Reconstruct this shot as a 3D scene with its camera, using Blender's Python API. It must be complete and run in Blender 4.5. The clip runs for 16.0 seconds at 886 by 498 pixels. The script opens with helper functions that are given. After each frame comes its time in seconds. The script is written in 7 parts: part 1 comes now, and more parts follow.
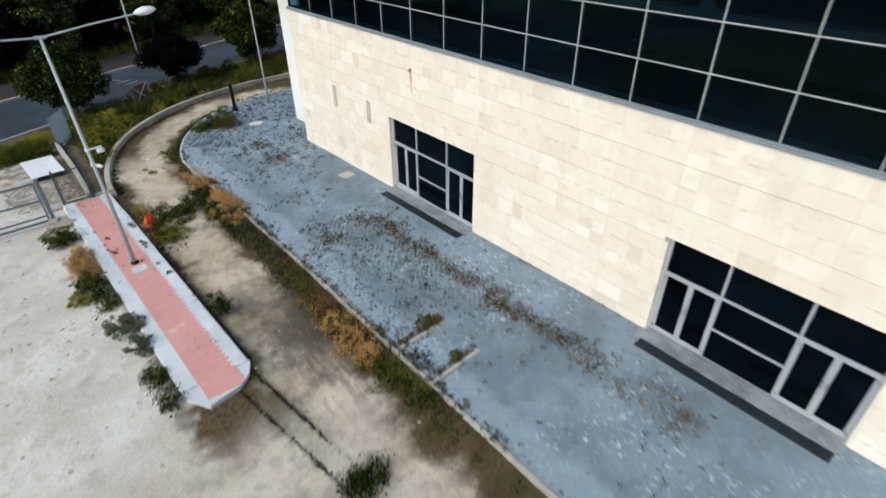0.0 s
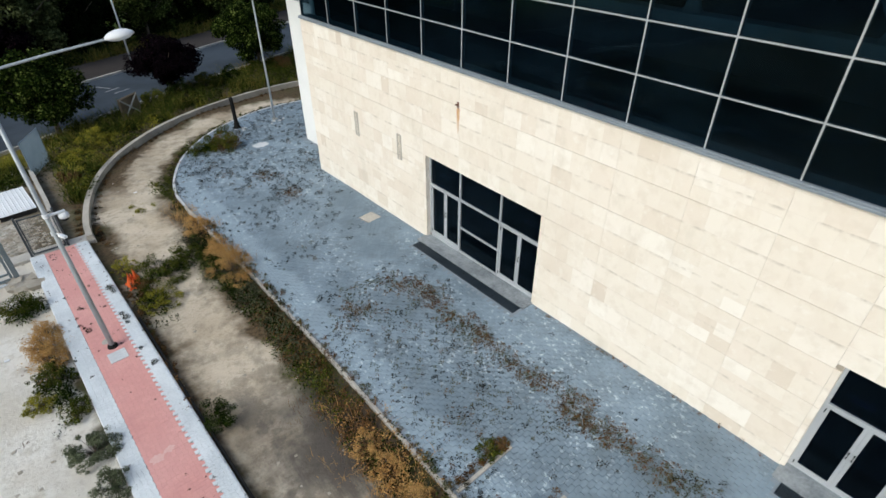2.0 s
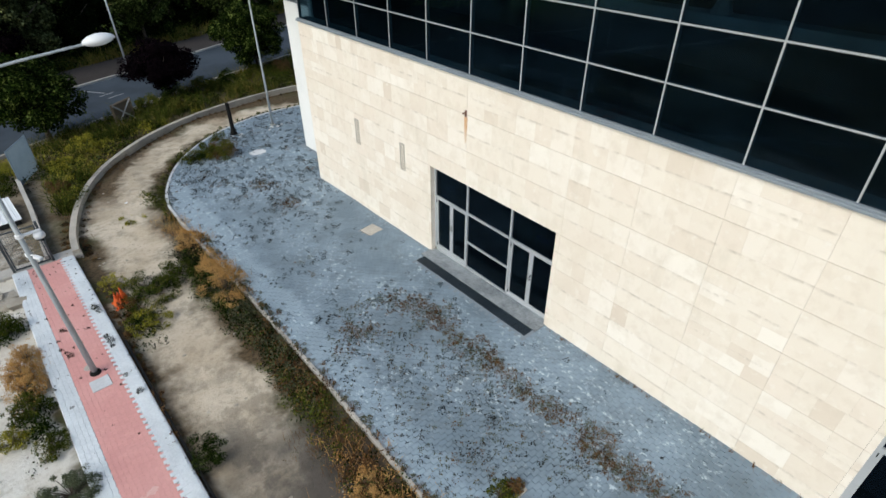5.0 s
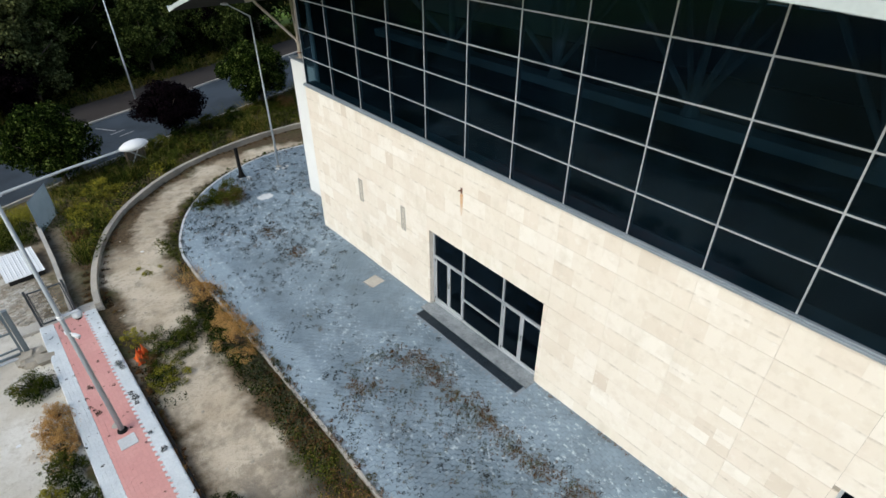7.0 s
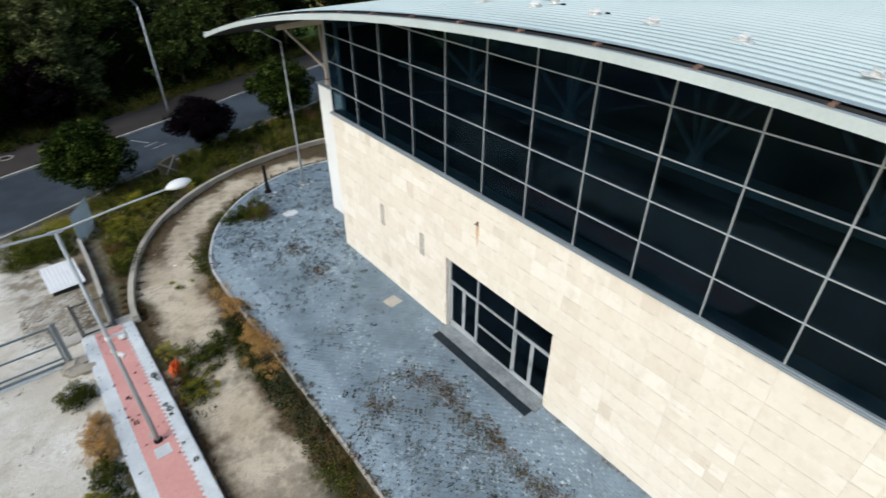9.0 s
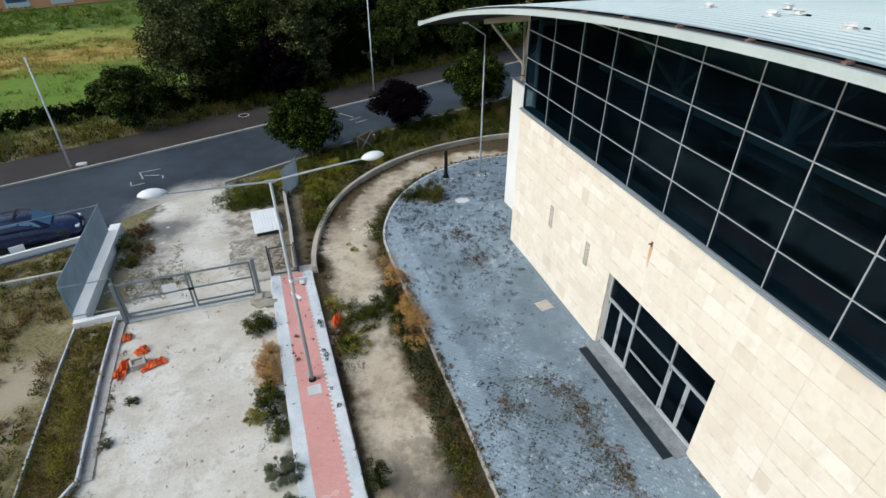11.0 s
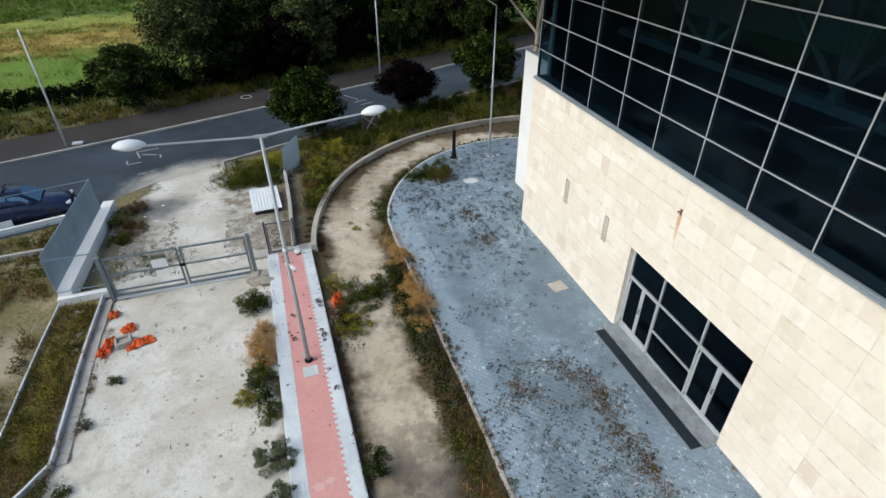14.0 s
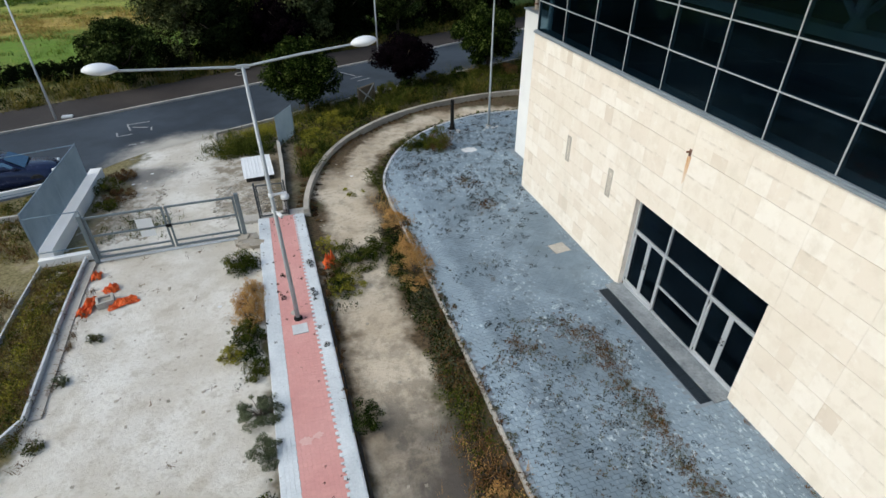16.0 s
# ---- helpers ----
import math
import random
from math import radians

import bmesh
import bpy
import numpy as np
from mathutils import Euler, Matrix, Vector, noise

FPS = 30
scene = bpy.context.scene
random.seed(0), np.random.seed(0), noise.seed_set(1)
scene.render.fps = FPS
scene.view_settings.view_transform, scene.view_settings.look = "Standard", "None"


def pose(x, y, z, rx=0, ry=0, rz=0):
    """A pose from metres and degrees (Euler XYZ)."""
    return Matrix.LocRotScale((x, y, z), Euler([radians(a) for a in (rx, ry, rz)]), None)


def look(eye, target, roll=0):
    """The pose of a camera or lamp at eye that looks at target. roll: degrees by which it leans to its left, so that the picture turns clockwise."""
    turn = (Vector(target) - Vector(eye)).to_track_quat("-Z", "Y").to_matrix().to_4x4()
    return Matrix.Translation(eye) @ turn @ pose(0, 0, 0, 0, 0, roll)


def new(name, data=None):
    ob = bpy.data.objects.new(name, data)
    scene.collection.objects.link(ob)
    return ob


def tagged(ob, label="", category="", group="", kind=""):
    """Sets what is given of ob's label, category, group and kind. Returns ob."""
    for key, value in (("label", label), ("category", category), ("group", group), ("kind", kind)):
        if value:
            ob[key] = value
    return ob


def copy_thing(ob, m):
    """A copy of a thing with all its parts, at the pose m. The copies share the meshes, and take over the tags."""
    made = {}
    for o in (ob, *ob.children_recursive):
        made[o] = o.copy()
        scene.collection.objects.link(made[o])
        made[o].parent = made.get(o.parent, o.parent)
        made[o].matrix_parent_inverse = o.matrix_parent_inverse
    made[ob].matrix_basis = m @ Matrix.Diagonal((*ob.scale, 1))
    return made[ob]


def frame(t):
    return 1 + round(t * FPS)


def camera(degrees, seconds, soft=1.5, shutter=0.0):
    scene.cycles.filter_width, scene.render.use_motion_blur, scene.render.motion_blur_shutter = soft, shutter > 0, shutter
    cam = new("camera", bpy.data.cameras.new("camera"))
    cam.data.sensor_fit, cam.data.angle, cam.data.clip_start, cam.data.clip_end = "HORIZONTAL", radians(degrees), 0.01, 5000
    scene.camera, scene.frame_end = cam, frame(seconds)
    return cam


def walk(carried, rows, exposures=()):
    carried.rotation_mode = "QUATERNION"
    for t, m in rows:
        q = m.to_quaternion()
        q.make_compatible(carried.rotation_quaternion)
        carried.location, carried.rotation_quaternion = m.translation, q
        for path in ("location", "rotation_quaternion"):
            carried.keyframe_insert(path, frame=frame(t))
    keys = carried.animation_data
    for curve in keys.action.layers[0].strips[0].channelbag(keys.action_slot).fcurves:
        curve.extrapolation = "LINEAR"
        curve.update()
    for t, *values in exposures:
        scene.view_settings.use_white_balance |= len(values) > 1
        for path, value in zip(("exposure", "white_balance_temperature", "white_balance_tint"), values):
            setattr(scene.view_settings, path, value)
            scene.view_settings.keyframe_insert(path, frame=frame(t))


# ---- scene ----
cam = camera(79.8, 16.0, soft=1.5, shutter=0.5)
PATH = [
    (0, (-11.425, -24.585, 10.473), (-10.358, -23.308, 9.363), -0.5),
    (0.2, (-10.998, -23.791, 10.435), (-9.926, -22.505, 9.341), -0.3),
    (0.5, (-10.597, -22.646, 10.734), (-9.534, -21.377, 9.611), -0.5),
    (1, (-10.16, -21.496, 10.871), (-9.097, -20.232, 9.743), -0.4),
    (1.5, (-9.884, -20.685, 10.841), (-8.823, -19.422, 9.711), -0.2),
    (2, (-9.717, -20.148, 10.476), (-8.662, -18.885, 9.339), -0.1),
    (2.5, (-9.567, -19.77, 9.909), (-8.518, -18.507, 8.767), -0.1),
    (3, (-9.451, -19.52, 9.337), (-8.408, -18.258, 8.188), -0.2),
    (3.5, (-9.368, -19.369, 9.144), (-8.322, -18.108, 7.997), -0.2),
    (4, (-9.278, -19.253, 9.362), (-8.226, -17.989, 8.224), -0.1),
    (6.5, (-9.106, -19.222, 11.938), (-8.046, -17.95, 10.815), -0.3),
    (7, (-9.178, -19.324, 12.439), (-8.113, -18.05, 11.325), -0.2),
    (7.5, (-9.225, -19.418, 12.876), (-8.157, -18.144, 11.765), -0.1),
    (8, (-9.241, -19.505, 13.274), (-8.176, -18.227, 12.165), -0.3),
    (8.5, (-9.304, -19.543, 13.607), (-8.235, -18.265, 12.5), -0.2),
    (9, (-9.35, -19.572, 13.66), (-8.333, -18.254, 12.552), -0.1),
    (9.3, (-9.406, -19.599, 13.622), (-8.577, -18.167, 12.514), 0.0),
    (9.5, (-9.444, -19.617, 13.596), (-8.751, -18.103, 12.488), 0.0),
    (9.7, (-9.452, -19.618, 13.595), (-8.913, -18.046, 12.487), 0.0),
    (10, (-9.465, -19.62, 13.593), (-8.966, -18.031, 12.485), -0.1),
    (12.5, (-9.389, -19.131, 13.37), (-8.911, -17.537, 12.262), -0.1),
    (13, (-9.318, -18.999, 13.038), (-8.845, -17.405, 11.927), -0.1),
    (13.5, (-9.295, -18.903, 12.584), (-8.823, -17.309, 11.472), -0.1),
    (14, (-9.282, -18.886, 12.157), (-8.813, -17.292, 11.044), -0.1),
    (14.5, (-9.259, -18.896, 11.688), (-8.793, -17.303, 10.572), -0.2),
    (15, (-9.209, -18.921, 11.211), (-8.746, -17.327, 10.094), -0.2),
    (15.5, (-9.208, -18.967, 10.821), (-8.745, -17.375, 9.703), -0.2),
    (16, (-9.177, -19.03, 10.616), (-8.712, -17.44, 9.496), -0.2),
]
walk(cam, [(t, look(eye, target, roll)) for t, eye, target, roll in PATH], exposures=[(0, 0.18, 6250, 3), (3, 0.15, 6250, 3), (7, 0.16, 6250, 3), (9, 0.2, 6250, 3), (13, 0.23, 6250, 3), (16, 0.14, 6250, 3)])

# ---- light ----
world = bpy.data.worlds.new("sky")
scene.world = world
world.use_nodes = True
wn = world.node_tree
wn.nodes.clear()
sky = wn.nodes.new("ShaderNodeTexSky")
sky.sky_type, sky.sun_disc = "NISHITA", False
sky.sun_elevation, sky.sun_rotation = radians(42), radians(-100)
sky.air_density, sky.dust_density, sky.ozone_density = 1.0, 3.0, 1.0
bg = wn.nodes.new("ShaderNodeBackground")
bg.inputs["Strength"].default_value = 0.15
wo = wn.nodes.new("ShaderNodeOutputWorld")
wn.links.new(sky.outputs[0], bg.inputs["Color"])
wn.links.new(bg.outputs[0], wo.inputs["Surface"])

sun_data = bpy.data.lights.new("sun", "SUN")
sun_data.energy, sun_data.angle, sun_data.color = 1.25, radians(40), (1.0, 0.975, 0.93)
sun = new("sun", sun_data)
sun.matrix_world = look((-60, -12, 56), (0, 0, 0))


# ---- materials ----
class Net:
    """A short way to write node trees."""

    def __init__(self, name):
        self.m = bpy.data.materials.new(name)
        self.m.use_nodes = True
        self.t = self.m.node_tree
        self.t.nodes.clear()
        self.out = self.n("ShaderNodeOutputMaterial")
        self.b = self.n("ShaderNodeBsdfPrincipled")
        self.t.links.new(self.b.outputs[0], self.out.inputs["Surface"])
        self.geo = self.n("ShaderNodeNewGeometry")
        self.pos = self.geo.outputs["Position"]

    def n(self, kind):
        return self.t.nodes.new(kind)

    def put(self, socket, v):
        if isinstance(v, bpy.types.NodeSocket):
            self.t.links.new(v, socket)
        elif isinstance(v, (tuple, list)) and len(v) == 3 and socket.type == "RGBA":
            socket.default_value = (*v, 1)
        else:
            socket.default_value = v

    def op(self, kind, a, b=0.0, c=0.0):
        k = self.n("ShaderNodeMath")
        k.operation = kind
        for s, v in zip(k.inputs, (a, b, c)):
            self.put(s, v)
        return k.outputs[0]

    def noise(self, scale, detail=4.0, rough=0.55, where=None):
        k = self.n("ShaderNodeTexNoise")
        self.put(k.inputs["Scale"], scale)
        self.put(k.inputs["Detail"], detail)
        self.put(k.inputs["Roughness"], rough)
        self.t.links.new(where or self.pos, k.inputs["Vector"])
        return k.outputs["Fac"]

    def step(self, v, lo, hi, a=0.0, b=1.0):
        k = self.n("ShaderNodeMapRange")
        k.interpolation_type = "SMOOTHSTEP"
        for s, q in zip(k.inputs, (v, lo, hi, a, b)):
            self.put(s, q)
        return k.outputs[0]

    def mix(self, f, a, b, how="MIX"):
        k = self.n("ShaderNodeMix")
        k.data_type, k.blend_type = "RGBA", how
        self.put(k.inputs[0], f)
        self.put(k.inputs[6], a)
        self.put(k.inputs[7], b)
        return k.outputs[2]

    def bump(self, h, strength=0.4, dist=0.02):
        k = self.n("ShaderNodeBump")
        self.put(k.inputs["Height"], h)
        k.inputs["Strength"].default_value, k.inputs["Distance"].default_value = strength, dist
        self.t.links.new(k.outputs[0], self.b.inputs["Normal"])

    def xyz(self):
        k = self.n("ShaderNodeSeparateXYZ")
        self.t.links.new(self.pos, k.inputs[0])
        return k.outputs

    def stretched(self, sx, sy, sz):
        k = self.n("ShaderNodeVectorMath")
        k.operation = "MULTIPLY"
        self.t.links.new(self.pos, k.inputs[0])
        k.inputs[1].default_value = (sx, sy, sz)
        return k.outputs[0]

    def done(self, colour, rough=0.8, metal=0.0, spec=0.4):
        self.put(self.b.inputs["Base Color"], colour)
        self.put(self.b.inputs["Roughness"], rough)
        self.put(self.b.inputs["Metallic"], metal)
        self.put(self.b.inputs["Specular IOR Level"], spec)
        return self.m


def surface(name, dark, light, rough=0.8, coarse=0.6, fine=14.0, bump=0.3, dist=0.01, metal=0.0, spec=0.4, by="", vary=0.3):
    """Two-scale mottled surface; by: 'object' or 'island' varies it piece by piece."""
    k = Net(name)
    a = k.step(k.noise(coarse, 3), 0.3, 0.7)
    b = k.step(k.noise(fine, 5, 0.65), 0.25, 0.75)
    f = k.op("MULTIPLY_ADD", a, 0.55, k.op("MULTIPLY", b, 0.45))
    c = k.mix(f, dark, light)
    if by:
        if by == "object":
            r = k.n("ShaderNodeObjectInfo").outputs["Random"]
        else:
            r = k.geo.outputs["Random Per Island"]
        c = k.mix(k.op("MULTIPLY", r, vary), c, tuple(0.6 * v for v in dark))
    if bump:
        k.bump(b, bump, dist)
    rr = k.op("MULTIPLY_ADD", b, 0.16, rough - 0.08)
    return k.done(c, rr, metal, spec)


def stone_material(name, by):
    k = Net(name)
    if by == "object":
        r = k.n("ShaderNodeObjectInfo").outputs["Random"]
    else:
        r = k.geo.outputs["Random Per Island"]
    ramp = k.n("ShaderNodeValToRGB")
    e = ramp.color_ramp.elements
    e[0].position, e[0].color = 0.0, (0.68, 0.61, 0.52, 1)
    e[1].position, e[1].color = 1.0, (0.86, 0.83, 0.77, 1)
    for p, c in ((0.05, (0.75, 0.69, 0.605)), (0.12, (0.785, 0.727, 0.648)), (0.4, (0.79, 0.74, 0.66)), (0.7, (0.81, 0.765, 0.69)), (0.9, (0.835, 0.795, 0.73))):
        q = e.new(p)
        q.color = (*c, 1)
    k.put(ramp.inputs[0], r)
    # each slab is cut from another part of the quarry: the clouds jump at its edges
    jump = k.n("ShaderNodeCombineXYZ")
    for socket, f in zip(jump.inputs, (37.0, 91.0, 53.0)):
        k.put(socket, k.op("MULTIPLY", r, f))
    shifted = k.n("ShaderNodeVectorMath")
    shifted.operation = "ADD"
    k.t.links.new(k.pos, shifted.inputs[0])
    k.t.links.new(jump.outputs[0], shifted.inputs[1])
    own = shifted.outputs[0]
    c = k.mix(k.op("MULTIPLY", k.step(k.noise(3.2, 4, 0.6, own), 0.46, 0.68), 0.26), ramp.outputs[0], (0.62, 0.55, 0.455))
    c = k.mix(k.op("MULTIPLY", k.step(k.noise(4.6, 3, 0.6, own), 0.56, 0.74), 0.45), c, (0.87, 0.85, 0.80))
    c = k.mix(k.op("MULTIPLY", k.step(k.noise(0.5, 4, 0.6), 0.5, 0.72), 0.4), c, (0.67, 0.60, 0.51))
    c = k.mix(k.op("MULTIPLY", k.step(k.noise(0.9, 5, 0.65, k.stretched(1, 1, 0.45)), 0.56, 0.72), 0.38), c, (0.60, 0.555, 0.47))
    pits = k.noise(60, 3, 0.7)
    c = k.mix(k.op("MULTIPLY", k.step(pits, 0.6, 0.75), 0.2), c, (0.5, 0.4, 0.3))
    # grime that creeps out of the open joints
    x, y, z = k.xyz()
    u = k.op("FRACT", k.op("MULTIPLY_ADD", z, 1 / 1.02, 10.3333 + 0.5))
    low = k.op("SUBTRACT", 0.5, u)
    seam = k.op("MULTIPLY", k.step(low, -0.008, 0.0), k.step(low, 0.006, 0.075, 1.0, 0.0))
    seam = k.op("MULTIPLY", seam, k.step(k.noise(2.4, 5, 0.75), 0.42, 0.66))
    c = k.mix(k.op("MULTIPLY", seam, 0.6), c, (0.42, 0.37, 0.30))
    c = k.mix(1.0, c, (1.03, 1.0, 0.97), "MULTIPLY")
    k.bump(pits, 0.15, 0.004)
    return k.done(c, 0.62, 0, 0.35)


def roof_material():
    """Pale sheet; shade between the ribs is painted as darker grey pans."""
    k = Net("pale_blue_grey_sheet")
    x, y, z = k.xyz()
    u = k.op("FRACT", k.op("MULTIPLY_ADD", x, 1 / 0.28, 1.66 / 0.28 + 40))
    pan = k.op("MULTIPLY", k.step(u, 0.02, 0.12), k.step(u, 0.5, 0.62, 1.0, 0.0))
    f = k.step(k.noise(0.3, 4, 0.6, k.stretched(1, 0.25, 1)), 0.3, 0.7)
    c = k.mix(f, (0.46, 0.545, 0.57), (0.56, 0.64, 0.665))
    # darker stripes paint the shading of the ribs into the colour
    c = k.mix(k.op("MULTIPLY", pan, k.step(f, 0.0, 1.0, 0.75, 0.5)), c, (0.24, 0.30, 0.325))
    spots = k.step(k.noise(7, 4, 0.7), 0.66, 0.74)
    c = k.mix(k.op("MULTIPLY", spots, 0.5), c, (0.2, 0.22, 0.22))
    c = k.mix(1.0, c, (0.93, 0.935, 0.90), "MULTIPLY")
    return k.done(c, 0.5, 0.1, 0.4)


def sett_material(name, by):
    """Worn blue-grey setts with large bluish patches, pale scuffs and a dusty outer strip."""
    k = Net(name)
    x, y, z = k.xyz()
    base = k.mix(k.step(k.noise(0.42, 5, 0.65), 0.34, 0.64), (0.168, 0.203, 0.24), (0.25, 0.298, 0.352))
    base = k.mix(k.op("MULTIPLY", k.step(k.noise(1.3, 5, 0.65), 0.45, 0.66), 0.45), base, (0.135, 0.153, 0.170))
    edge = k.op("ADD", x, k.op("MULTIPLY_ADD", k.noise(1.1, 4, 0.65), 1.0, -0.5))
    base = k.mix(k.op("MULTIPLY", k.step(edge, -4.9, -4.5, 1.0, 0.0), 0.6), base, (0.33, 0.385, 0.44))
    scuff = k.op("MULTIPLY", k.step(k.noise(7.0, 5, 0.75, k.stretched(1.2, 0.8, 1)), 0.55, 0.64), k.op("MAXIMUM", k.step(k.noise(0.4, 2), 0.40, 0.58), k.step(y, -2.0, 2.0)))
    base = k.mix(k.op("MULTIPLY", scuff, 0.8), base, (0.56, 0.60, 0.64))
    dots = k.step(k.noise(14, 4, 0.75), 0.66, 0.72)
    base = k.mix(k.op("MULTIPLY", dots, 0.5), base, (0.10, 0.105, 0.10))
    r = k.n("ShaderNodeObjectInfo").outputs["Random"] if by == "object" else k.geo.outputs["Random Per Island"]
    base = k.mix(k.op("MULTIPLY", r, 0.10), base, (0.12, 0.135, 0.15))
    base = k.mix(1.0, base, (0.95, 1.035, 1.07), "MULTIPLY")
    fine = k.noise(30, 4, 0.7)
    k.bump(fine, 0.2, 0.003)
    return k.done(base, 0.85, 0, 0.3)


def asphalt_material():
    """Patched asphalt with pale earth trodden onto it at the entrance drive."""
    k = Net("asphalt")
    x, y, z = k.xyz()
    fine = k.noise(40, 4, 0.7)
    c = k.mix(k.step(k.noise(0.22, 4, 0.6), 0.35, 0.65), (0.023, 0.032, 0.044), (0.047, 0.062, 0.081))
    c = k.mix(k.op("MULTIPLY", k.step(fine, 0.5, 0.75), 0.35), c, (0.085, 0.09, 0.10))
    crack = k.step(k.noise(1.6, 5, 0.7, k.stretched(1, 2.2, 1)), 0.62, 0.7)
    c = k.mix(k.op("MULTIPLY", crack, 0.5), c, (0.022, 0.024, 0.028))
    d = k.op("SQRT", k.op("ADD", k.op("POWER", k.op("MULTIPLY", k.op("ADD", x, 14.6), 0.8), 2.0), k.op("POWER", k.op("ADD", y, -9.3), 2.0)))
    d = k.op("ADD", d, k.op("MULTIPLY_ADD", k.noise(1.0, 5, 0.7), 2.0, -1.0))
    c = k.mix(k.op("MULTIPLY", k.step(d, 1.6, 3.6, 1.0, 0.0), 0.9), c, (0.50, 0.47, 0.41))
    k.bump(fine, 0.3, 0.006)
    return k.done(c, 0.85, 0, 0.35)


def streak_material():
    """Ochre rust that thins out downwards over the stone."""
    k = Net("rust_streak")
    x, y, z = k.xyz()
    f = k.op("MULTIPLY", k.step(z, 4.5, 5.15, 0.3, 1.0), k.step(k.noise(12, 4, 0.7, k.stretched(1, 3, 0.5)), 0.3, 0.7, 0.4, 1.0))
    return k.done(k.mix(f, (0.77, 0.69, 0.57), (0.58, 0.26, 0.06)), 0.7, 0, 0.3)


def leaf_material(name, a, b, c=None):
    """Foliage: colour from leaf to leaf between a and b, with a few of c. Dark clumps and bright tips paint crown shade
    and highlights.
    """
    k = Net(name)
    r = k.geo.outputs["Random Per Island"]
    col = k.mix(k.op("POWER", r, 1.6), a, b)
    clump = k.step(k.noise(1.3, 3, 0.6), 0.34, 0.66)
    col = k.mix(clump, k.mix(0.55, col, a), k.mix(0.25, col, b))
    if c:
        col = k.mix(k.op("MULTIPLY", k.op("GREATER_THAN", r, 0.78), clump), col, c)
    k.put(k.b.inputs["Subsurface Weight"], 0.0)
    return k.done(col, 0.9, 0, 0.02)


def ground_material():
    k = Net("soil_and_grass")
    x, y, z = k.xyz()
    warp = k.op("MULTIPLY_ADD", k.noise(0.8, 4, 0.6), 2.4, -1.2)
    x = k.op("ADD", x, warp)
    y = k.op("ADD", y, k.op("MULTIPLY_ADD", k.noise(0.65, 4, 0.6), 2.4, -1.2))
    fine = k.noise(9, 6, 0.7)
    grit = k.noise(55, 4, 0.7)
    mid = k.noise(0.5, 5, 0.6)
    # dark humus with dry grass in it, the default
    soil = k.mix(k.step(fine, 0.3, 0.7), (0.05, 0.037, 0.021), (0.15, 0.105, 0.06))
    soil = k.mix(k.step(mid, 0.45, 0.65), soil, (0.07, 0.068, 0.026))

    rough = k.mix(k.step(fine, 0.3, 0.7), (0.12, 0.10, 0.045), (0.30, 0.26, 0.13))
    soil = k.mix(k.step(x, -17.2, -16.7, 1.0, 0.0), soil, rough)

    def inside(v, lo, hi, soft=0.5):
        return k.op("MULTIPLY", k.step(v, lo - soft, lo + soft), k.step(v, hi - soft, hi + soft, 1.0, 0.0))

    pale = k.mix(k.step(mid, 0.35, 0.68), (0.60, 0.555, 0.48), (0.76, 0.735, 0.68))
    patchy = k.noise(1.9, 5, 0.7)
    pale = k.mix(k.op("MULTIPLY", k.step(patchy, 0.5, 0.68), 0.55), pale, (0.46, 0.41, 0.33))
    pale = k.mix(k.op("MULTIPLY", k.step(fine, 0.5, 0.75), 0.5), pale, (0.40, 0.35, 0.27))
    pale = k.mix(k.op("MULTIPLY", k.step(grit, 0.58, 0.7), 0.35), pale, (0.80, 0.77, 0.71))
    yard = k.op("MULTIPLY", inside(x, -16.75, -10.8, 0.3), inside(y, -70, 11.2, 0.9))
    c = k.mix(yard, soil, pale)
    d = k.op("SQRT", k.op("ADD", k.op("POWER", k.op("ADD", x, 19.6), 2.0), k.op("POWER", k.op("MULTIPLY", k.op("ADD", y, 3.8), 0.6), 2.0)))
    waste = k.op("MULTIPLY", k.step(x, -18.9, -18.3, 1.0, 0.0), k.op("MAXIMUM", k.step(d, 0.3, 1.4, 1.0, 0.0), k.op("MULTIPLY", k.step(mid, 0.5, 0.62), 0.6)))
    waste = k.op("MULTIPLY", waste, k.step(y, 2.0, 4.0, 1.0, 0.0))
    c = k.mix(k.op("MULTIPLY", waste, 0.85), c, (0.46, 0.39, 0.29))
    beige = k.mix(k.step(mid, 0.3, 0.65), (0.45, 0.37, 0.27), (0.65, 0.57, 0.455))
    beige = k.mix(k.op("MULTIPLY", k.step(patchy, 0.46, 0.66), 0.6), beige, (0.25, 0.21, 0.16))
    scuffed = k.op("MULTIPLY", k.step(k.noise(0.85, 5, 0.7), 0.5, 0.62), k.step(y, -11.0, -7.0, 1.0, 0.0))
    beige = k.mix(k.op("MULTIPLY", scuffed, 0.6), beige, (0.15, 0.132, 0.11))
    beige = k.mix(k.op("MULTIPLY", k.step(fine, 0.5, 0.75), 0.55), beige, (0.24, 0.195, 0.14))
    beige = k.mix(k.op("MULTIPLY", k.step(grit, 0.58, 0.7), 0.3), beige, (0.66, 0.61, 0.52))
    lane = k.op("MULTIPLY", inside(x, -8.65, -6.75, 0.35), inside(y, -60, 4.0, 0.8))
    arc = k.op("SQRT", k.op("ADD", k.op("POWER", k.op("ADD", x, -1.2), 2.0), k.op("POWER", k.op("ADD", y, -2.2), 2.0)))
    ring = k.op("MULTIPLY", k.op("MAXIMUM", inside(arc, 7.3, 8.7, 0.3), k.op("MULTIPLY", inside(arc, 7.05, 9.1, 0.35), k.step(y, 8.0, 10.5))), k.step(y, 0.0, 3.0))
    lane = k.op("MAXIMUM", lane, ring)
    c = k.mix(lane, c, beige)
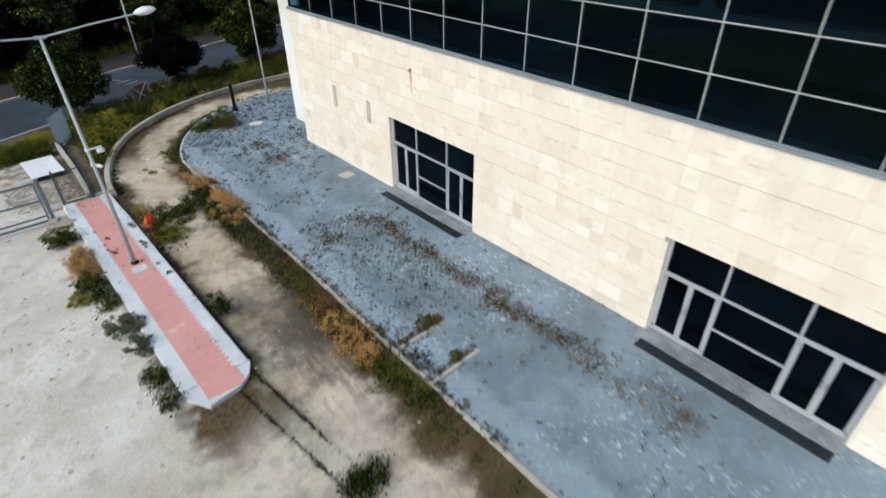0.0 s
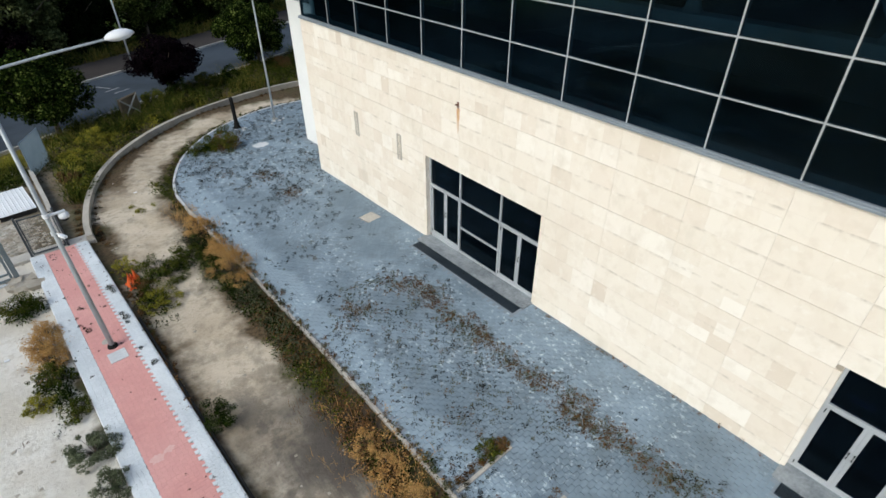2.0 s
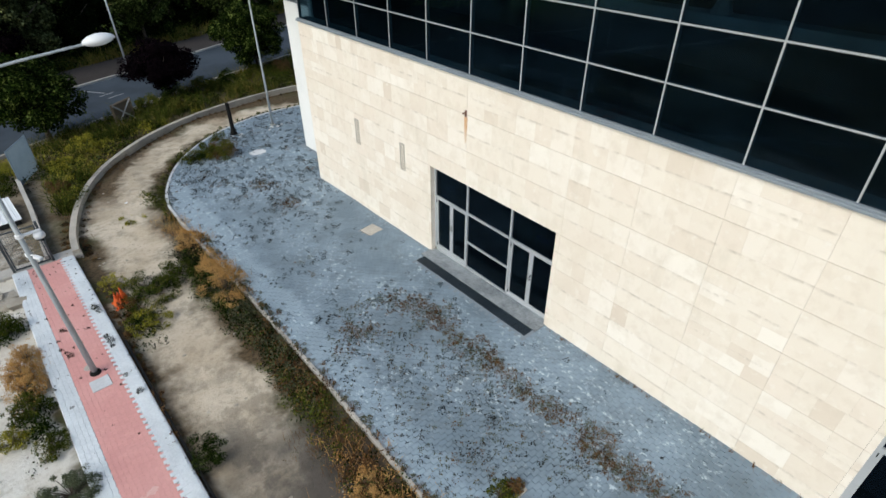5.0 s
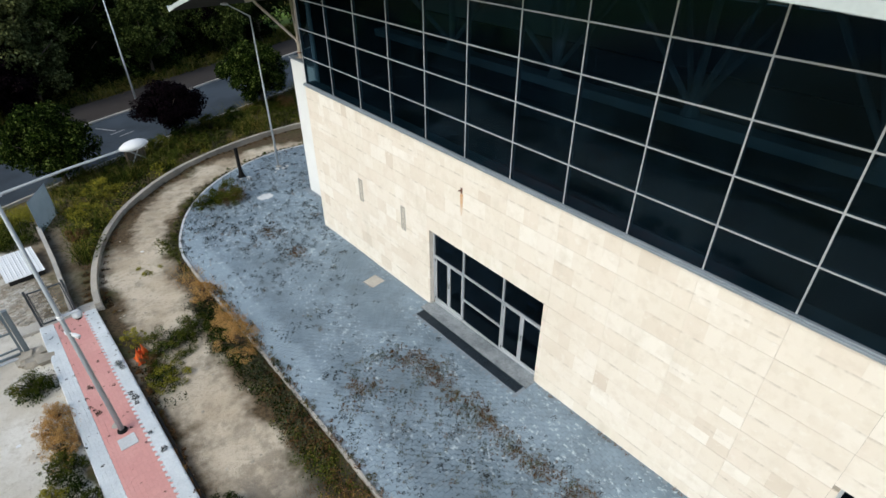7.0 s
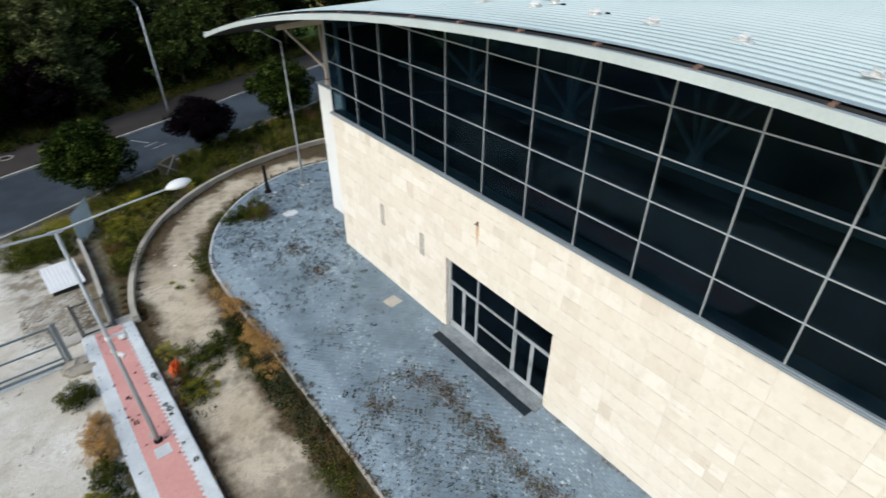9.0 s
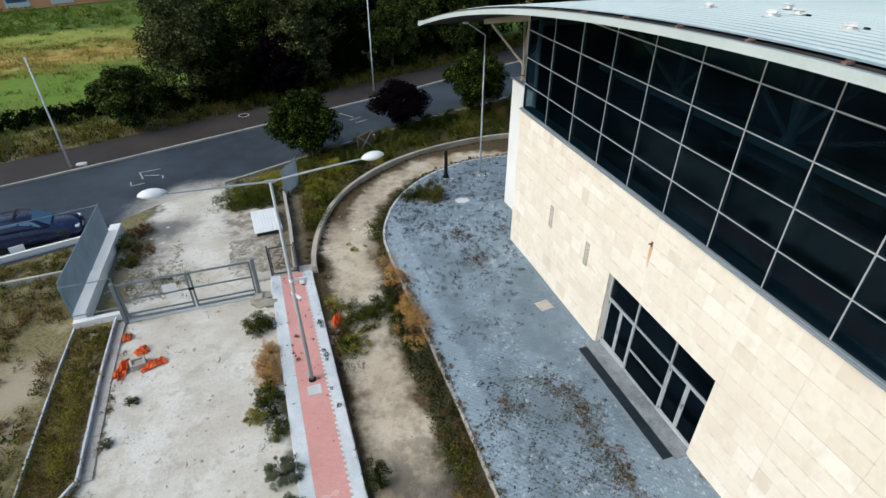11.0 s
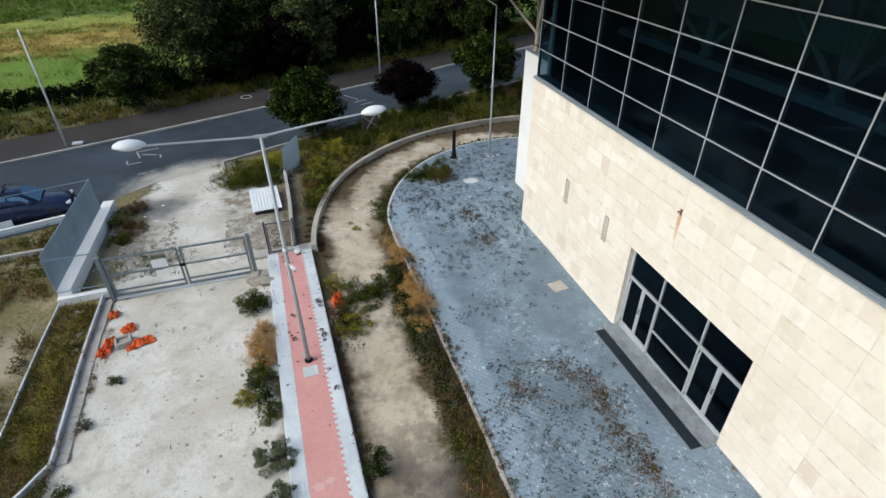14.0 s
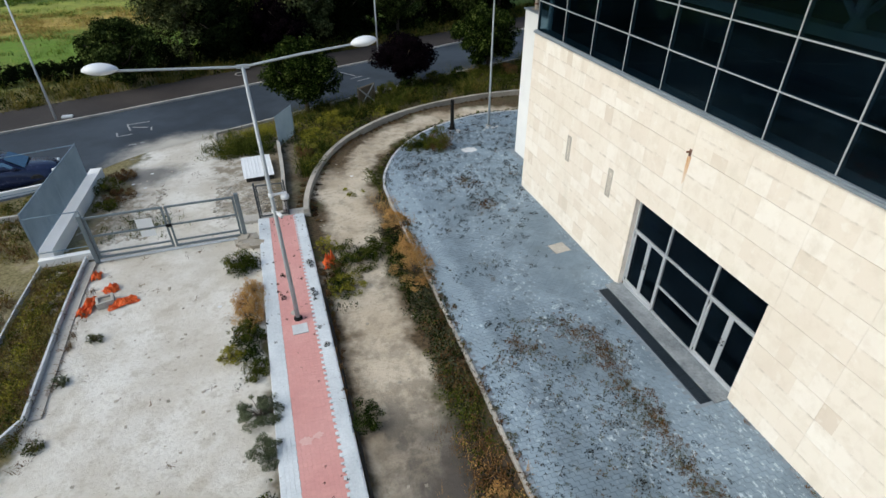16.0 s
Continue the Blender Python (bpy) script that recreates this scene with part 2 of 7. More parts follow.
    # bare apron at the near end
    apron = k.op("MULTIPLY", inside(x, -13.0, -7.0, 0.7), k.step(y, -16.6, -14.6, 1.0, 0.0))
    c = k.mix(apron, c, k.mix(0.4, beige, pale))
    # dark oval patch in the lane, fading outwards
    d = k.op("SQRT", k.op("ADD", k.op("POWER", k.op("MULTIPLY", k.op("ADD", x, 6.9), 1.2), 2.0), k.op("POWER", k.op("MULTIPLY", k.op("ADD", y, 12.6), 0.7), 2.0)))
    c = k.mix(k.op("MULTIPLY", k.step(d, 0.3, 2.5, 1.0, 0.0), 0.92), c, (0.07, 0.062, 0.054))
    # dark wheel ruts at the lane's near end
    rut = k.step(k.noise(1.5, 4, 0.65, k.stretched(2.4, 0.35, 1)), 0.46, 0.62)
    rut = k.op("MULTIPLY", rut, k.op("MULTIPLY", inside(x, -7.9, -6.3, 0.35), k.step(y, -13.0, -11.0, 1.0, 0.0)))
    c = k.mix(k.op("MULTIPLY", rut, k.step(y, -17.0, -14.5, 0.2, 0.6)), c, (0.10, 0.085, 0.075))
    # brown rubbly earth on both sides of the drive
    heap = k.op("MAXIMUM", k.op("MULTIPLY", inside(x, -18.2, -15.6, 0.5), inside(y, 0.6, 5.0, 0.6)), k.op("MULTIPLY", inside(x, -12.6, -9.5, 0.4), inside(y, 0.9, 5.0, 0.6)))
    heap = k.op("MAXIMUM", heap, k.op("MULTIPLY", inside(x, -13.0, -9.0, 0.4), inside(y, 4.5, 12.0, 0.7)))
    c = k.mix(k.op("MULTIPLY", heap, k.step(patchy, 0.36, 0.6, 0.25, 0.9)), c, (0.24, 0.20, 0.145))
    # grey ash on the entrance drive
    d = k.op("SQRT", k.op("ADD", k.op("POWER", k.op("MULTIPLY", k.op("ADD", x, 16.2), 0.75), 2.0), k.op("POWER", k.op("ADD", y, -6.75), 2.0)))
    c = k.mix(k.op("MULTIPLY", k.step(d, 0.4, 1.7, 1.0, 0.0), 0.85), c, (0.15, 0.147, 0.142))
    # the far field
    vy = k.op("ADD", k.op("MULTIPLY_ADD", x, -0.25, y), k.op("MULTIPLY_ADD", k.noise(0.09, 4, 0.6), 14.0, -7.0))
    field = k.mix(k.step(vy, 51.0, 55.0), (0.15, 0.25, 0.032), (0.50, 0.35, 0.10))
    field = k.mix(k.step(vy, 60.0, 64.0), field, (0.32, 0.35, 0.07))
    field = k.mix(k.step(vy, 71.0, 75.0), field, (0.09, 0.155, 0.026))
    tuft = k.step(k.noise(1.6, 6, 0.75, k.stretched(0.6, 1, 1)), 0.42, 0.66)
    field = k.mix(k.op("MULTIPLY", k.step(k.noise(0.35, 5, 0.7), 0.45, 0.62), 0.55), field, (0.20, 0.20, 0.05))
    field = k.mix(k.op("MULTIPLY", tuft, 0.5), field, (0.10, 0.14, 0.026))
    c = k.mix(k.step(k.op("MULTIPLY_ADD", x, -0.36, y), 33.0, 38.0), c, field)
    c = k.mix(1.0, c, (0.925, 0.925, 0.92), "MULTIPLY")
    k.bump(k.op("MULTIPLY_ADD", grit, 0.35, fine), 0.55, 0.05)
    return k.done(c, 0.95, 0, 0.2)


GROUND = ground_material()
ASPHALT = asphalt_material()
SIDEWALK = surface("worn_brown_asphalt", (0.024, 0.019, 0.017), (0.05, 0.041, 0.036), 0.9, 0.3, 20, 0.3, 0.008)
CONCRETE = surface("weathered_concrete", (0.30, 0.28, 0.25), (0.52, 0.49, 0.44), 0.85, 0.8, 18, 0.35, 0.006)
PALE_CONCRETE = surface("pale_concrete", (0.46, 0.48, 0.50), (0.68, 0.70, 0.72), 0.8, 0.9, 16, 0.3, 0.005)
KERB = surface("kerb_concrete", (0.60, 0.63, 0.66), (0.80, 0.82, 0.84), 0.82, 1.0, 20, 0.3, 0.005, by="object")
EDGE_KERB = surface("sandy_kerb_concrete", (0.36, 0.335, 0.30), (0.54, 0.51, 0.46), 0.85, 0.9, 20, 0.35, 0.006, by="object")
PLASTER = surface("white_plaster", (0.74, 0.74, 0.73), (0.86, 0.86, 0.85), 0.75, 0.5, 22, 0.2, 0.004)
STONE_O = stone_material("travertine_slab", "object")
STONE_I = stone_material("travertine_slabs_joined", "island")
JOINT = surface("dark_joint", (0.20, 0.17, 0.135), (0.42, 0.37, 0.30), 0.95, 1.5, 30, 0.2)
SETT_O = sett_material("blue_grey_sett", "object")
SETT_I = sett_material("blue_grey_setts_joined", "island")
MOSS = surface("mossy_joint_sand", (0.17, 0.20, 0.235), (0.245, 0.285, 0.33), 0.95, 0.33, 11, 0.2)
VENT = surface("grey_brown_vent_metal", (0.36, 0.335, 0.295), (0.45, 0.42, 0.37), 0.6, 1.5, 20, 0.05)
WALL_CONCRETE = surface("pale_wall_concrete", (0.28, 0.25, 0.21), (0.54, 0.495, 0.425), 0.85, 0.7, 16, 0.4, 0.008)
RED_O = surface("red_paver", (0.63, 0.3, 0.275), (0.72, 0.39, 0.36), 0.8, 0.6, 24, 0.2, 0.003, by="object", vary=0.12)
RED_I = surface("red_pavers_joined", (0.63, 0.3, 0.275), (0.72, 0.39, 0.36), 0.8, 0.6, 24, 0.2, 0.003, by="island", vary=0.12)
WHITE_O = surface("white_paver", (0.50, 0.545, 0.575), (0.76, 0.795, 0.82), 0.82, 0.9, 20, 0.3, 0.004, by="object", vary=0.07)
WHITE_I = surface("white_pavers_joined", (0.50, 0.545, 0.575), (0.76, 0.795, 0.82), 0.82, 0.9, 20, 0.3, 0.004, by="island", vary=0.07)
RED_BED = surface("red_paver_bed", (0.52, 0.25, 0.225), (0.62, 0.33, 0.30), 0.9, 1.0, 24, 0.2)
GALV = surface("galvanised_steel", (0.34, 0.365, 0.385), (0.50, 0.53, 0.55), 0.55, 1.2, 25, 0.1, 0.002, 0.25)
FENCE_STEEL = surface("zinc_grating", (0.18, 0.25, 0.31), (0.26, 0.34, 0.42), 0.6, 1.2, 25, 0.0, 0.002, 0.2)
GATE_STEEL = surface("dull_zinc_steel", (0.13, 0.16, 0.175), (0.22, 0.255, 0.275), 0.6, 1.2, 25, 0.1, 0.002, 0.3)
SILL = surface("blue_grey_sill_stone", (0.12, 0.135, 0.15), (0.34, 0.37, 0.39), 0.8, 2.2, 14, 0.3, 0.004)
ALU = surface("grey_anodised_aluminium", (0.46, 0.48, 0.5), (0.57, 0.59, 0.62), 0.42, 0.8, 20, 0.0, 0.001, 0.35)
LEDGE = surface("grey_sheet_coping", (0.23, 0.265, 0.3), (0.32, 0.36, 0.4), 0.5, 0.8, 18, 0.05, 0.002, 0.3)
POLE_GREY = surface("pale_grey_painted_steel", (0.50, 0.53, 0.55), (0.64, 0.67, 0.69), 0.5, 1.2, 25, 0.05, 0.002, 0.1)
GUTTER = surface("blue_grey_gutter_sheet", (0.40, 0.46, 0.52), (0.56, 0.62, 0.68), 0.6, 0.8, 14, 0.05)
ROOF = roof_material()
FASCIA = surface("white_fascia_sheet", (0.46, 0.51, 0.505), (0.58, 0.63, 0.625), 0.55, 0.7, 14, 0.08, 0.003)
# near-black soffit; also paints shade in the gutter gap and under the panel
SOFFIT_SHADE = surface("dark_soffit_and_shade", (0.014, 0.014, 0.014), (0.03, 0.03, 0.028), 0.7, 0.6, 12, 0.05)
RUST = surface("rusted_steel", (0.13, 0.065, 0.045), (0.26, 0.155, 0.115), 0.9, 3, 30, 0.4)
BEIGE_STEEL = surface("beige_painted_steel", (0.42, 0.36, 0.29), (0.56, 0.49, 0.41), 0.55, 1.2, 18, 0.1)
# the gloom of the unlit interior is put into this colour
DARK = surface("interior_gloom", (0.03, 0.035, 0.04), (0.06, 0.065, 0.075), 0.9, 0.6, 8, 0.0)
BLACK_PAINT = surface("black_painted_iron", (0.006, 0.006, 0.006), (0.012, 0.012, 0.012), 0.75, 2, 30, 0.1, 0.002, 0.0, 0.15)
WHITE_PAINT = surface("white_gloss_paint", (0.72, 0.73, 0.74), (0.80, 0.81, 0.82), 0.35, 1.5, 12, 0.02)
VENT_WHITE = surface("chalky_white_sheet", (0.62, 0.60, 0.56), (0.80, 0.79, 0.76), 0.6, 4, 22, 0.1)
ROADPAINT = surface("worn_white_road_paint", (0.20, 0.21, 0.215), (0.44, 0.45, 0.45), 0.85, 2.5, 20, 0.1)
GRATE = surface("dark_cast_grating", (0.024, 0.036, 0.05), (0.045, 0.062, 0.08), 0.5, 2, 20, 0.1, 0.002, 0.4)
ORANGE = surface("orange_plastic_netting", (0.58, 0.075, 0.014), (0.82, 0.17, 0.03), 0.6, 3, 30, 0.3, 0.01)
ROCK = surface("limestone_rubble", (0.3, 0.265, 0.21), (0.52, 0.475, 0.405), 0.9, 1.5, 14, 0.4, 0.02, by="island")
WOOD = surface("weathered_wood", (0.13, 0.095, 0.06), (0.24, 0.18, 0.12), 0.85, 2, 40, 0.3, 0.004)
BARK = surface("bark", (0.055, 0.042, 0.03), (0.13, 0.10, 0.075), 0.95, 3, 30, 0.6, 0.02)
CARPAINT = surface("dark_blue_car_paint", (0.013, 0.02, 0.055), (0.02, 0.03, 0.08), 0.22, 2, 6, 0.0, 0.001, 0.2, 0.6)
TYRE = surface("black_rubber", (0.012, 0.012, 0.012), (0.025, 0.025, 0.025), 0.85, 6, 40, 0.2)
RIM = surface("alloy_rim", (0.40, 0.41, 0.42), (0.52, 0.53, 0.54), 0.35, 6, 30, 0.0, 0.001, 0.8)
LENS = surface("clear_lamp_lens", (0.62, 0.65, 0.68), (0.76, 0.78, 0.80), 0.15, 6, 30, 0.0)
REDLENS = surface("red_lamp_lens", (0.30, 0.012, 0.012), (0.40, 0.02, 0.02), 0.2, 6, 30, 0.0)
TERRACOTTA = surface("orange_render", (0.80, 0.33, 0.15), (0.88, 0.43, 0.22), 0.85, 0.4, 8, 0.1)
SMEAR = surface("pale_mortar_smear", (0.68, 0.4, 0.37), (0.74, 0.53, 0.5), 0.9, 6, 30, 0.2)
DARK_STEEL = surface("dull_dark_steel", (0.05, 0.06, 0.066), (0.09, 0.105, 0.115), 0.6, 1.2, 25, 0.1, 0.002, 0.3)
STAIN = streak_material()
# near-black low ends and pale third colours hold crown shade and highlights
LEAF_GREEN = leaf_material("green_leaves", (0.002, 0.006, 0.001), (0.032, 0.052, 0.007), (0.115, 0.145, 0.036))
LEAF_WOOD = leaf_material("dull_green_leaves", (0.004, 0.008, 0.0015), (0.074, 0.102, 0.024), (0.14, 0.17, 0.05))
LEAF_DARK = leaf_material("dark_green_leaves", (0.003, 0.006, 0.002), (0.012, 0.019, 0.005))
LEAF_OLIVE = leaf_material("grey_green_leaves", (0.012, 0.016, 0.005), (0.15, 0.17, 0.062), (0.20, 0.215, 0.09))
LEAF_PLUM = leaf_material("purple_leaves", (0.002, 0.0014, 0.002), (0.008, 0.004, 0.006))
FIELD_GREEN = leaf_material("field_grass", (0.07, 0.12, 0.018), (0.24, 0.32, 0.055), (0.36, 0.33, 0.09))
FIELD_GOLD = leaf_material("dry_field_grass", (0.22, 0.16, 0.045), (0.58, 0.42, 0.13), (0.26, 0.30, 0.06))
WEED_OLIVE = leaf_material("olive_joint_weeds", (0.05, 0.056, 0.032), (0.14, 0.145, 0.085), (0.17, 0.12, 0.06))
WEED_GREEN = leaf_material("green_weeds", (0.016, 0.028, 0.004), (0.13, 0.145, 0.022), (0.21, 0.17, 0.045))
WEED_DARK = leaf_material("dark_joint_weeds", (0.012, 0.014, 0.012), (0.04, 0.036, 0.024), (0.085, 0.06, 0.03))
WEED_DRY = leaf_material("dry_orange_grass", (0.34, 0.18, 0.055), (0.66, 0.42, 0.18), (0.30, 0.22, 0.07))
WEED_BROWN = leaf_material("brown_withered_weeds", (0.085, 0.045, 0.02), (0.22, 0.125, 0.055), (0.08, 0.085, 0.03))
WEED_YELLOW = leaf_material("yellow_flowering_weeds", (0.12, 0.12, 0.02), (0.48, 0.41, 0.045), (0.09, 0.11, 0.02))
WEED_GOLD = leaf_material("golden_rough_grass", (0.11, 0.092, 0.02), (0.34, 0.26, 0.07), (0.06, 0.075, 0.015))
WEED_GREY = leaf_material("grey_green_shrub", (0.06, 0.075, 0.04), (0.17, 0.185, 0.11))


def glass_material(name, tint, gloss, ior=1.45, dust_sheen=0.0, most=1.0):
    """Tinted glass: what lies behind, a mirror image by Fresnel up to the coating's limit, and a blotchy blue film that
    paints dust and faint reflections.
    """
    k = Net(name)
    k.t.nodes.remove(k.b)
    tr, gl, fr = k.n("ShaderNodeBsdfTransparent"), k.n("ShaderNodeBsdfGlossy"), k.n("ShaderNodeFresnel")
    mx = k.n("ShaderNodeMixShader")
    tr.inputs["Color"].default_value = (*tint, 1)
    gl.inputs["Roughness"].default_value = gloss
    gl.inputs["Color"].default_value = (0.56, 0.80, 1.0, 1)
    fr.inputs["IOR"].default_value = ior
    k.put(mx.inputs[0], k.op("MINIMUM", fr.outputs[0], most))
    k.t.links.new(tr.outputs[0], mx.inputs[1])
    k.t.links.new(gl.outputs[0], mx.inputs[2])
    last = mx
    if dust_sheen:
        df, m2 = k.n("ShaderNodeBsdfDiffuse"), k.n("ShaderNodeMixShader")
        # blue blotches put part of the reflected surroundings into the film's colour
        df.inputs["Color"].default_value = (0.05, 0.118, 0.175, 1)
        a = k.step(k.noise(0.6, 7, 0.72, k.stretched(1, 0.7, 1.4)), 0.40, 0.66, 0.2, 1.0)
        a = k.op("MULTIPLY", a, k.step(k.noise(0.16, 2), 0.35, 0.6, 0.5, 1.0))
        k.put(m2.inputs[0], k.op("MULTIPLY", a, dust_sheen))
        k.t.links.new(mx.outputs[0], m2.inputs[1])
        k.t.links.new(df.outputs[0], m2.inputs[2])
        last = m2
    k.t.links.new(last.outputs[0], k.out.inputs["Surface"])
    return k.m


DOORGLASS = glass_material("blue_black_glass", (0.08, 0.12, 0.22), 0.03, 1.25, 0.03, 0.03)
GLASS = glass_material("smoked_glass", (0.33, 0.42, 0.47), 0.03, 1.27, 0.038, 0.019)
CARGLASS = glass_material("car_glass", (0.25, 0.30, 0.32), 0.03, 3.0)


# ---- building helpers ----
def smooth_min(v, lo, hi):
    return max(lo, min(hi, v))


def gz(x, y):
    """Height of the ground: rising along the front towards its near end, falling gently to the road."""
    rise = min(0.34, 0.025 * max(0.0, -4.0 - y)) * smooth_min(1 + x / 5.6, 0, 1) if x < 0.6 else 0.0
    return rise -0.035 * max(0.0, min(y, 16.0) + 3.0) - 0.012 * max(0.0, min(-x, 20.0) - 5.0)


def mesh_ob(name, verts, faces, material, parent=None, label="", smooth=False):
    me = bpy.data.meshes.new(name)
    me.from_pydata([tuple(v) for v in verts], [], faces)
    me.update()
    if smooth:
        me.polygons.foreach_set("use_smooth", [True] * len(me.polygons))
    me.materials.append(material)
    ob = new(name, me)
    if parent:
        ob.parent = parent
    if label:
        ob["label"] = label
    return ob


def part(name, bm, material, parent=None, label="", smooth=False):
    bmesh.ops.recalc_face_normals(bm, faces=bm.faces)
    me = bpy.data.meshes.new(name)
    bm.to_mesh(me)
    bm.free()
    if smooth:
        me.polygons.foreach_set("use_smooth", [True] * len(me.polygons))
    me.materials.append(material)
    ob = new(name, me)
    if parent:
        ob.parent = parent
    if label:
        ob["label"] = label
    return ob


def thing(name, at, label, category, group="", kind="", turn=0.0):
    e = new(name)
    e.empty_display_size = 0.2
    e.matrix_basis = pose(*at, 0, 0, turn)
    return tagged(e, label, category, group, kind)


def box(bm, a, b, bevel=0.0):
    r = bmesh.ops.create_cube(bm, size=1)
    vs = r["verts"]
    for v in vs:
        v.co = Vector([a[i] + (v.co[i] + 0.5) * (b[i] - a[i]) for i in range(3)])
    if bevel:
        es = {e for v in vs for e in v.link_edges}
        bmesh.ops.bevel(bm, geom=list(es), offset=bevel, segments=1, profile=0.5, affect="EDGES")
    return bm


def boxes(*pairs, bevel=0.0):
    bm = bmesh.new()
    for a, b in pairs:
        box(bm, a, b, bevel)
    return bm


def tube(bm, pts, radii, sides=8, cap=True):
    pts = [Vector(p) for p in pts]
    rings = []
    for i, p in enumerate(pts):
        d = (pts[min(i + 1, len(pts) - 1)] - pts[max(i - 1, 0)]).normalized()
        q = d.to_track_quat("Z", "Y")
        r = radii[i] if isinstance(radii, (list, tuple)) else radii
        rings.append([bm.verts.new(p + q @ Vector((r * math.cos(2 * math.pi * k / sides), r * math.sin(2 * math.pi * k / sides), 0))) for k in range(sides)])
    for a, b in zip(rings, rings[1:]):
        for k in range(sides):
            bm.faces.new((a[k], a[(k + 1) % sides], b[(k + 1) % sides], b[k]))
    if cap:
        bm.faces.new(rings[0][::-1])
        bm.faces.new(rings[-1])
    return bm


def tubes(*runs, sides=8):
    bm = bmesh.new()
    for pts, r in runs:
        tube(bm, pts, r, sides)
    return bm


def lathe(bm, profile, sides=16, at=(0, 0, 0)):
    rings = [[bm.verts.new((at[0] + r * math.cos(2 * math.pi * k / sides), at[1] + r * math.sin(2 * math.pi * k / sides), at[2] + z)) for k in range(sides)] for r, z in profile]
    for a, b in zip(rings, rings[1:]):
        for k in range(sides):
            bm.faces.new((a[k], a[(k + 1) % sides], b[(k + 1) % sides], b[k]))
    bm.faces.new(rings[0][::-1])
    bm.faces.new(rings[-1])
    return bm


def strip_mesh(name, left, right, dz, material, depth=0.0):
    """A band between two lines of (x, y) draped on the ground, raised by dz; with depth it gets side faces."""
    v, f = [], []
    n = len(left)
    for (ax, ay), (bx, by) in zip(left, right):
        v += [(ax, ay, gz(ax, ay) + dz), (bx, by, gz(bx, by) + dz)]
        if depth:
            v += [(ax, ay, gz(ax, ay) + dz - depth), (bx, by, gz(bx, by) + dz - depth)]
    s = 4 if depth else 2
    for i in range(n - 1):
        a, b = i * s, (i + 1) * s
        f.append((a, a + 1, b + 1, b))
        if depth:
            f += [(a + 2, a, b, b + 2), (a + 1, a + 3, b + 3, b + 1)]
    if depth:
        f += [(0, 2, 3, 1), (s * (n - 1), s * (n - 1) + 1, s * (n - 1) + 3, s * (n - 1) + 2)]
    return mesh_ob(name, v, f, material)


def subdivided(pts, step=1.0):
    out = []
    for a, b in zip(pts, pts[1:]):
        n = max(1, round(math.dist(a, b) / step))
        out += [(a[0] + (b[0] - a[0]) * i / n, a[1] + (b[1] - a[1]) * i / n) for i in range(n)]
    return out + [tuple(pts[-1])]


def rounded(pts, rounds=2):
    for _ in range(rounds):
        out = [pts[0]]
        for a, b in zip(pts, pts[1:]):
            out += [(a[0] * 0.75 + b[0] * 0.25, a[1] * 0.75 + b[1] * 0.25), (a[0] * 0.25 + b[0] * 0.75, a[1] * 0.25 + b[1] * 0.75)]
        pts = out + [pts[-1]]
    return pts


def offset(pts, d):
    out = []
    for i, p in enumerate(pts):
        a, b = pts[max(i - 1, 0)], pts[min(i + 1, len(pts) - 1)]
        t = Vector((b[0] - a[0], b[1] - a[1])).normalized()
        out.append((p[0] - t.y * d, p[1] + t.x * d))
    return out


# ---- the ground, road and pavements ----
def grid_axis(inner_lo, inner_hi, step, reach):
    a = list(np.arange(inner_lo, inner_hi + 1e-6, step))
    d, out = step, []
    while d < reach:
        d *= 1.5
        out.append(d)
    hi = list(np.cumsum(out) + inner_hi)
    lo = list(inner_lo - np.cumsum(out))[::-1]
    return [float(v) for v in lo + a + hi]


SLANT = 0.035  # the red path runs slightly askew to the building


NEAR = [(-150, -38), (-60, -7), (-23, 5.3), (-19.9, 6.4), (-17.5, 9.4), (-13.5, 11.4), (-10, 13.2), (-6, 15.3), (-3.7, 16.3), (0.9, 18.5), (5.4, 20.1), (9.6, 21.7), (40, 33), (150, 74)]
FAR = [(-150, -38), (-60, 2.5), (-26.5, 15.4), (-22.9, 16.8), (-19.2, 18.2), (-13.9, 20.1), (-10.7, 21.3), (-5.8, 23.2), (-2.5, 24.5), (1.4, 26.2), (5.8, 28.2), (12, 31), (40, 43), (150, 88)]
FAR = [(x, y - 0.25) for x, y in FAR]


def along(pts, xx):
    return float(np.interp(xx, [p[0] for p in pts], [p[1] for p in pts]))


def earth(x, y):
    z = gz(x, y) - 0.03
    xl = -9.30 - SLANT * y
    if xl < x < -5.6 and y < 0.5:
        z -= 0.14 * smooth_min((x - xl) / 0.25, 0, 1) * smooth_min((-5.6 - x) / 0.3, 0, 1)
    z += 0.05 * noise.noise((x * 0.5, y * 0.5, 0)) + 0.02 * noise.noise((x * 2, y * 2, 5))
    if y > 12:
        z -= 0.05
    if -18.6 < x < -12.4 and 6.5 < y < 13:
        z = gz(x, y) - 0.016 + 0.008 * noise.noise((x * 2, y * 2, 5))
    if along(NEAR, x) + 0.5 < y < along(FAR, x) - 0.1:
        z = gz(x, y) - 0.12
    if -5.75 < x < 20 and y < 11:
        z = min(z, gz(x, y) - 0.12)
    return z


xs, ys = grid_axis(-26, 12, 0.33, 1400), grid_axis(-30, 36, 0.33, 1400)
gv = [(x, y, earth(x, y)) for y in ys for x in xs]
w = len(xs)
gf = [(j * w + i, j * w + i + 1, (j + 1) * w + i + 1, (j + 1) * w + i) for j in range(len(ys) - 1) for i in range(w - 1)]
ground = tagged(mesh_ob("ground", gv, gf, GROUND, smooth=True), "pale trodden earth with dry weeds and grass field", "ground", kind="structure")

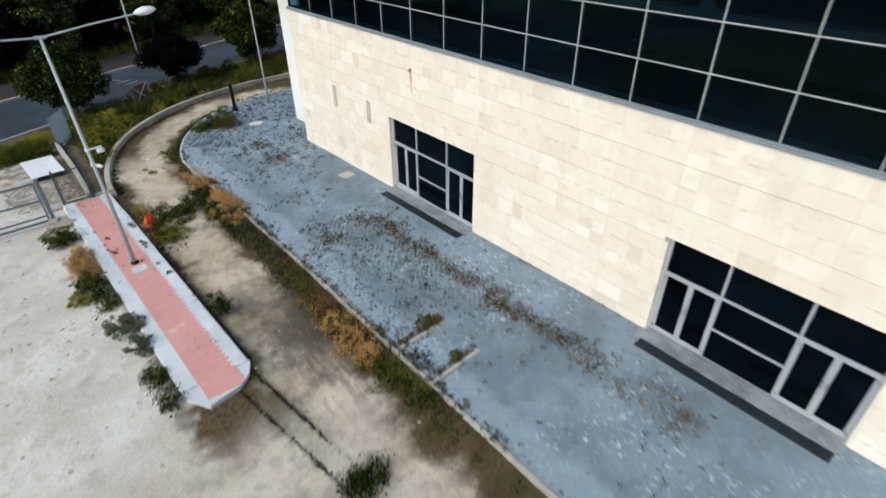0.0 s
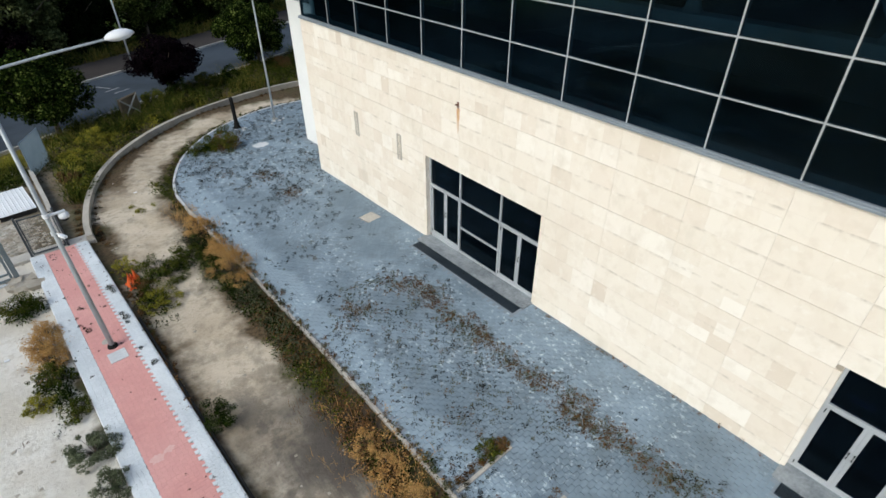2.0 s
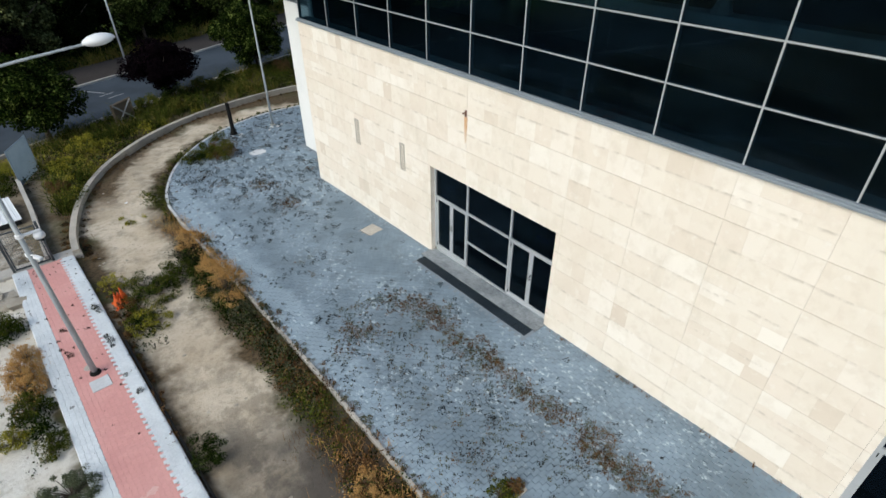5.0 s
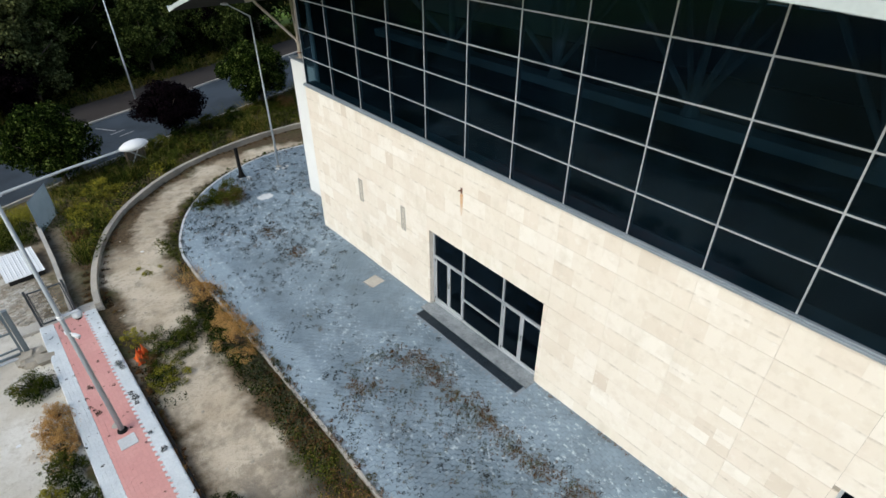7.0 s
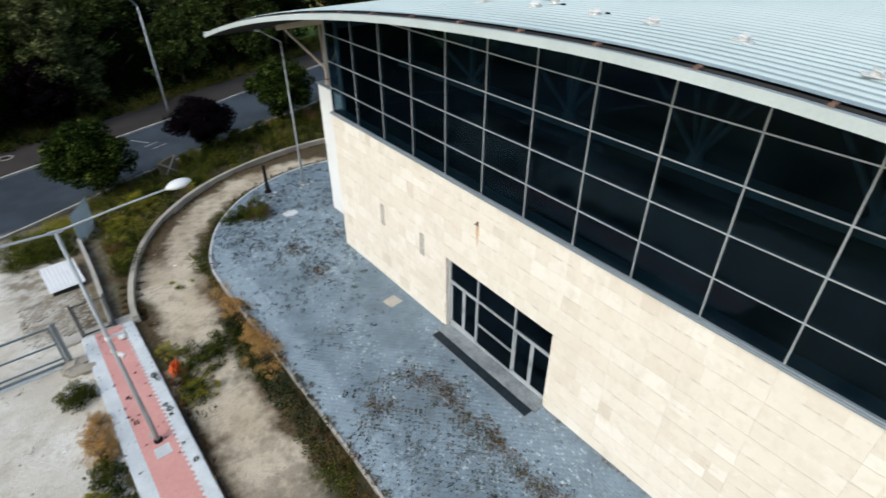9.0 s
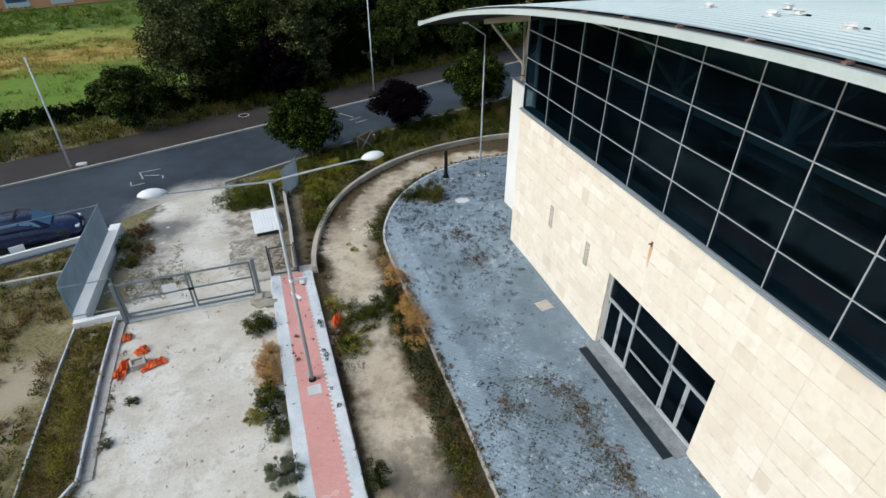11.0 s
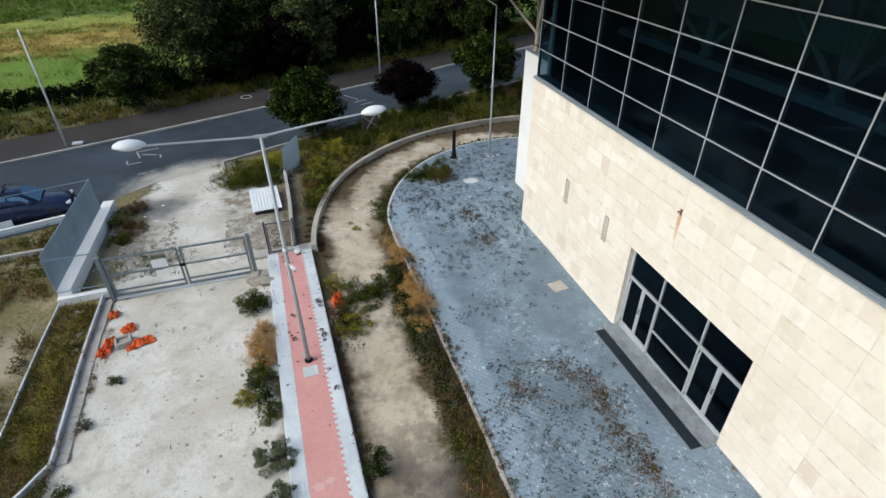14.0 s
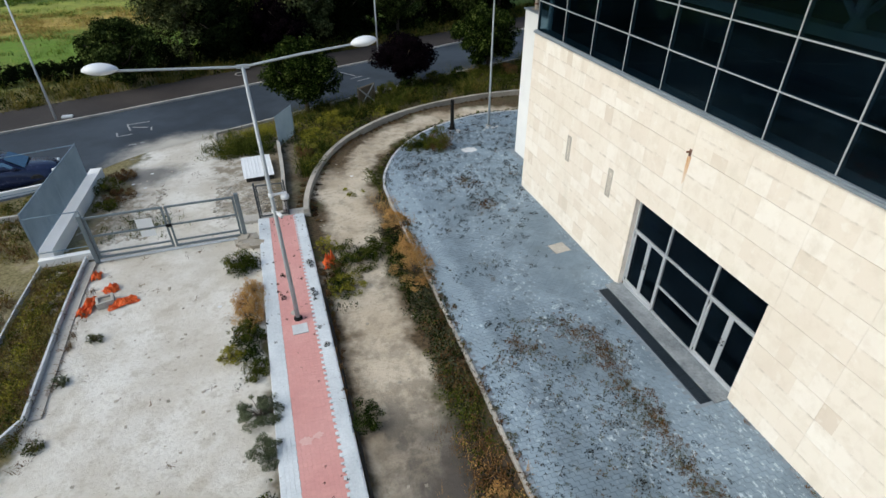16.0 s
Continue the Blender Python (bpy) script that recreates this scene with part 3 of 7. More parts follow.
road_x = [-150, -110, -80, -60, -45, -35] + [float(v) for v in np.arange(-30, 20.1, 1.0)] + [26, 33, 40, 60, 100, 150]
LANES = 8
rv = [(x, along(NEAR, x) + (along(FAR, x) - along(NEAR, x)) * q / LANES) for x in road_x for q in range(LANES + 1)]
rf = [((LANES + 1) * i + q, (LANES + 1) * (i + 1) + q, (LANES + 1) * (i + 1) + q + 1, (LANES + 1) * i + q + 1) for i in range(len(road_x) - 1) for q in range(LANES)]
road = tagged(mesh_ob("road", [(x, y, gz(x, y)) for x, y in rv], rf, ASPHALT), "dark grey worn asphalt road", "road", kind="structure")
side = tagged(strip_mesh("pavement", [(x, along(FAR, x) + 4.4) for x in road_x], [(x, along(FAR, x) + 0.16) for x in road_x], 0.10, SIDEWALK, 0.14), "brown worn asphalt pavement across the road", "pavement", kind="structure")


def kerb_run(name, pts, width, rise, length, material, label, gap=0.012, under=0.25):
    """A row of kerb stones along a line, each its own piece."""
    root = thing(name, (0, 0, 0), label, "kerb", kind="structure")
    line = subdivided(pts, length)
    for a, b in zip(line, line[1:]):
        d = Vector((b[0] - a[0], b[1] - a[1]))
        ln = d.length
        if ln < 0.1:
            continue
        za, zb = gz(*a), gz(*b)
        bm = bmesh.new()
        box(bm, (gap / 2, -width / 2, -under), (ln - gap / 2, width / 2, rise), 0.012)
        for v in bm.verts:
            v.co.z += (zb - za) * v.co.x / ln
        bmesh.ops.transform(bm, matrix=pose(a[0], a[1], za + random.uniform(-0.008, 0.008), 0, 0, math.degrees(math.atan2(d.y, d.x))), verts=bm.verts)
        part("kerb_stone", bm, material, root)
    return root


kerb_run("kerb_far", [p for p in FAR if -61 < p[0] < 41], 0.16, 0.13, 1.6, EDGE_KERB, "sandy concrete kerb stones along the road")
kerb_run("kerb_near", [(-13.5, 11.5), (-10, 13.2), (-6, 15.3), (-3.7, 16.3), (0.9, 18.5), (5.4, 20.1), (9.6, 21.7), (40, 33)], 0.14, 0.09, 1.4, EDGE_KERB, "pale concrete kerb stones along the verge")

kerb_run("kerb_corner", [(-13.45, 11.45), (-13.42, 10.9), (-13.25, 10.1)], 0.14, 0.09, 0.7, EDGE_KERB, "pale concrete kerb stones turning into the drive")

# the paved forecourt
EDGE = [(-5.62, -34.0), (-5.6, -10.0), (-5.68, -6.0), (-5.8, -2.0), (-5.82, 0.6)]
CURVE = rounded([(-5.82, 0.6), (-5.8, 1.9), (-5.42, 3.5), (-4.3, 5.95), (-2.4, 8.1), (-0.2, 9.4), (1.9, 10.05), (3.8, 9.9), (9.0, 9.2)])
OUTLINE = subdivided(EDGE, 1.0) + subdivided(CURVE, 0.5)[1:]


def edge_x(y):
    """The forecourt's outer edge in x at y."""
    if y <= 0.6:
        return float(np.interp(y, [p[1] for p in EDGE], [p[0] for p in EDGE]))
    best = [p[0] for p in OUTLINE if p[1] > 0.6 and p[0] < 3]
    return float(np.interp(y, [p[1] for p in OUTLINE if p[1] > 0.6 and p[0] < 3], best))


def paved(x, y):
    return y < 9.9 and edge_x(y) < x and not (x > -0.01 and y < 0.0) and not (x > 1.2 and y < 4.05) and x < 7


fy = [float(v) for v in np.arange(-34, 10.01, 0.5)]
forecourt = tagged(strip_mesh("forecourt", [(edge_x(y), y) for y in fy], [(8.0 if y > 0.25 else 0.0, y) for y in fy], -0.012, MOSS), "blue-grey sett paving with weeds in the joints", "paving", kind="structure")
kerb_run("kerb_forecourt", EDGE, 0.09, 0.008, 1.0, EDGE_KERB, "worn concrete edging of the paved forecourt", under=0.3)
kerb_run("kerb_curve", CURVE, 0.10, 0.012, 0.7, PALE_CONCRETE, "curved pale concrete edging of the paved forecourt", under=0.3)

# two concrete strips that frame a ramp in the forecourt
for yy in (-15.55, -17.1):
    bm = boxes(((-5.5, yy - 0.045, -0.1), (-3.9, yy + 0.045, 0.012)), bevel=0.01)
    for v in bm.verts:
        v.co.z += gz(v.co.x, v.co.y)
    tagged(part("kerb_ramp", bm, CONCRETE), "narrow pale concrete strip set in the paving", "kerb", kind="structure")

# the curved wall round the lane
WALL = rounded([(-9.25, 0.25), (-9.15, 1.6), (-8.68, 3.75), (-7.85, 6.0), (-6.4, 8.35), (-3.65, 10.9), (-0.6, 12.35), (2.4, 13.1), (5.5, 13.25), (10.0, 12.6)])


def low_wall(name, pts, thick, height, material, label, under=0.3, step=0.5):
    line = subdivided(pts, step)
    l, r = offset(line, thick / 2), offset(line, -thick / 2)
    ob = strip_mesh(name, l, r, height, material, height + under)
    return tagged(ob, label, "wall", kind="structure")


low_wall("wall_curved", WALL, 0.21, 0.23, WALL_CONCRETE, "low curved weathered concrete wall round the lane")
low_wall("wall_yard", [(-16.98, -0.7), (-16.86, -4.4), (-16.66, -8.1)], 0.065, 0.17, PALE_CONCRETE, "low pale concrete yard wall")
low_wall("wall_yard", [(-16.66, -8.1), (-17.1, -8.8), (-19.6, -11.8), (-22, -14.8)], 0.07, 0.17, PALE_CONCRETE, "low pale concrete yard wall, bending away")
low_wall("footing", [(-16.78, -0.9), (-16.66, -4.4), (-16.46, -8.1)], 0.30, 0.02, CONCRETE, "grey concrete footing along the yard wall")
low_wall("wall_return", [(-18.45, -0.62), (-16.6, -0.52)], 0.24, 0.26, PLASTER, "low white plastered wall beside the gate")
low_wall("wall_fence", [(-18.22, -0.5), (-18.32, 7.1)], 0.48, 0.5, PLASTER, "low white plastered wall under a steel fence")
low_wall("wall_boundary", [(-18.4, -0.8), (-18.3, -5.0), (-18.15, -9.0), (-17.9, -14.0)], 0.05, 0.14, PALE_CONCRETE, "narrow concrete boundary wall among weeds")
low_wall("wall_roadside", [(-40, 0.4), (-23.0, 5.7), (-18.6, 7.1)], 0.16, 0.28, PLASTER, "low white roadside wall")
low_wall("wall_inner", [(-40, -0.5), (-22.3, 3.4), (-18.5, 3.75)], 0.14, 0.22, CONCRETE, "low concrete wall among weeds")
low_wall("wall_pedestrian", [(-10.05, 0.35), (-10.02, 4.7), (-10.1, 8.5)], 0.16, 0.30, CONCRETE, "low concrete wall under a steel fence")
# added black strip that draws the kerb's shadow on the lane side
low_wall("kerb_shadow_strip", [(-9.28 - 0.035 * y, y) for y in (-5.5, -8.0, -10.5, -13.2)], 0.055, 0.06, BLACK_PAINT, "black strip standing in for the shadow beside the white kerb")
# the red path: a raised strip between white kerbs
PATH_Z = 0.12
RX0, RX1, RY0, RY1, RY2 = -10.68, -9.74, 0.2, -13.3, -13.95


def path_z(y):
    return gz(-10, y) + PATH_Z


bed = [float(y) for y in np.linspace(RY2, RY0, 60)]
red_path = strip_mesh("red_path", [(RX0 - SLANT * y, y) for y in bed], [(RX1 - SLANT * y, y) for y in bed], PATH_Z - 0.012, RED_BED)
tagged(red_path, "raised path of small red pavers between white kerbs", "path", kind="structure")


def path_kerb(x0, x1, label):
    root = thing("kerb_path", (0, 0, 0), label, "kerb", kind="structure")
    y = RY0
    while y > RY1 + 0.3:
        y2 = max(y - 1.0, RY1)
        bm = boxes(((x0, y2 + 0.006, -0.45), (x1, y - 0.006, 0.0)), bevel=0.015)
        for v in bm.verts:
            v.co.z += path_z(v.co.y) - 0.014
            v.co.x -= SLANT * v.co.y
        part("kerb_stone", bm, KERB, root)
        y = y2
    return root


path_kerb(-11.12, RX0 - 0.004, "white concrete kerb blocks beside the red path")
path_kerb(RX1 + 0.004, -9.35, "white concrete kerb blocks beside the red path")
bm = bmesh.new()
end = [(-10.655, RY1 - 0.005), (-10.62, -13.55), (-10.24, -14.17), (-9.42, -14.02), (-9.05, -13.72), (-8.85, RY1 - 0.005)]
top = [bm.verts.new((x, y, path_z(y) - 0.018)) for x, y in end]
bot = [bm.verts.new((x, y, path_z(y) - 0.45)) for x, y in end]
bm.faces.new(top)
bm.faces.new(bot[::-1])
for i in range(len(end)):
    bm.faces.new((top[i], bot[i], bot[(i + 1) % len(end)], top[(i + 1) % len(end)]))
tagged(part("kerb_end", bm, PALE_CONCRETE), "chamfered white concrete end of the red path", "kerb", kind="structure")
tagged(part("landing", boxes(((-11.7, 0.22, gz(-10, .5) - 0.2), (-9.1, 0.75, gz(-10, .5) + 0.09)), bevel=0.02), CONCRETE), "grey concrete landing behind the red path", "paving", kind="structure")

# ---- the building ----
YF, LEN = 0.0, -34.0  # far and near end of the front
DOORS = ((-7.63, -12.58), (-19.7, -24.65))
LINTEL = 3.22
HEADS = (3.22, 3.35)  # lintels of the two entrances
TOPWALL = 6.25


def arch(y):
    """Lower edge of the roof's rim."""
    sag = max(0.0, -13.0 - y)
    sag = 0.006 * sag ** 2 if sag < 7 else 0.294 + 0.05 * (sag - 7)
    return 11.47 - (98.5 - math.sqrt(98.5 ** 2 - (y + 17.0) ** 2)) - sag


def wall_front():
    """Core of the front wall, pierced by two entrances."""
    bm = bmesh.new()
    x0, x1 = 0.03, 0.45
    edges = [YF] + [v for d in DOORS for v in d] + [LEN]
    for i in range(0, len(edges), 2):
        box(bm, (x0, edges[i + 1], -0.6), (x1, edges[i], TOPWALL))
    for (a, b), head in zip(DOORS, HEADS):
        box(bm, (x0, b, head), (x1, a, TOPWALL))
        box(bm, (x0 + 0.14, b, -0.6), (x1, a, 0.12 if a > -15 else 0.3))
    return tagged(part("wall_front", bm, JOINT), "cream travertine clad front wall with two entrances", "wall", kind="structure")


front = wall_front()
tagged(part("wall_far", boxes(((0.45, -0.3, -0.8), (18, -0.02, 9.7))), PLASTER), "white plastered end wall", "wall", kind="structure")
tagged(part("wall_near", boxes(((0.45, LEN, -0.6), (18, LEN + 0.3, 8.4))), PLASTER), "white plastered end wall", "wall", kind="structure")
tagged(part("wall_back", boxes(((17.7, LEN + 0.3, -0.6), (18, -0.3, 8.4))), PLASTER), "white plastered back wall", "wall", kind="structure")
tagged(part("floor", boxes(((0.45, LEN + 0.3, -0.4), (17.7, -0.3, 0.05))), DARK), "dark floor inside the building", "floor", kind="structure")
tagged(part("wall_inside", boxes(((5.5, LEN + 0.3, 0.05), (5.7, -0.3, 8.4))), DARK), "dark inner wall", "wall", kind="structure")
# added dark panel so the white end wall looks unlit through the glass
tagged(part("gloom_panel", boxes(((0.5, -0.36, 0.06), (5.48, -0.304, 9.5))), DARK), "added dark panel hiding the lit end wall behind the glazing", "wall", kind="structure")
tagged(part("wall_wing", boxes(((1.3, -0.02, -0.8), (1.75, 3.85, 6.36)), bevel=0.015), PLASTER), "white plastered wing wall", "wall", kind="structure")
tagged(part("coping", boxes(((1.24, 0.0, 6.36), (1.81, 3.91, 6.42)), bevel=0.01), LEDGE), "grey sheet coping on the wing wall", "trim", kind="structure")
tagged(part("ledge", boxes(((-0.07, LEN, TOPWALL), (0.5, 0.03, 6.31)), ((-0.03, LEN, 6.31), (0.5, 0.02, 6.345)), bevel=0.006), LEDGE), "grey metal ledge under the glazing", "trim", kind="structure")
# return of the stone front at the far corner
tagged(part("wall_corner", boxes(((0.0, 0.004, -0.5), (1.3, 0.03, TOPWALL - 0.005))), STONE_I), "cream stone return at the wall's corner", "wall", kind="structure")

# the glazed upper wall
MULL = [-0.06, -2.1, -3.95, -5.76, -7.51] + [-7.51 - 1.737 * i for i in range(1, 5)] + [-14.458 - 1.71 * i for i in range(1, 11)]
MULL = [m for m in MULL if m > LEN + 0.5] + [LEN + 0.05]
ROWS = [6.345, 7.34, 8.35, 9.36, 10.37]
GX = 0.05  # plane of the glass


def curtain_wall():
    root = thing("window_1", (0, 0, 0), "dark glazed curtain wall with grey aluminium grid", "glazing", kind="structure")
    for m in MULL:
        bm = boxes(((GX - 0.014, m - 0.0155, 6.345), (GX + 0.10, m + 0.0155, arch(m) + 0.1)))
        part("mullion", bm, ALU, root)
    for z in ROWS[1:]:
        for a, b in zip(MULL, MULL[1:]):
            lowest = min(arch(a), arch(b))
            if z < lowest - 0.1:
                part("transom", boxes(((GX - 0.010, b + 0.0155, z - 0.0145), (GX + 0.09, a - 0.0155, z + 0.0145))), ALU, root)
    levels = ROWS + [99]
    for a, b in zip(MULL, MULL[1:]):
        for z0, z1 in zip(levels, levels[1:]):
            ta, tb = min(z1, arch(a) + 0.08), min(z1, arch(b) + 0.08)
            if min(ta, tb) - z0 < 0.05:
                continue
            tilt = random.uniform(-0.004, 0.004)
            tip = random.uniform(-0.004, 0.004)
            y0, y1 = b + 0.016, a - 0.016
            v = [(GX + tilt, y0, z0), (GX - tilt, y1, z0), (GX - tilt + tip, y1, ta), (GX + tilt + tip, y0, tb)]
            v += [(x + 0.012, y, z) for x, y, z in v]
            f = [(0, 1, 2, 3), (7, 6, 5, 4), (0, 4, 5, 1), (1, 5, 6, 2), (2, 6, 7, 3), (3, 7, 4, 0)]
            mesh_ob("pane", v, f, GLASS, root)
    return root


curtain_wall()
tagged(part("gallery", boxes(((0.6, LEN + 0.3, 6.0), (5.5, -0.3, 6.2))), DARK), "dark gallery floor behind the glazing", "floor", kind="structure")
tagged(part("beam", boxes(((3.15, LEN + 0.3, 7.72), (3.65, -0.3, 7.98)), bevel=0.01), PALE_CONCRETE), "pale longitudinal beam behind the glazing", "beam", kind="structure")


def inner_column(y):
    """A steel post on the inner beam that fans out under the roof."""
    x, z0 = 3.4, 7.98
    e = thing("inner_column", (x, y, z0), "pale steel struts fanning out behind the dark glazing", "column", "columns behind the glazing")
    part("foot", lathe(bmesh.new(), [(0.24, 0), (0.22, 0.05), (0.12, 0.3)], 10), PALE_CONCRETE, e)
    part("post", tubes((((0, 0, 0.1), (0, 0, arch(y) - z0)), 0.10), sides=10), PALE_CONCRETE, e)
    for dx, dy in ((-1.5, 1.7), (-1.5, -1.7), (1.4, 1.7), (1.4, -1.7)):
        part("strut", tubes((((0, 0, 0.15), (dx, dy, arch(y + dy) - z0)), 0.075), sides=8), PALE_CONCRETE, e)
    return e


for y in (-4.8, -9.4, -13.6, -17.6, -21.8, -26.0, -30.2):
    inner_column(y)

# the roof: ribs run along the curve
RX_EDGE, RX_BACK = -1.66, 19.5
Y_TIP = (9.2, -43.2)


def roof():
    root = thing("roof", (0, 0, 0), "pale blue-grey ribbed sheet roof with a shallow curve", "roof", kind="structure")
    yy = [float(v) for v in np.linspace(Y_TIP[1], Y_TIP[0], 61)]
    xs, zs, x = [], [], RX_EDGE
    while x < 9.5:
        xs += [x, x + 0.17, x + 0.20, x + 0.25, x + 0.28]
        zs += [0.0, 0.0, 0.03, 0.03, 0.0]
        x += 0.28
    xs.append(RX_BACK)
    zs.append(0.0)
    v = [(x, y, arch(y) + 0.24 + z) for y in yy for x, z in zip(xs, zs)]
    n = len(xs)
    f = [(j * n + i, j * n + i + 1, (j + 1) * n + i + 1, (j + 1) * n + i) for j in range(len(yy) - 1) for i in range(n - 1)]
    mesh_ob("sheet", v, f, ROOF, root)

    def band(name, x0, x1, z0, z1, material, label=""):
        vv, ff = [], []
        for y in yy:
            a = arch(y)
            vv += [(x0, y, a + z0), (x1, y, a + z0), (x1, y, a + z1), (x0, y, a + z1)]
        for j in range(len(yy) - 1):
            for k in range(4):
                ff.append((j * 4 + k, j * 4 + (k + 1) % 4, (j + 1) * 4 + (k + 1) % 4, (j + 1) * 4 + k))
        e = 4 * (len(yy) - 1)
        ff += [(0, 3, 2, 1), (e, e + 1, e + 2, e + 3)]
        return mesh_ob(name, vv, ff, material, root, label)

    band("fascia", -1.86, -1.80, 0.0, 0.17, FASCIA, "white sheet fascia")
    band("gutter", -1.80, -1.665, 0.13, 0.148, GUTTER, "grey sheet gutter")
    band("lip", -1.845, -1.80, 0.17, 0.185, LEDGE, "grey folded lip of the fascia")
    # black strip that draws the shaded gap between gutter and roof edge
    band("gutter_gap_shade", -1.665, -1.64, 0.08, 0.20, SOFFIT_SHADE)
    band("soffit", -1.80, 18.0, 0.02, 0.06, SOFFIT_SHADE, "dark sheet soffit")
    band("fascia", 19.5, 19.56, 0.0, 0.24, FASCIA, "white sheet fascia")
    for yt in Y_TIP:
        a = arch(yt)
        s = 1 if yt > 0 else -1
        part("end_trim", boxes(((-1.87, min(yt, yt + s * 0.06), a + 0.03), (19.56, max(yt, yt + s * 0.06), a + 0.25))), FASCIA, root, "white sheet end trim")
    return root


roof()


def gutter_bracket():
    e = thing("gutter_bracket", (0, 0, 0), "rusted steel bracket holding the roof gutter", "bracket", "brackets along the gutter")
    part("plate", boxes(((-0.05, -0.04, 0.0), (0.13, 0.04, 0.05)), bevel=0.008), RUST, e)
    part("bolt", lathe(bmesh.new(), [(0.016, 0.045), (0.016, 0.07), (0.008, 0.075)], 6), RUST, e)
    return e


gb = gutter_bracket()
for i in range(26):
    y = 7.6 - 1.79 * i
    m = pose(-1.76, y, arch(y) + 0.175, math.degrees(-(y + 17.0) / 98.5), 0, 0)
    if i == 0:
        gb.matrix_basis = m
    else:
        copy_thing(gb, m)


def roof_vent():
    e = thing("roof_vent", (0, 0, 0), "small white roof vent cap with a low hood", "roof vent", "vents along the roof")
    bm = boxes(((-0.24, -0.19, 0.0), (0.24, 0.19, 0.022)), bevel=0.008)
    for v in bm.verts:
        v.co.z += 0.03 * math.sin(v.co.x * 9) + 0.05 * max(0.0, v.co.y)
    part("base", bm, VENT_WHITE, e)
    part("stem", lathe(bmesh.new(), [(0.09, 0.02), (0.075, 0.11)], 10), VENT_WHITE, e)
    bm = boxes(((-0.10, -0.16, 0.10), (0.08, 0.14, 0.15)), bevel=0.02)
    for v in bm.verts:
        v.co.z += 0.3 * v.co.x
    part("hood", bm, VENT_WHITE, e)
    return e


rv = roof_vent()
for i, (x, y) in enumerate(((0.77, -8.2), (0.6, -10.2), (0.35, -12.15), (0.22, -13.6), (0.05, -15.4), (-0.28, -17.4), (-0.4, -19.2), (-0.5, -21.0), (1.9, -9.4), (1.2, -10.3))):
    m = pose(x, y, arch(y) + 0.265, 0, 0, i * 23) @ Matrix.Scale(0.7, 4)
    if i == 0:
        rv.matrix_basis = m
        rv.scale = (0.7, 0.7, 0.7)
    else:
        copy_thing(rv, pose(x, y, arch(y) + 0.265, 0, 0, i * 23))


# loose black pads and a row of fasteners on the sheet
for x, y, sx, sy in ((0.55, -17.65, 0.035, 0.15), (0.22, -17.7, 0.035, 0.2), (1.32, -10.46, 0.04, 0.06), (0.7, -12.21, 0.035, 0.05)):
    pd = thing("rubber_pad", (x, y, arch(y) + 0.245), "small black rubber pad lying on the roof sheet", "pad", "pads on the roof")
    part("pad", boxes(((-sx, -sy, 0.0), (sx, sy, 0.035)), bevel=0.01), BLACK_PAINT, pd)
bm = bmesh.new()
for i in range(34):
    fx = RX_EDGE + 0.225 + 0.28 * i
    lathe(bm, [(0.011, 0.27), (0.011, 0.278), (0.005, 0.282)], 6, (fx, -15.5, arch(-15.5)))
tagged(part("fasteners", bm, LEDGE), "a row of grey fasteners across the roof ribs", "fasteners", kind="stuff")


def strut_column():
    """A short steel post on the wing wall that fans out under the roof."""
    cx, cy, z0 = 1.55, 3.3, 6.42
    e = thing("strut_column", (cx, cy, z0), "beige painted steel post fanning into four struts", "column")
    part("post", tubes((((0, 0, 0), (0, 0, 0.72)), 0.085), sides=12), BEIGE_STEEL, e)
    part("base_plate", boxes(((-0.16, -0.16, 0), (0.16, 0.16, 0.02)), bevel=0.004), BEIGE_STEEL, e)
    part("collar", lathe(bmesh.new(), [(0.12, 0.2), (0.12, 0.24), (0.09, 0.26)], 12), RUST, e, "rusty collar")
    part("collar", lathe(bmesh.new(), [(0.12, 0.64), (0.12, 0.74), (0.08, 0.78)], 12), BEIGE_STEEL, e)
    for dx in (-0.85, 0.85):
        for dy in (2.0, -2.0):
            top = arch(cy + dy) - z0 - 0.36
            part("strut", tubes((((0, 0, 0.68), (dx, dy, top)), 0.058), sides=10), BEIGE_STEEL, e)
        bm = bmesh.new()
        box(bm, (dx - 0.09, -2.3, 0.0), (dx + 0.09, 2.85, 0.24), 0.01)
        for v in bm.verts:
            v.co.z += arch(cy - 2.3) + (arch(cy + 2.85) - arch(cy - 2.3)) * (v.co.y + 2.3) / 5.15 - z0 - 0.30
        part("beam", bm, BEIGE_STEEL, e)
    part("tie", tubes((((-0.85, 1.9, arch(cy + 1.9) - z0 - 0.2), (0.85, 1.9, arch(cy + 1.9) - z0 - 0.2)), 0.05), sides=8), BEIGE_STEEL, e)
    return e


strut_column()


# ---- the entrances ----
def on_paving(bm):
    """Lets a level mesh follow the slope of the paving."""
    for v in bm.verts:
        v.co.z += gz(v.co.x, v.co.y)
    return bm


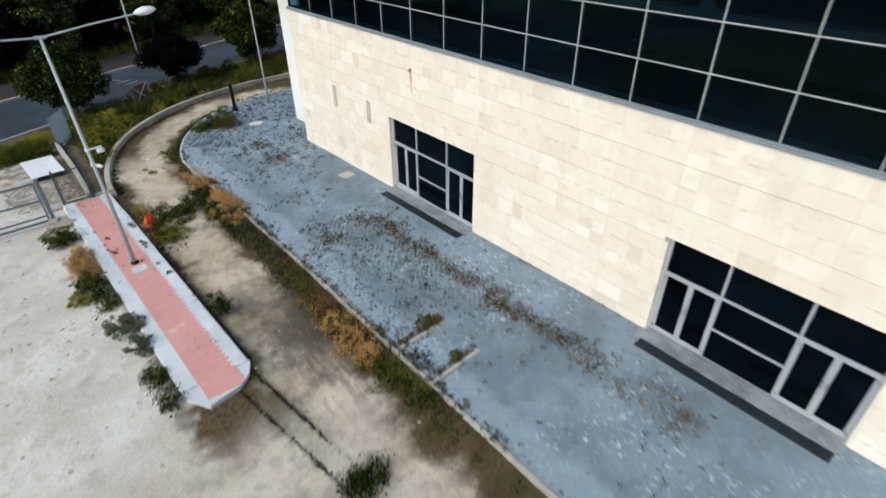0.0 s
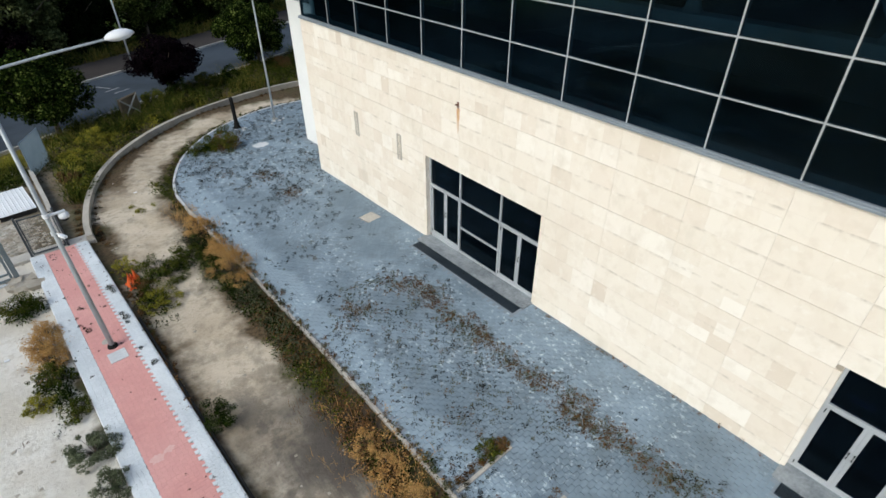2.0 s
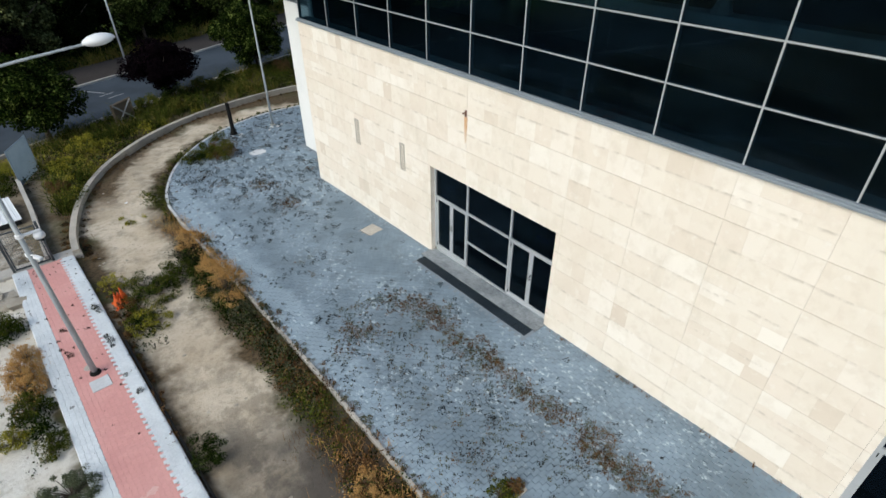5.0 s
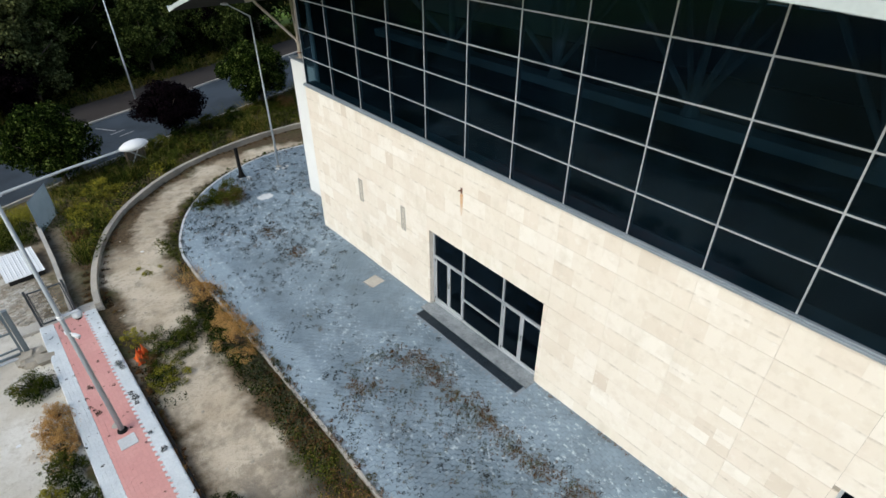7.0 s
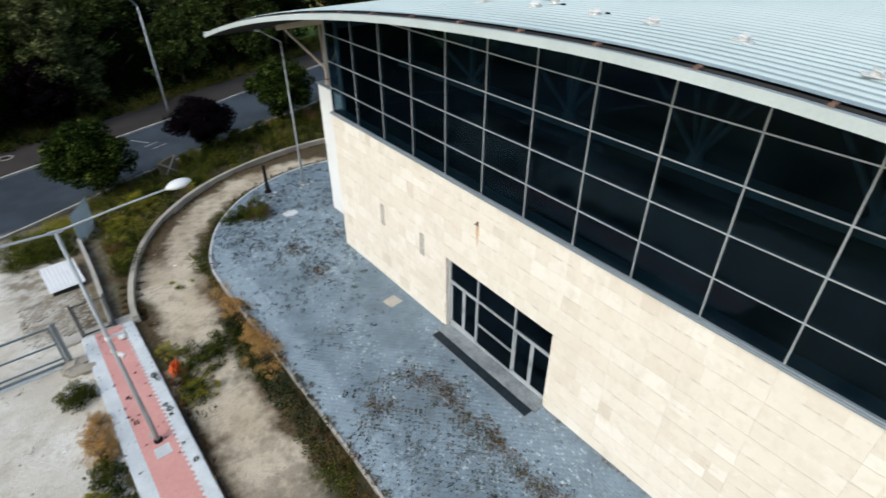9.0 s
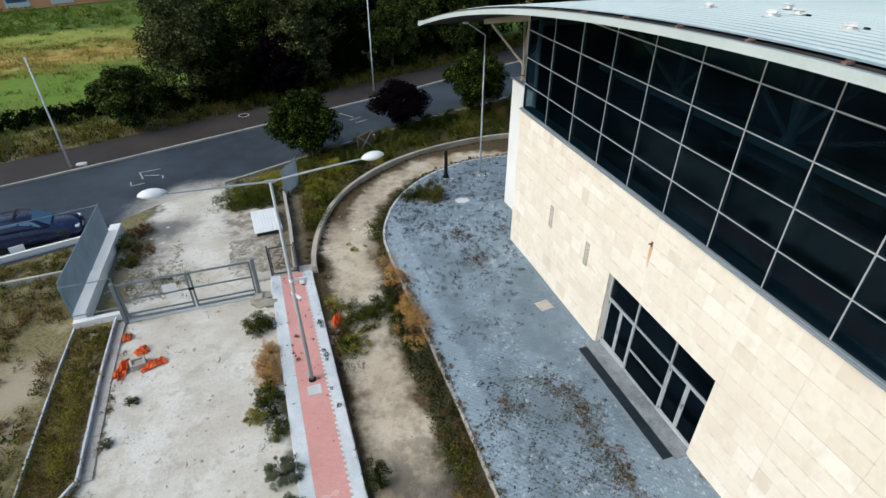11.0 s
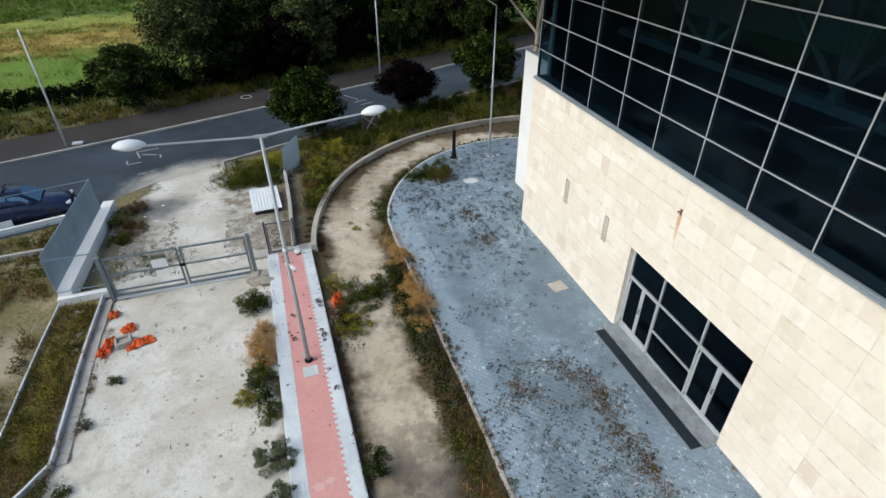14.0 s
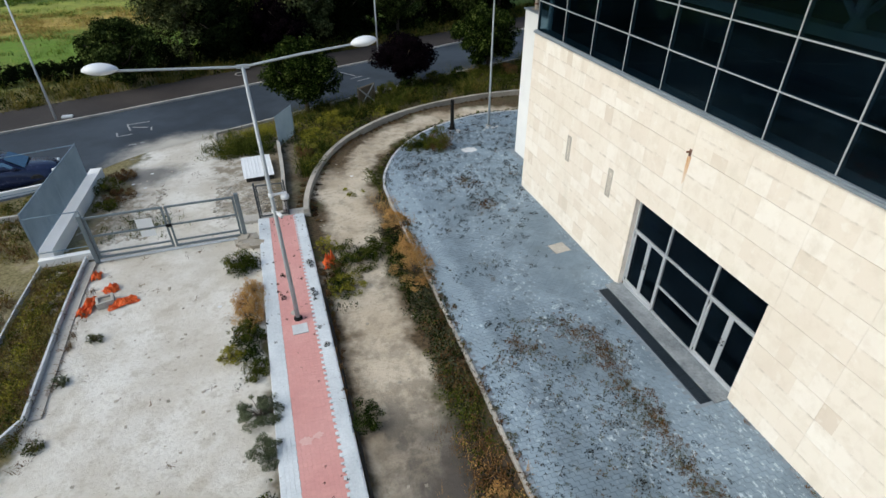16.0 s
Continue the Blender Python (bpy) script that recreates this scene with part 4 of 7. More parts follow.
def leaf(name, y0, y1, z0, z1, parent, handle_side):
    """One glazed door leaf between y0 > y1."""
    x0, x1 = 0.19, 0.25
    w = 0.072
    d = part(name, boxes(((x0, y0 - w, z0), (x1, y0, z1)), ((x0, y1, z0), (x1, y1 + w, z1)), ((x0, y1 + w, z0), (x1, y0 - w, z0 + 0.11)), ((x0, y1 + w, z1 - w), (x1, y0 - w, z1))), ALU, parent)
    part("pane", boxes(((x0 + 0.025, y1 + w, z0 + 0.11), (x0 + 0.035, y0 - w, z1 - w))), DOORGLASS, d)
    hy = y1 + 0.045 if handle_side < 0 else y0 - 0.045
    part("handle", tubes((((x0 - 0.005, hy, z0 + 0.98), (x0 - 0.05, hy, z0 + 0.98), (x0 - 0.05, hy, z0 + 1.12), (x0 - 0.005, hy, z0 + 1.12)), 0.014)), BLACK_PAINT, d, "black door handle")
    for hz in (0.12, z1 - z0 - 0.15):
        yy = y0 if handle_side < 0 else y1
        part("hinge", boxes(((x0 - 0.015, yy - 0.02, z0 + hz - 0.05), (x0, yy + 0.02, z0 + hz + 0.05))), BLACK_PAINT, d)


def entrance(index, a, b, head, z0, rail, tr):
    root = thing(f"door_{index}", (0, 0, 0), "aluminium glazed entrance with two double doors and fanlights", "entrance", kind="structure")
    x0, x1, z1 = 0.16, 0.28, head + 0.06
    m1, m2 = a - 1.53, b + 1.63
    for y, w in ((a - 0.035, 0.035), (m1, 0.03), (m2, 0.03), (b + 0.035, 0.035)):
        part("frame", boxes(((x0, y - w, z0), (x1, y + w, z1))), ALU, root)
    for y0, y1 in ((a - 0.07, m1 + 0.03), (m1 - 0.03, m2 + 0.03), (m2 - 0.03, b + 0.07)):
        part("transom", boxes(((x0, y1, tr - 0.03), (x1, y0, tr + 0.03))), ALU, root)
        part("head", boxes(((x0, y1, z1 - 0.06), (x1, y0, z1))), ALU, root)
        part("threshold", boxes(((x0, y1, z0 - 0.25), (x1, y0, z0 + 0.012))), ALU, root)
        part("fanlight", boxes(((x0 + 0.05, y1, tr + 0.03), (x0 + 0.06, y0, z1 - 0.06))), DOORGLASS, root)
    part("rail", boxes(((x0, m2 + 0.03, rail - 0.025), (x1, m1 - 0.03, rail + 0.025))), ALU, root)
    part("pane", boxes(((x0 + 0.05, m2 + 0.03, z0 + 0.01), (x0 + 0.06, m1 - 0.03, rail - 0.025))), DOORGLASS, root)
    part("pane", boxes(((x0 + 0.05, m2 + 0.03, rail + 0.025), (x0 + 0.06, m1 - 0.03, tr - 0.03))), DOORGLASS, root)
    for y0, y1 in ((a - 0.07, m1 + 0.03), (m2 - 0.03, b + 0.07)):
        c = (y0 + y1) / 2
        leaf("leaf", y0, c + 0.002, z0 + 0.014, tr - 0.03, root, -1)
        leaf("leaf", c - 0.002, y1, z0 + 0.014, tr - 0.03, root, 1)
    for y0, y1 in ((a - 0.3, a - 0.7), (b + 0.9, b + 0.5)):
        bm = boxes(((0.40, y1, 2.42), (0.44, y0, 2.56)), bevel=0.006)
        tagged(part("exit_light", bm, WHITE_PAINT, root), "small exit light behind the fanlight")
    for y0, y1 in ((a - 0.006, a + 0.004), (b - 0.004, b + 0.006)):
        part("reveal", boxes(((0.036, y0, 0.03), (x0 - 0.002, y1, head))), STONE_I, root, "cream stone reveal")
    # sill slab and drain in front
    tagged(part("sill", on_paving(boxes(((-0.385, b - 0.05, -0.1), (0.158, a + 0.08, 0.03)), bevel=0.006)), SILL), "grey stone sill before the entrance", "sill", kind="structure")
    dr = thing("drain", (0, 0, 0), "dark slotted drain grating set in the paving", "drain", kind="structure")
    x0, x1, ya, yb = -0.72, -0.395, a - 0.12, b + 0.05
    part("frame", on_paving(boxes(((x0, yb, -0.1), (x0 + 0.02, ya, 0.012)), ((x1 - 0.02, yb, -0.1), (x1, ya, 0.012)), ((x0 + 0.02, yb, -0.1), (x1 - 0.02, yb + 0.02, 0.012)), ((x0 + 0.02, ya - 0.02, -0.1), (x1 - 0.02, ya, 0.012)))), GRATE, dr)
    n = 10
    for i in range(n):
        y0 = yb + 0.02 + (ya - yb - 0.04) * i / n
        y1 = yb + 0.02 + (ya - yb - 0.04) * (i + 1) / n - 0.006
        bm = bmesh.new()
        k = 14
        s = (y1 - y0) / k
        for j in range(k):
            box(bm, (x0 + 0.025, y0 + s * j, -0.008), (x1 - 0.025, y0 + s * (j + 0.68), 0.006))
        part("grate", on_paving(bm), GRATE, dr)
    part("trough", on_paving(boxes(((x0 + 0.02, yb + 0.02, -0.09), (x1 - 0.02, ya - 0.02, -0.012)))), BLACK_PAINT, dr)


entrance(1, *DOORS[0], HEADS[0], 0.22, 1.14, 2.16)
entrance(2, *DOORS[1], HEADS[1], 0.34, 1.31, 2.28)


def wall_vent(y, z):
    e = thing("wall_vent", (0, y, z), "grey slotted ventilation grille in the stone wall", "vent", "grilles in the wall")
    part("frame", boxes(((-0.02, -0.12, -0.46), (0.02, -0.10, 0.46)), ((-0.02, 0.10, -0.46), (0.02, 0.12, 0.46)), ((-0.02, -0.10, 0.44), (0.02, 0.10, 0.46)), ((-0.02, -0.10, -0.46), (0.02, 0.10, -0.44))), VENT, e)
    for i in range(14):
        zz = -0.42 + i * 0.062
        part("slat", boxes(((-0.012, -0.10, zz), (0.012, 0.10, zz + 0.034))), VENT, e)
    part("backing", boxes(((0.014, -0.10, -0.44), (0.024, 0.10, 0.44))), VENT, e)


wall_vent(-3.5, 3.06)
wall_vent(-6.2, 3.03)

# a rusted anchor and the streak it left on the stone
an = thing("wall_anchor", (0, -9.2, 5.32), "rusted iron anchor sticking out of the stone wall", "anchor")
part("rod", tubes((((0.02, 0, 0), (-0.12, 0, 0.02)), 0.025), sides=6), RUST, an)
part("plate", boxes(((-0.016, -0.04, -0.10), (-0.008, 0.04, 0.08))), RUST, an)
bm = bmesh.new()
vs = [bm.verts.new((-0.0085, y, z)) for y, z in ((-9.14, 5.22), (-9.27, 5.22), (-9.265, 4.95), (-9.24, 4.55), (-9.18, 4.45), (-9.145, 4.9))]
bm.faces.new(vs)
tagged(part("rust_streak", bm, STAIN), "ochre rust streak down the stone wall", "stain", kind="structure")


# ---- lamps, posts, gate and fences ----
def lamp_head(parent, at, yaw, tilt, size=1.0):
    """A drop-shaped luminaire: white shell with a paler bowl below."""
    def loft(z0, z1, sx, sy):
        bm = bmesh.new()
        bmesh.ops.create_uvsphere(bm, u_segments=18, v_segments=10, radius=1)
        for v in bm.verts:
            t = (v.co.x + 1) / 2
            w = 0.62 + 0.38 * math.sin(math.pi * smooth_min(t * 0.8 + 0.15, 0, 1))
            v.co = Vector((v.co.x * sx, v.co.y * sy * w, (z1 if v.co.z > 0 else -z0) * v.co.z * (0.75 + 0.25 * w)))
        bmesh.ops.transform(bm, matrix=pose(*at, 0, tilt, yaw), verts=bm.verts)
        return bm
    s = size
    h = part("lamp_head", loft(-0.02 * s, 0.15 * s, 0.34 * s, 0.2 * s), WHITE_PAINT, parent, "white drop-shaped lamp head", True)
    part("bowl", loft(-0.09 * s, 0.03 * s, 0.30 * s, 0.165 * s), LENS, h, "clear lamp bowl", True)


def double_lamp():
    x, y = -9.97, -6.36
    e = thing("street_lamp", (x, y, path_z(y)), "tall galvanised street lamp with two arms on the red path", "street lamp")
    h = 7.39 - path_z(y)
    tx, ty = -0.09, 0.12  # the pole leans a little
    part("pole", tubes((((0, 0, 0), (tx * 0.35, ty * 0.35, 2.6), (tx, ty, h)), [0.07, 0.058, 0.04]), sides=14), GALV, e, smooth=True)
    part("collar", lathe(bmesh.new(), [(0.13, 0), (0.125, 0.05), (0.08, 0.09)], 14), BLACK_PAINT, e)
    part("top_plate", boxes(((tx - 0.14, ty - 0.02, h - 0.04), (tx + 0.14, ty + 0.02, h + 0.05)), bevel=0.006), GALV, e)
    part("arm", tubes((((tx + 0.02, ty, h), (tx + 1.3, ty + 0.01, h + 0.18), (tx + 2.5, ty + 0.02, h + 0.31)), [0.028, 0.026, 0.024]), sides=10), GALV, e)
    part("arm", tubes((((tx - 0.02, ty, h), (tx - 1.3, ty - 0.17, h + 0.1), (tx - 2.47, ty - 0.34, h + 0.20)), [0.028, 0.026, 0.024]), sides=10), GALV, e)
    lamp_head(e, (tx + 2.74, ty + 0.02, h + 0.33), 180, 6, 0.95)
    lamp_head(e, (tx - 2.70, ty - 0.38, h + 0.23), 8, 3, 1.0)
    return e


double_lamp()


def cctv(at, yaw, label):
    e = thing("security_camera", at, label, "camera", turn=yaw)
    e.scale = (0.62, 0.62, 0.62)
    part("bracket", tubes((((0, 0, 0), (0.22, 0, 0.05), (0.36, 0, 0.04)), 0.022)), WHITE_PAINT, e)
    part("clamp", lathe(bmesh.new(), [(0.09, -0.07), (0.09, 0.07)], 10, (-0.06, 0, 0)), WHITE_PAINT, e)
    part("housing", boxes(((0.26, -0.07, -0.06), (0.62, 0.07, 0.06)), bevel=0.02), WHITE_PAINT, e)
    part("lens", lathe(bmesh.new(), [(0.035, -0.12), (0.03, -0.06)], 10, (0.54, 0, 0)), BLACK_PAINT, e)


cctv((-10.02, -6.30, 3.72), -62, "white security camera clamped on the lamp pole")
dc = thing("dome_camera", (-10.025, -6.295, 4.2), "white dome security camera hanging from a long bracket", "camera", turn=6)
part("clamp", lathe(bmesh.new(), [(0.055, -0.05), (0.07, -0.04), (0.07, 0.04), (0.055, 0.05)], 14), WHITE_PAINT, dc)
part("bracket", boxes(((0.05, -0.03, -0.035), (0.40, 0.03, 0.02)), bevel=0.012), WHITE_PAINT, dc)
part("housing", lathe(bmesh.new(), [(0.05, 0.0), (0.105, -0.03), (0.115, -0.09), (0.105, -0.13)], 18, (0.33, 0, -0.035)), WHITE_PAINT, dc, smooth=True)
part("dome", lathe(bmesh.new(), [(0.085, -0.132), (0.075, -0.18), (0.04, -0.215), (0.004, -0.225)], 18, (0.33, 0, -0.035)), BLACK_PAINT, dc, "smoked dome", smooth=True)


def single_lamp(x, y, h, arm, rise, label, size=0.55, r=0.06):
    z = gz(x, y) - 0.02
    e = thing("street_lamp", (x, y, z), label, "street lamp")
    part("pole", tubes((((0, 0, 0), (0, 0, h)), [r, r * 0.6]), sides=10), POLE_GREY, e, smooth=True)
    part("footing", boxes(((-0.13, -0.13, 0), (0.13, 0.13, 0.05)), bevel=0.015), CONCRETE, e)
    if arm:
        part("arm", tubes((((0, 0, h - 0.02), (arm[0], arm[1], h + rise)), [0.03, 0.026])), POLE_GREY, e)
        lamp_head(e, (arm[0] * 1.1, arm[1] * 1.1, h + rise), math.degrees(math.atan2(-arm[1], -arm[0])), 5, size)


single_lamp(1.38, 7.82, 7.95, (-0.95, 0.15), 0.6, "slim grey street lamp on the forecourt's rim")
single_lamp(-22.9, 17.2, 6.9, None, 0, "slim grey lamp post across the road", 0.6, 0.07)
single_lamp(-1.45, 26.6, 7.8, (-0.6, -0.9), 0.8, "slim grey street lamp across the road", 0.6, 0.07)
b = thing("stone_block", (-22.3, 17.35, gz(-22.3, 17.35) + 0.09), "pale stone block on the kerb by a lamp", "stone")
part("block", boxes(((-0.3, -0.16, 0), (0.3, 0.16, 0.14)), bevel=0.03), PALE_CONCRETE, b)

bo = thing("bollard", (-0.74, 7.92, gz(-0.7, 7.9) - 0.02), "slender black painted iron bollard", "bollard")
part("post", lathe(bmesh.new(), [(0.19, 0), (0.175, 0.07), (0.13, 0.2), (0.10, 0.34), (0.095, 1.52), (0.10, 1.56), (0.10, 1.63), (0.06, 1.68)], 16), BLACK_PAINT, bo, smooth=True)
part("base_plate", boxes(((-0.2, -0.2, 0), (0.2, 0.2, 0.03)), bevel=0.008), BLACK_PAINT, bo)


def loose_stone(x, y, r, seed):
    rng = random.Random(seed)
    e = thing("stone", (x, y, gz(x, y) + 0.004), "pale broken stone lying on the paving", "stone", "loose stones on the rim")
    bm = bmesh.new()
    bmesh.ops.create_icosphere(bm, subdivisions=2, radius=1)
    for v in bm.verts:
        q = 0.8 + 0.4 * noise.noise(v.co * 1.7 + Vector((seed, 0, 0)))
        v.co = Vector((v.co.x * r * q * 1.3, v.co.y * r * q, max(-0.1, v.co.z) * r * 0.55 * q))
    bmesh.ops.rotate(bm, matrix=Matrix.Rotation(rng.random() * 6.28, 3, "Z"), verts=bm.verts)
    part("rock", bm, PALE_CONCRETE, e)


for i, (x, y, r) in enumerate(((-0.5, 7.55, 0.13), (-0.95, 7.6, 0.09), (-0.62, 7.3, 0.08), (1.15, 7.45, 0.14), (1.45, 7.35, 0.1), (1.75, 7.5, 0.09), (0.9, 7.15, 0.07))):
    loose_stone(x, y, r, 50 + i)


def bars(bm, x0, x1, z0, z1, pitch=0.062, deep=0.025, thick=0.004):
    n = int((x1 - x0) / pitch)
    for i in range(n + 1):
        x = x0 + (x1 - x0) * i / n
        box(bm, (x - thick / 2, -deep / 2, z0), (x + thick / 2, deep / 2, z1))
    return bm


def gate():
    gy = -0.88
    g = gz(-14, gy)
    e = thing("double_gate", (-14.0, gy, g), "closed galvanised steel double gate with a white notice", "gate", turn=1.6)
    for x in (-2.58, 2.42):
        part("post", boxes(((x - 0.07, -0.07, -0.05), (x + 0.07, 0.07, 1.86)), bevel=0.01), GATE_STEEL, e)
    for x0, x1 in ((-2.48, -0.03), (0.03, 2.32)):
        f = part("leaf", boxes(((x0, -0.03, 0.10), (x0 + 0.07, 0.03, 1.76)), ((x1 - 0.07, -0.03, 0.10), (x1, 0.03, 1.76)), ((x0 + 0.07, -0.03, 1.69), (x1 - 0.07, 0.03, 1.76)), ((x0 + 0.07, -0.03, 0.10), (x1 - 0.07, 0.03, 0.18)), bevel=0.006), GATE_STEEL, e)
        part("rail", boxes(((x0 + 0.07, -0.022, 0.98), (x1 - 0.07, 0.022, 1.04))), GATE_STEEL, f)
        part("rail", boxes(((x0 + 0.07, -0.022, 0.32), (x1 - 0.07, 0.022, 0.38))), GATE_STEEL, f)
    s = part("notice", boxes(((-0.98, -0.05, 1.06), (-0.46, -0.042, 1.42)), ((-0.94, -0.05, 0.70), (-0.46, -0.042, 0.96))), WHITE_PAINT, e, "white rectangular notice boards")
    part("latch", boxes(((-0.10, -0.06, 0.95), (0.10, -0.03, 1.07)), bevel=0.005), BLACK_PAINT, e)
    part("track", boxes(((-2.5, -0.05, -0.02), (2.35, 0.05, 0.03))), PALE_CONCRETE, e)
    return e


gate()


def fence(name, a, b, base, height, label, bays, open_mesh=False):
    """Welded grating fence from a to b on a low wall whose top is base above ground."""
    ax, ay = a
    d = Vector((b[0] - ax, b[1] - ay))
    za, zb = gz(*a) + base, gz(*b) + base
    e = thing(name, (ax, ay, za), label, "fence", turn=math.degrees(math.atan2(d.y, d.x)))
    ln = d.length
    slope = (zb - za) / ln
    for i in range(bays + 1):
        x = ln * i / bays
        w = 0.014 if open_mesh else 0.03
        part("post", boxes(((x - w, -0.015, x * slope - 0.05), (x + w, 0.015, x * slope + height + 0.03))), FENCE_STEEL, e)
    for i in range(bays):
        x0, x1 = ln * i / bays + 0.03, ln * (i + 1) / bays - 0.03
        bm = bmesh.new()
        if not open_mesh:
            bars(bm, x0, x1, 0.04, height, 0.05, 0.036, 0.010)
        for zz in [0.04 + (height - 0.06) * k / 10 for k in range(0, 11, 10 if open_mesh else 1)]:
            box(bm, (x0, -0.004, zz - 0.004), (x1, 0.004, zz + 0.004))
        box(bm, (x0, -0.014, height - 0.012), (x1, 0.014, height + 0.012))
        box(bm, (x0, -0.014, 0.03), (x1, 0.014, 0.05))
        for v in bm.verts:
            v.co.z += v.co.x * slope
        tagged(part("panel", bm, FENCE_STEEL, e), kind="stuff")
    return e


fence("steel_fence", (-18.42, -0.45), (-18.5, 6.3), 0.5, 1.5, "galvanised grating fence on a white wall", 4)
fence("steel_fence", (-18.42, -0.55), (-16.7, -0.5), 0.42, 1.42, "short galvanised grating fence beside the gate", 1, True)
fence("steel_fence", (-10.05, 8.25), (-9.2, 10.0), 0.0, 1.62, "galvanised grating fence panel beside a tree", 1)
fence("mesh_fence", (-18.55, 6.3), (-27.5, 3.7), 0.28, 1.7, "fine see-through wire fence along the roadside wall", 1, True)


def side_gate():
    """A narrow gate with a fine grating, closing the end of the red path."""
    gy = 0.34
    e = thing("side_gate", (-10.45, gy, gz(-10.4, gy) + 0.06), "narrow grey steel gate with a fine grating", "gate")
    for x in (-0.58, 0.52):
        part("post", boxes(((x - 0.035, -0.035, -0.1), (x + 0.035, 0.035, 1.55)), bevel=0.006), DARK_STEEL, e)
    f = part("leaf", boxes(((-0.53, -0.02, 0.08), (-0.49, 0.02, 1.45)), ((0.43, -0.02, 0.08), (0.47, 0.02, 1.45)), ((-0.49, -0.02, 1.41), (0.43, 0.02, 1.45)), ((-0.49, -0.02, 0.08), (0.43, 0.02, 0.12))), DARK_STEEL, e)
    bm = bmesh.new()
    bars(bm, -0.47, 0.41, 0.12, 1.41, 0.06, 0.02, 0.006)
    for k in range(1, 10):
        box(bm, (-0.49, -0.003, 0.12 + 0.129 * k), (0.43, 0.003, 0.126 + 0.129 * k))
    tagged(part("grating", bm, DARK_STEEL, f), kind="stuff")
    return e


side_gate()



# ---- loose things in the yard ----
def ribbed_panel():
    e = thing("roof_panel", (-11.13, 5.3, gz(-11, 5.3)), "white ribbed sheet panel lying tilted over a black shadow box", "panel", turn=5)
    xs, zs = [], []
    for i in range(9):
        x = -0.68 + i * 0.15
        xs += [x, x + 0.10, x + 0.115, x + 0.135]
        zs += [0, 0, 0.014, 0.014]
    v, f = [], []
    n = len(xs)
    for y in (-1.05, 1.1):
        for t in (0.0, 0.02):
            v += [(x, y, 0.27 + z + t + 0.05 * y) for x, z in zip(xs, zs)]
    for i in range(n - 1):
        f += [(i, i + 1, n * 2 + i + 1, n * 2 + i), (n + i, n * 3 + i, n * 3 + i + 1, n + i + 1), (i, n + i, n + i + 1, i + 1), (2 * n + i, 2 * n + i + 1, 3 * n + i + 1, 3 * n + i)]
    f += [(0, 2 * n, 3 * n, n), (n - 1, 2 * n - 1, 4 * n - 1, 3 * n - 1)]
    mesh_ob("sheet", v, f, WHITE_PAINT, e)
    # added black sides that draw the shadow beneath the tilted sheet
    c = thing("crate", (-11.13, 5.3, gz(-11, 5.3) - 0.02), "black box standing in for the shadow under a white sheet panel", "crate", turn=5)
    part("side", boxes(((-0.6, -0.95, 0), (0.6, -0.91, 0.215))), SOFFIT_SHADE, c)
    part("side", boxes(((-0.6, 0.9, 0), (0.6, 0.94, 0.31))), SOFFIT_SHADE, c)
    for x in (-0.58, 0.54):
        part("side", boxes(((x, -0.9, 0), (x + 0.04, 0.88, 0.22))), SOFFIT_SHADE, c)


ribbed_panel()


def crumpled(name, at, sx, sy, h, label, seed, turn=0):
    """A heap of crumpled plastic netting."""
    n = 15
    v, f = [], []
    for j in range(n):
        for i in range(n):
            u, w = i / (n - 1) * 2 - 1, j / (n - 1) * 2 - 1
            r = max(0.0, 1 - (u * u + w * w) * 0.55)
            q = noise.noise((u * 2.3 + seed, w * 2.3, seed)) + 0.6 * noise.noise((u * 5 + seed, w * 5, 3))
            v.append((u * sx * (1 + 0.25 * noise.noise((w * 2, seed, 1))), w * sy * (1 + 0.3 * noise.noise((u * 2, seed, 7))), max(0.01, h * (0.35 * r + 0.8 * q * r) + 0.03)))
    v += [(x, y, z - 0.02) for x, y, z in v]
    m = n * n
    for j in range(n - 1):
        for i in range(n - 1):
            if noise.noise((i * 0.7 + seed, j * 0.7, 9)) > 0.33:
                continue
            a = j * n + i
            f += [(a, a + 1, a + n + 1, a + n), (m + a + n, m + a + n + 1, m + a + 1, m + a)]
    ob = mesh_ob(name, v, f, ORANGE)
    ob.matrix_basis = pose(*at, 0, 0, turn)
    return tagged(ob, label, "netting", "orange netting")


def on_ground(x, y, dz=0.0):
    return (x, y, earth(x, y) + dz)


crumpled("safety_netting", on_ground(-16.4, -1.95), 0.15, 0.2, 0.3, "small crumpled orange plastic netting by the gate", 1.3)
crumpled("safety_netting", on_ground(-15.75, -2.95), 0.22, 0.2, 0.3, "crumpled orange plastic netting", 4.1, 30)
crumpled("safety_netting", on_ground(-16.25, -3.75), 0.2, 0.46, 0.34, "crumpled orange plastic netting beside a concrete block", 7.7, -15)
crumpled("safety_netting", on_ground(-15.25, -3.75), 0.4, 0.2, 0.26, "crumpled orange plastic netting", 2.9, 20)
crumpled("safety_netting", on_ground(-9.0 + 0.25, -3.55, 0.05), 0.22, 0.24, 0.65, "torn orange plastic netting caught in a shrub", 5.5)
cb = thing("concrete_block", on_ground(-15.75, -3.65, -0.03), "square hollow concrete inspection block amid netting", "block", turn=15)
part("rim", boxes(((-0.25, -0.22, 0), (-0.17, 0.22, 0.26)), ((0.17, -0.22, 0), (0.25, 0.22, 0.26)), ((-0.17, -0.22, 0), (0.17, -0.14, 0.26)), ((-0.17, 0.14, 0), (0.17, 0.22, 0.26)), bevel=0.01), CONCRETE, cb)
part("lid", boxes(((-0.17, -0.14, 0.0), (0.17, 0.14, 0.18))), ROCK, cb)

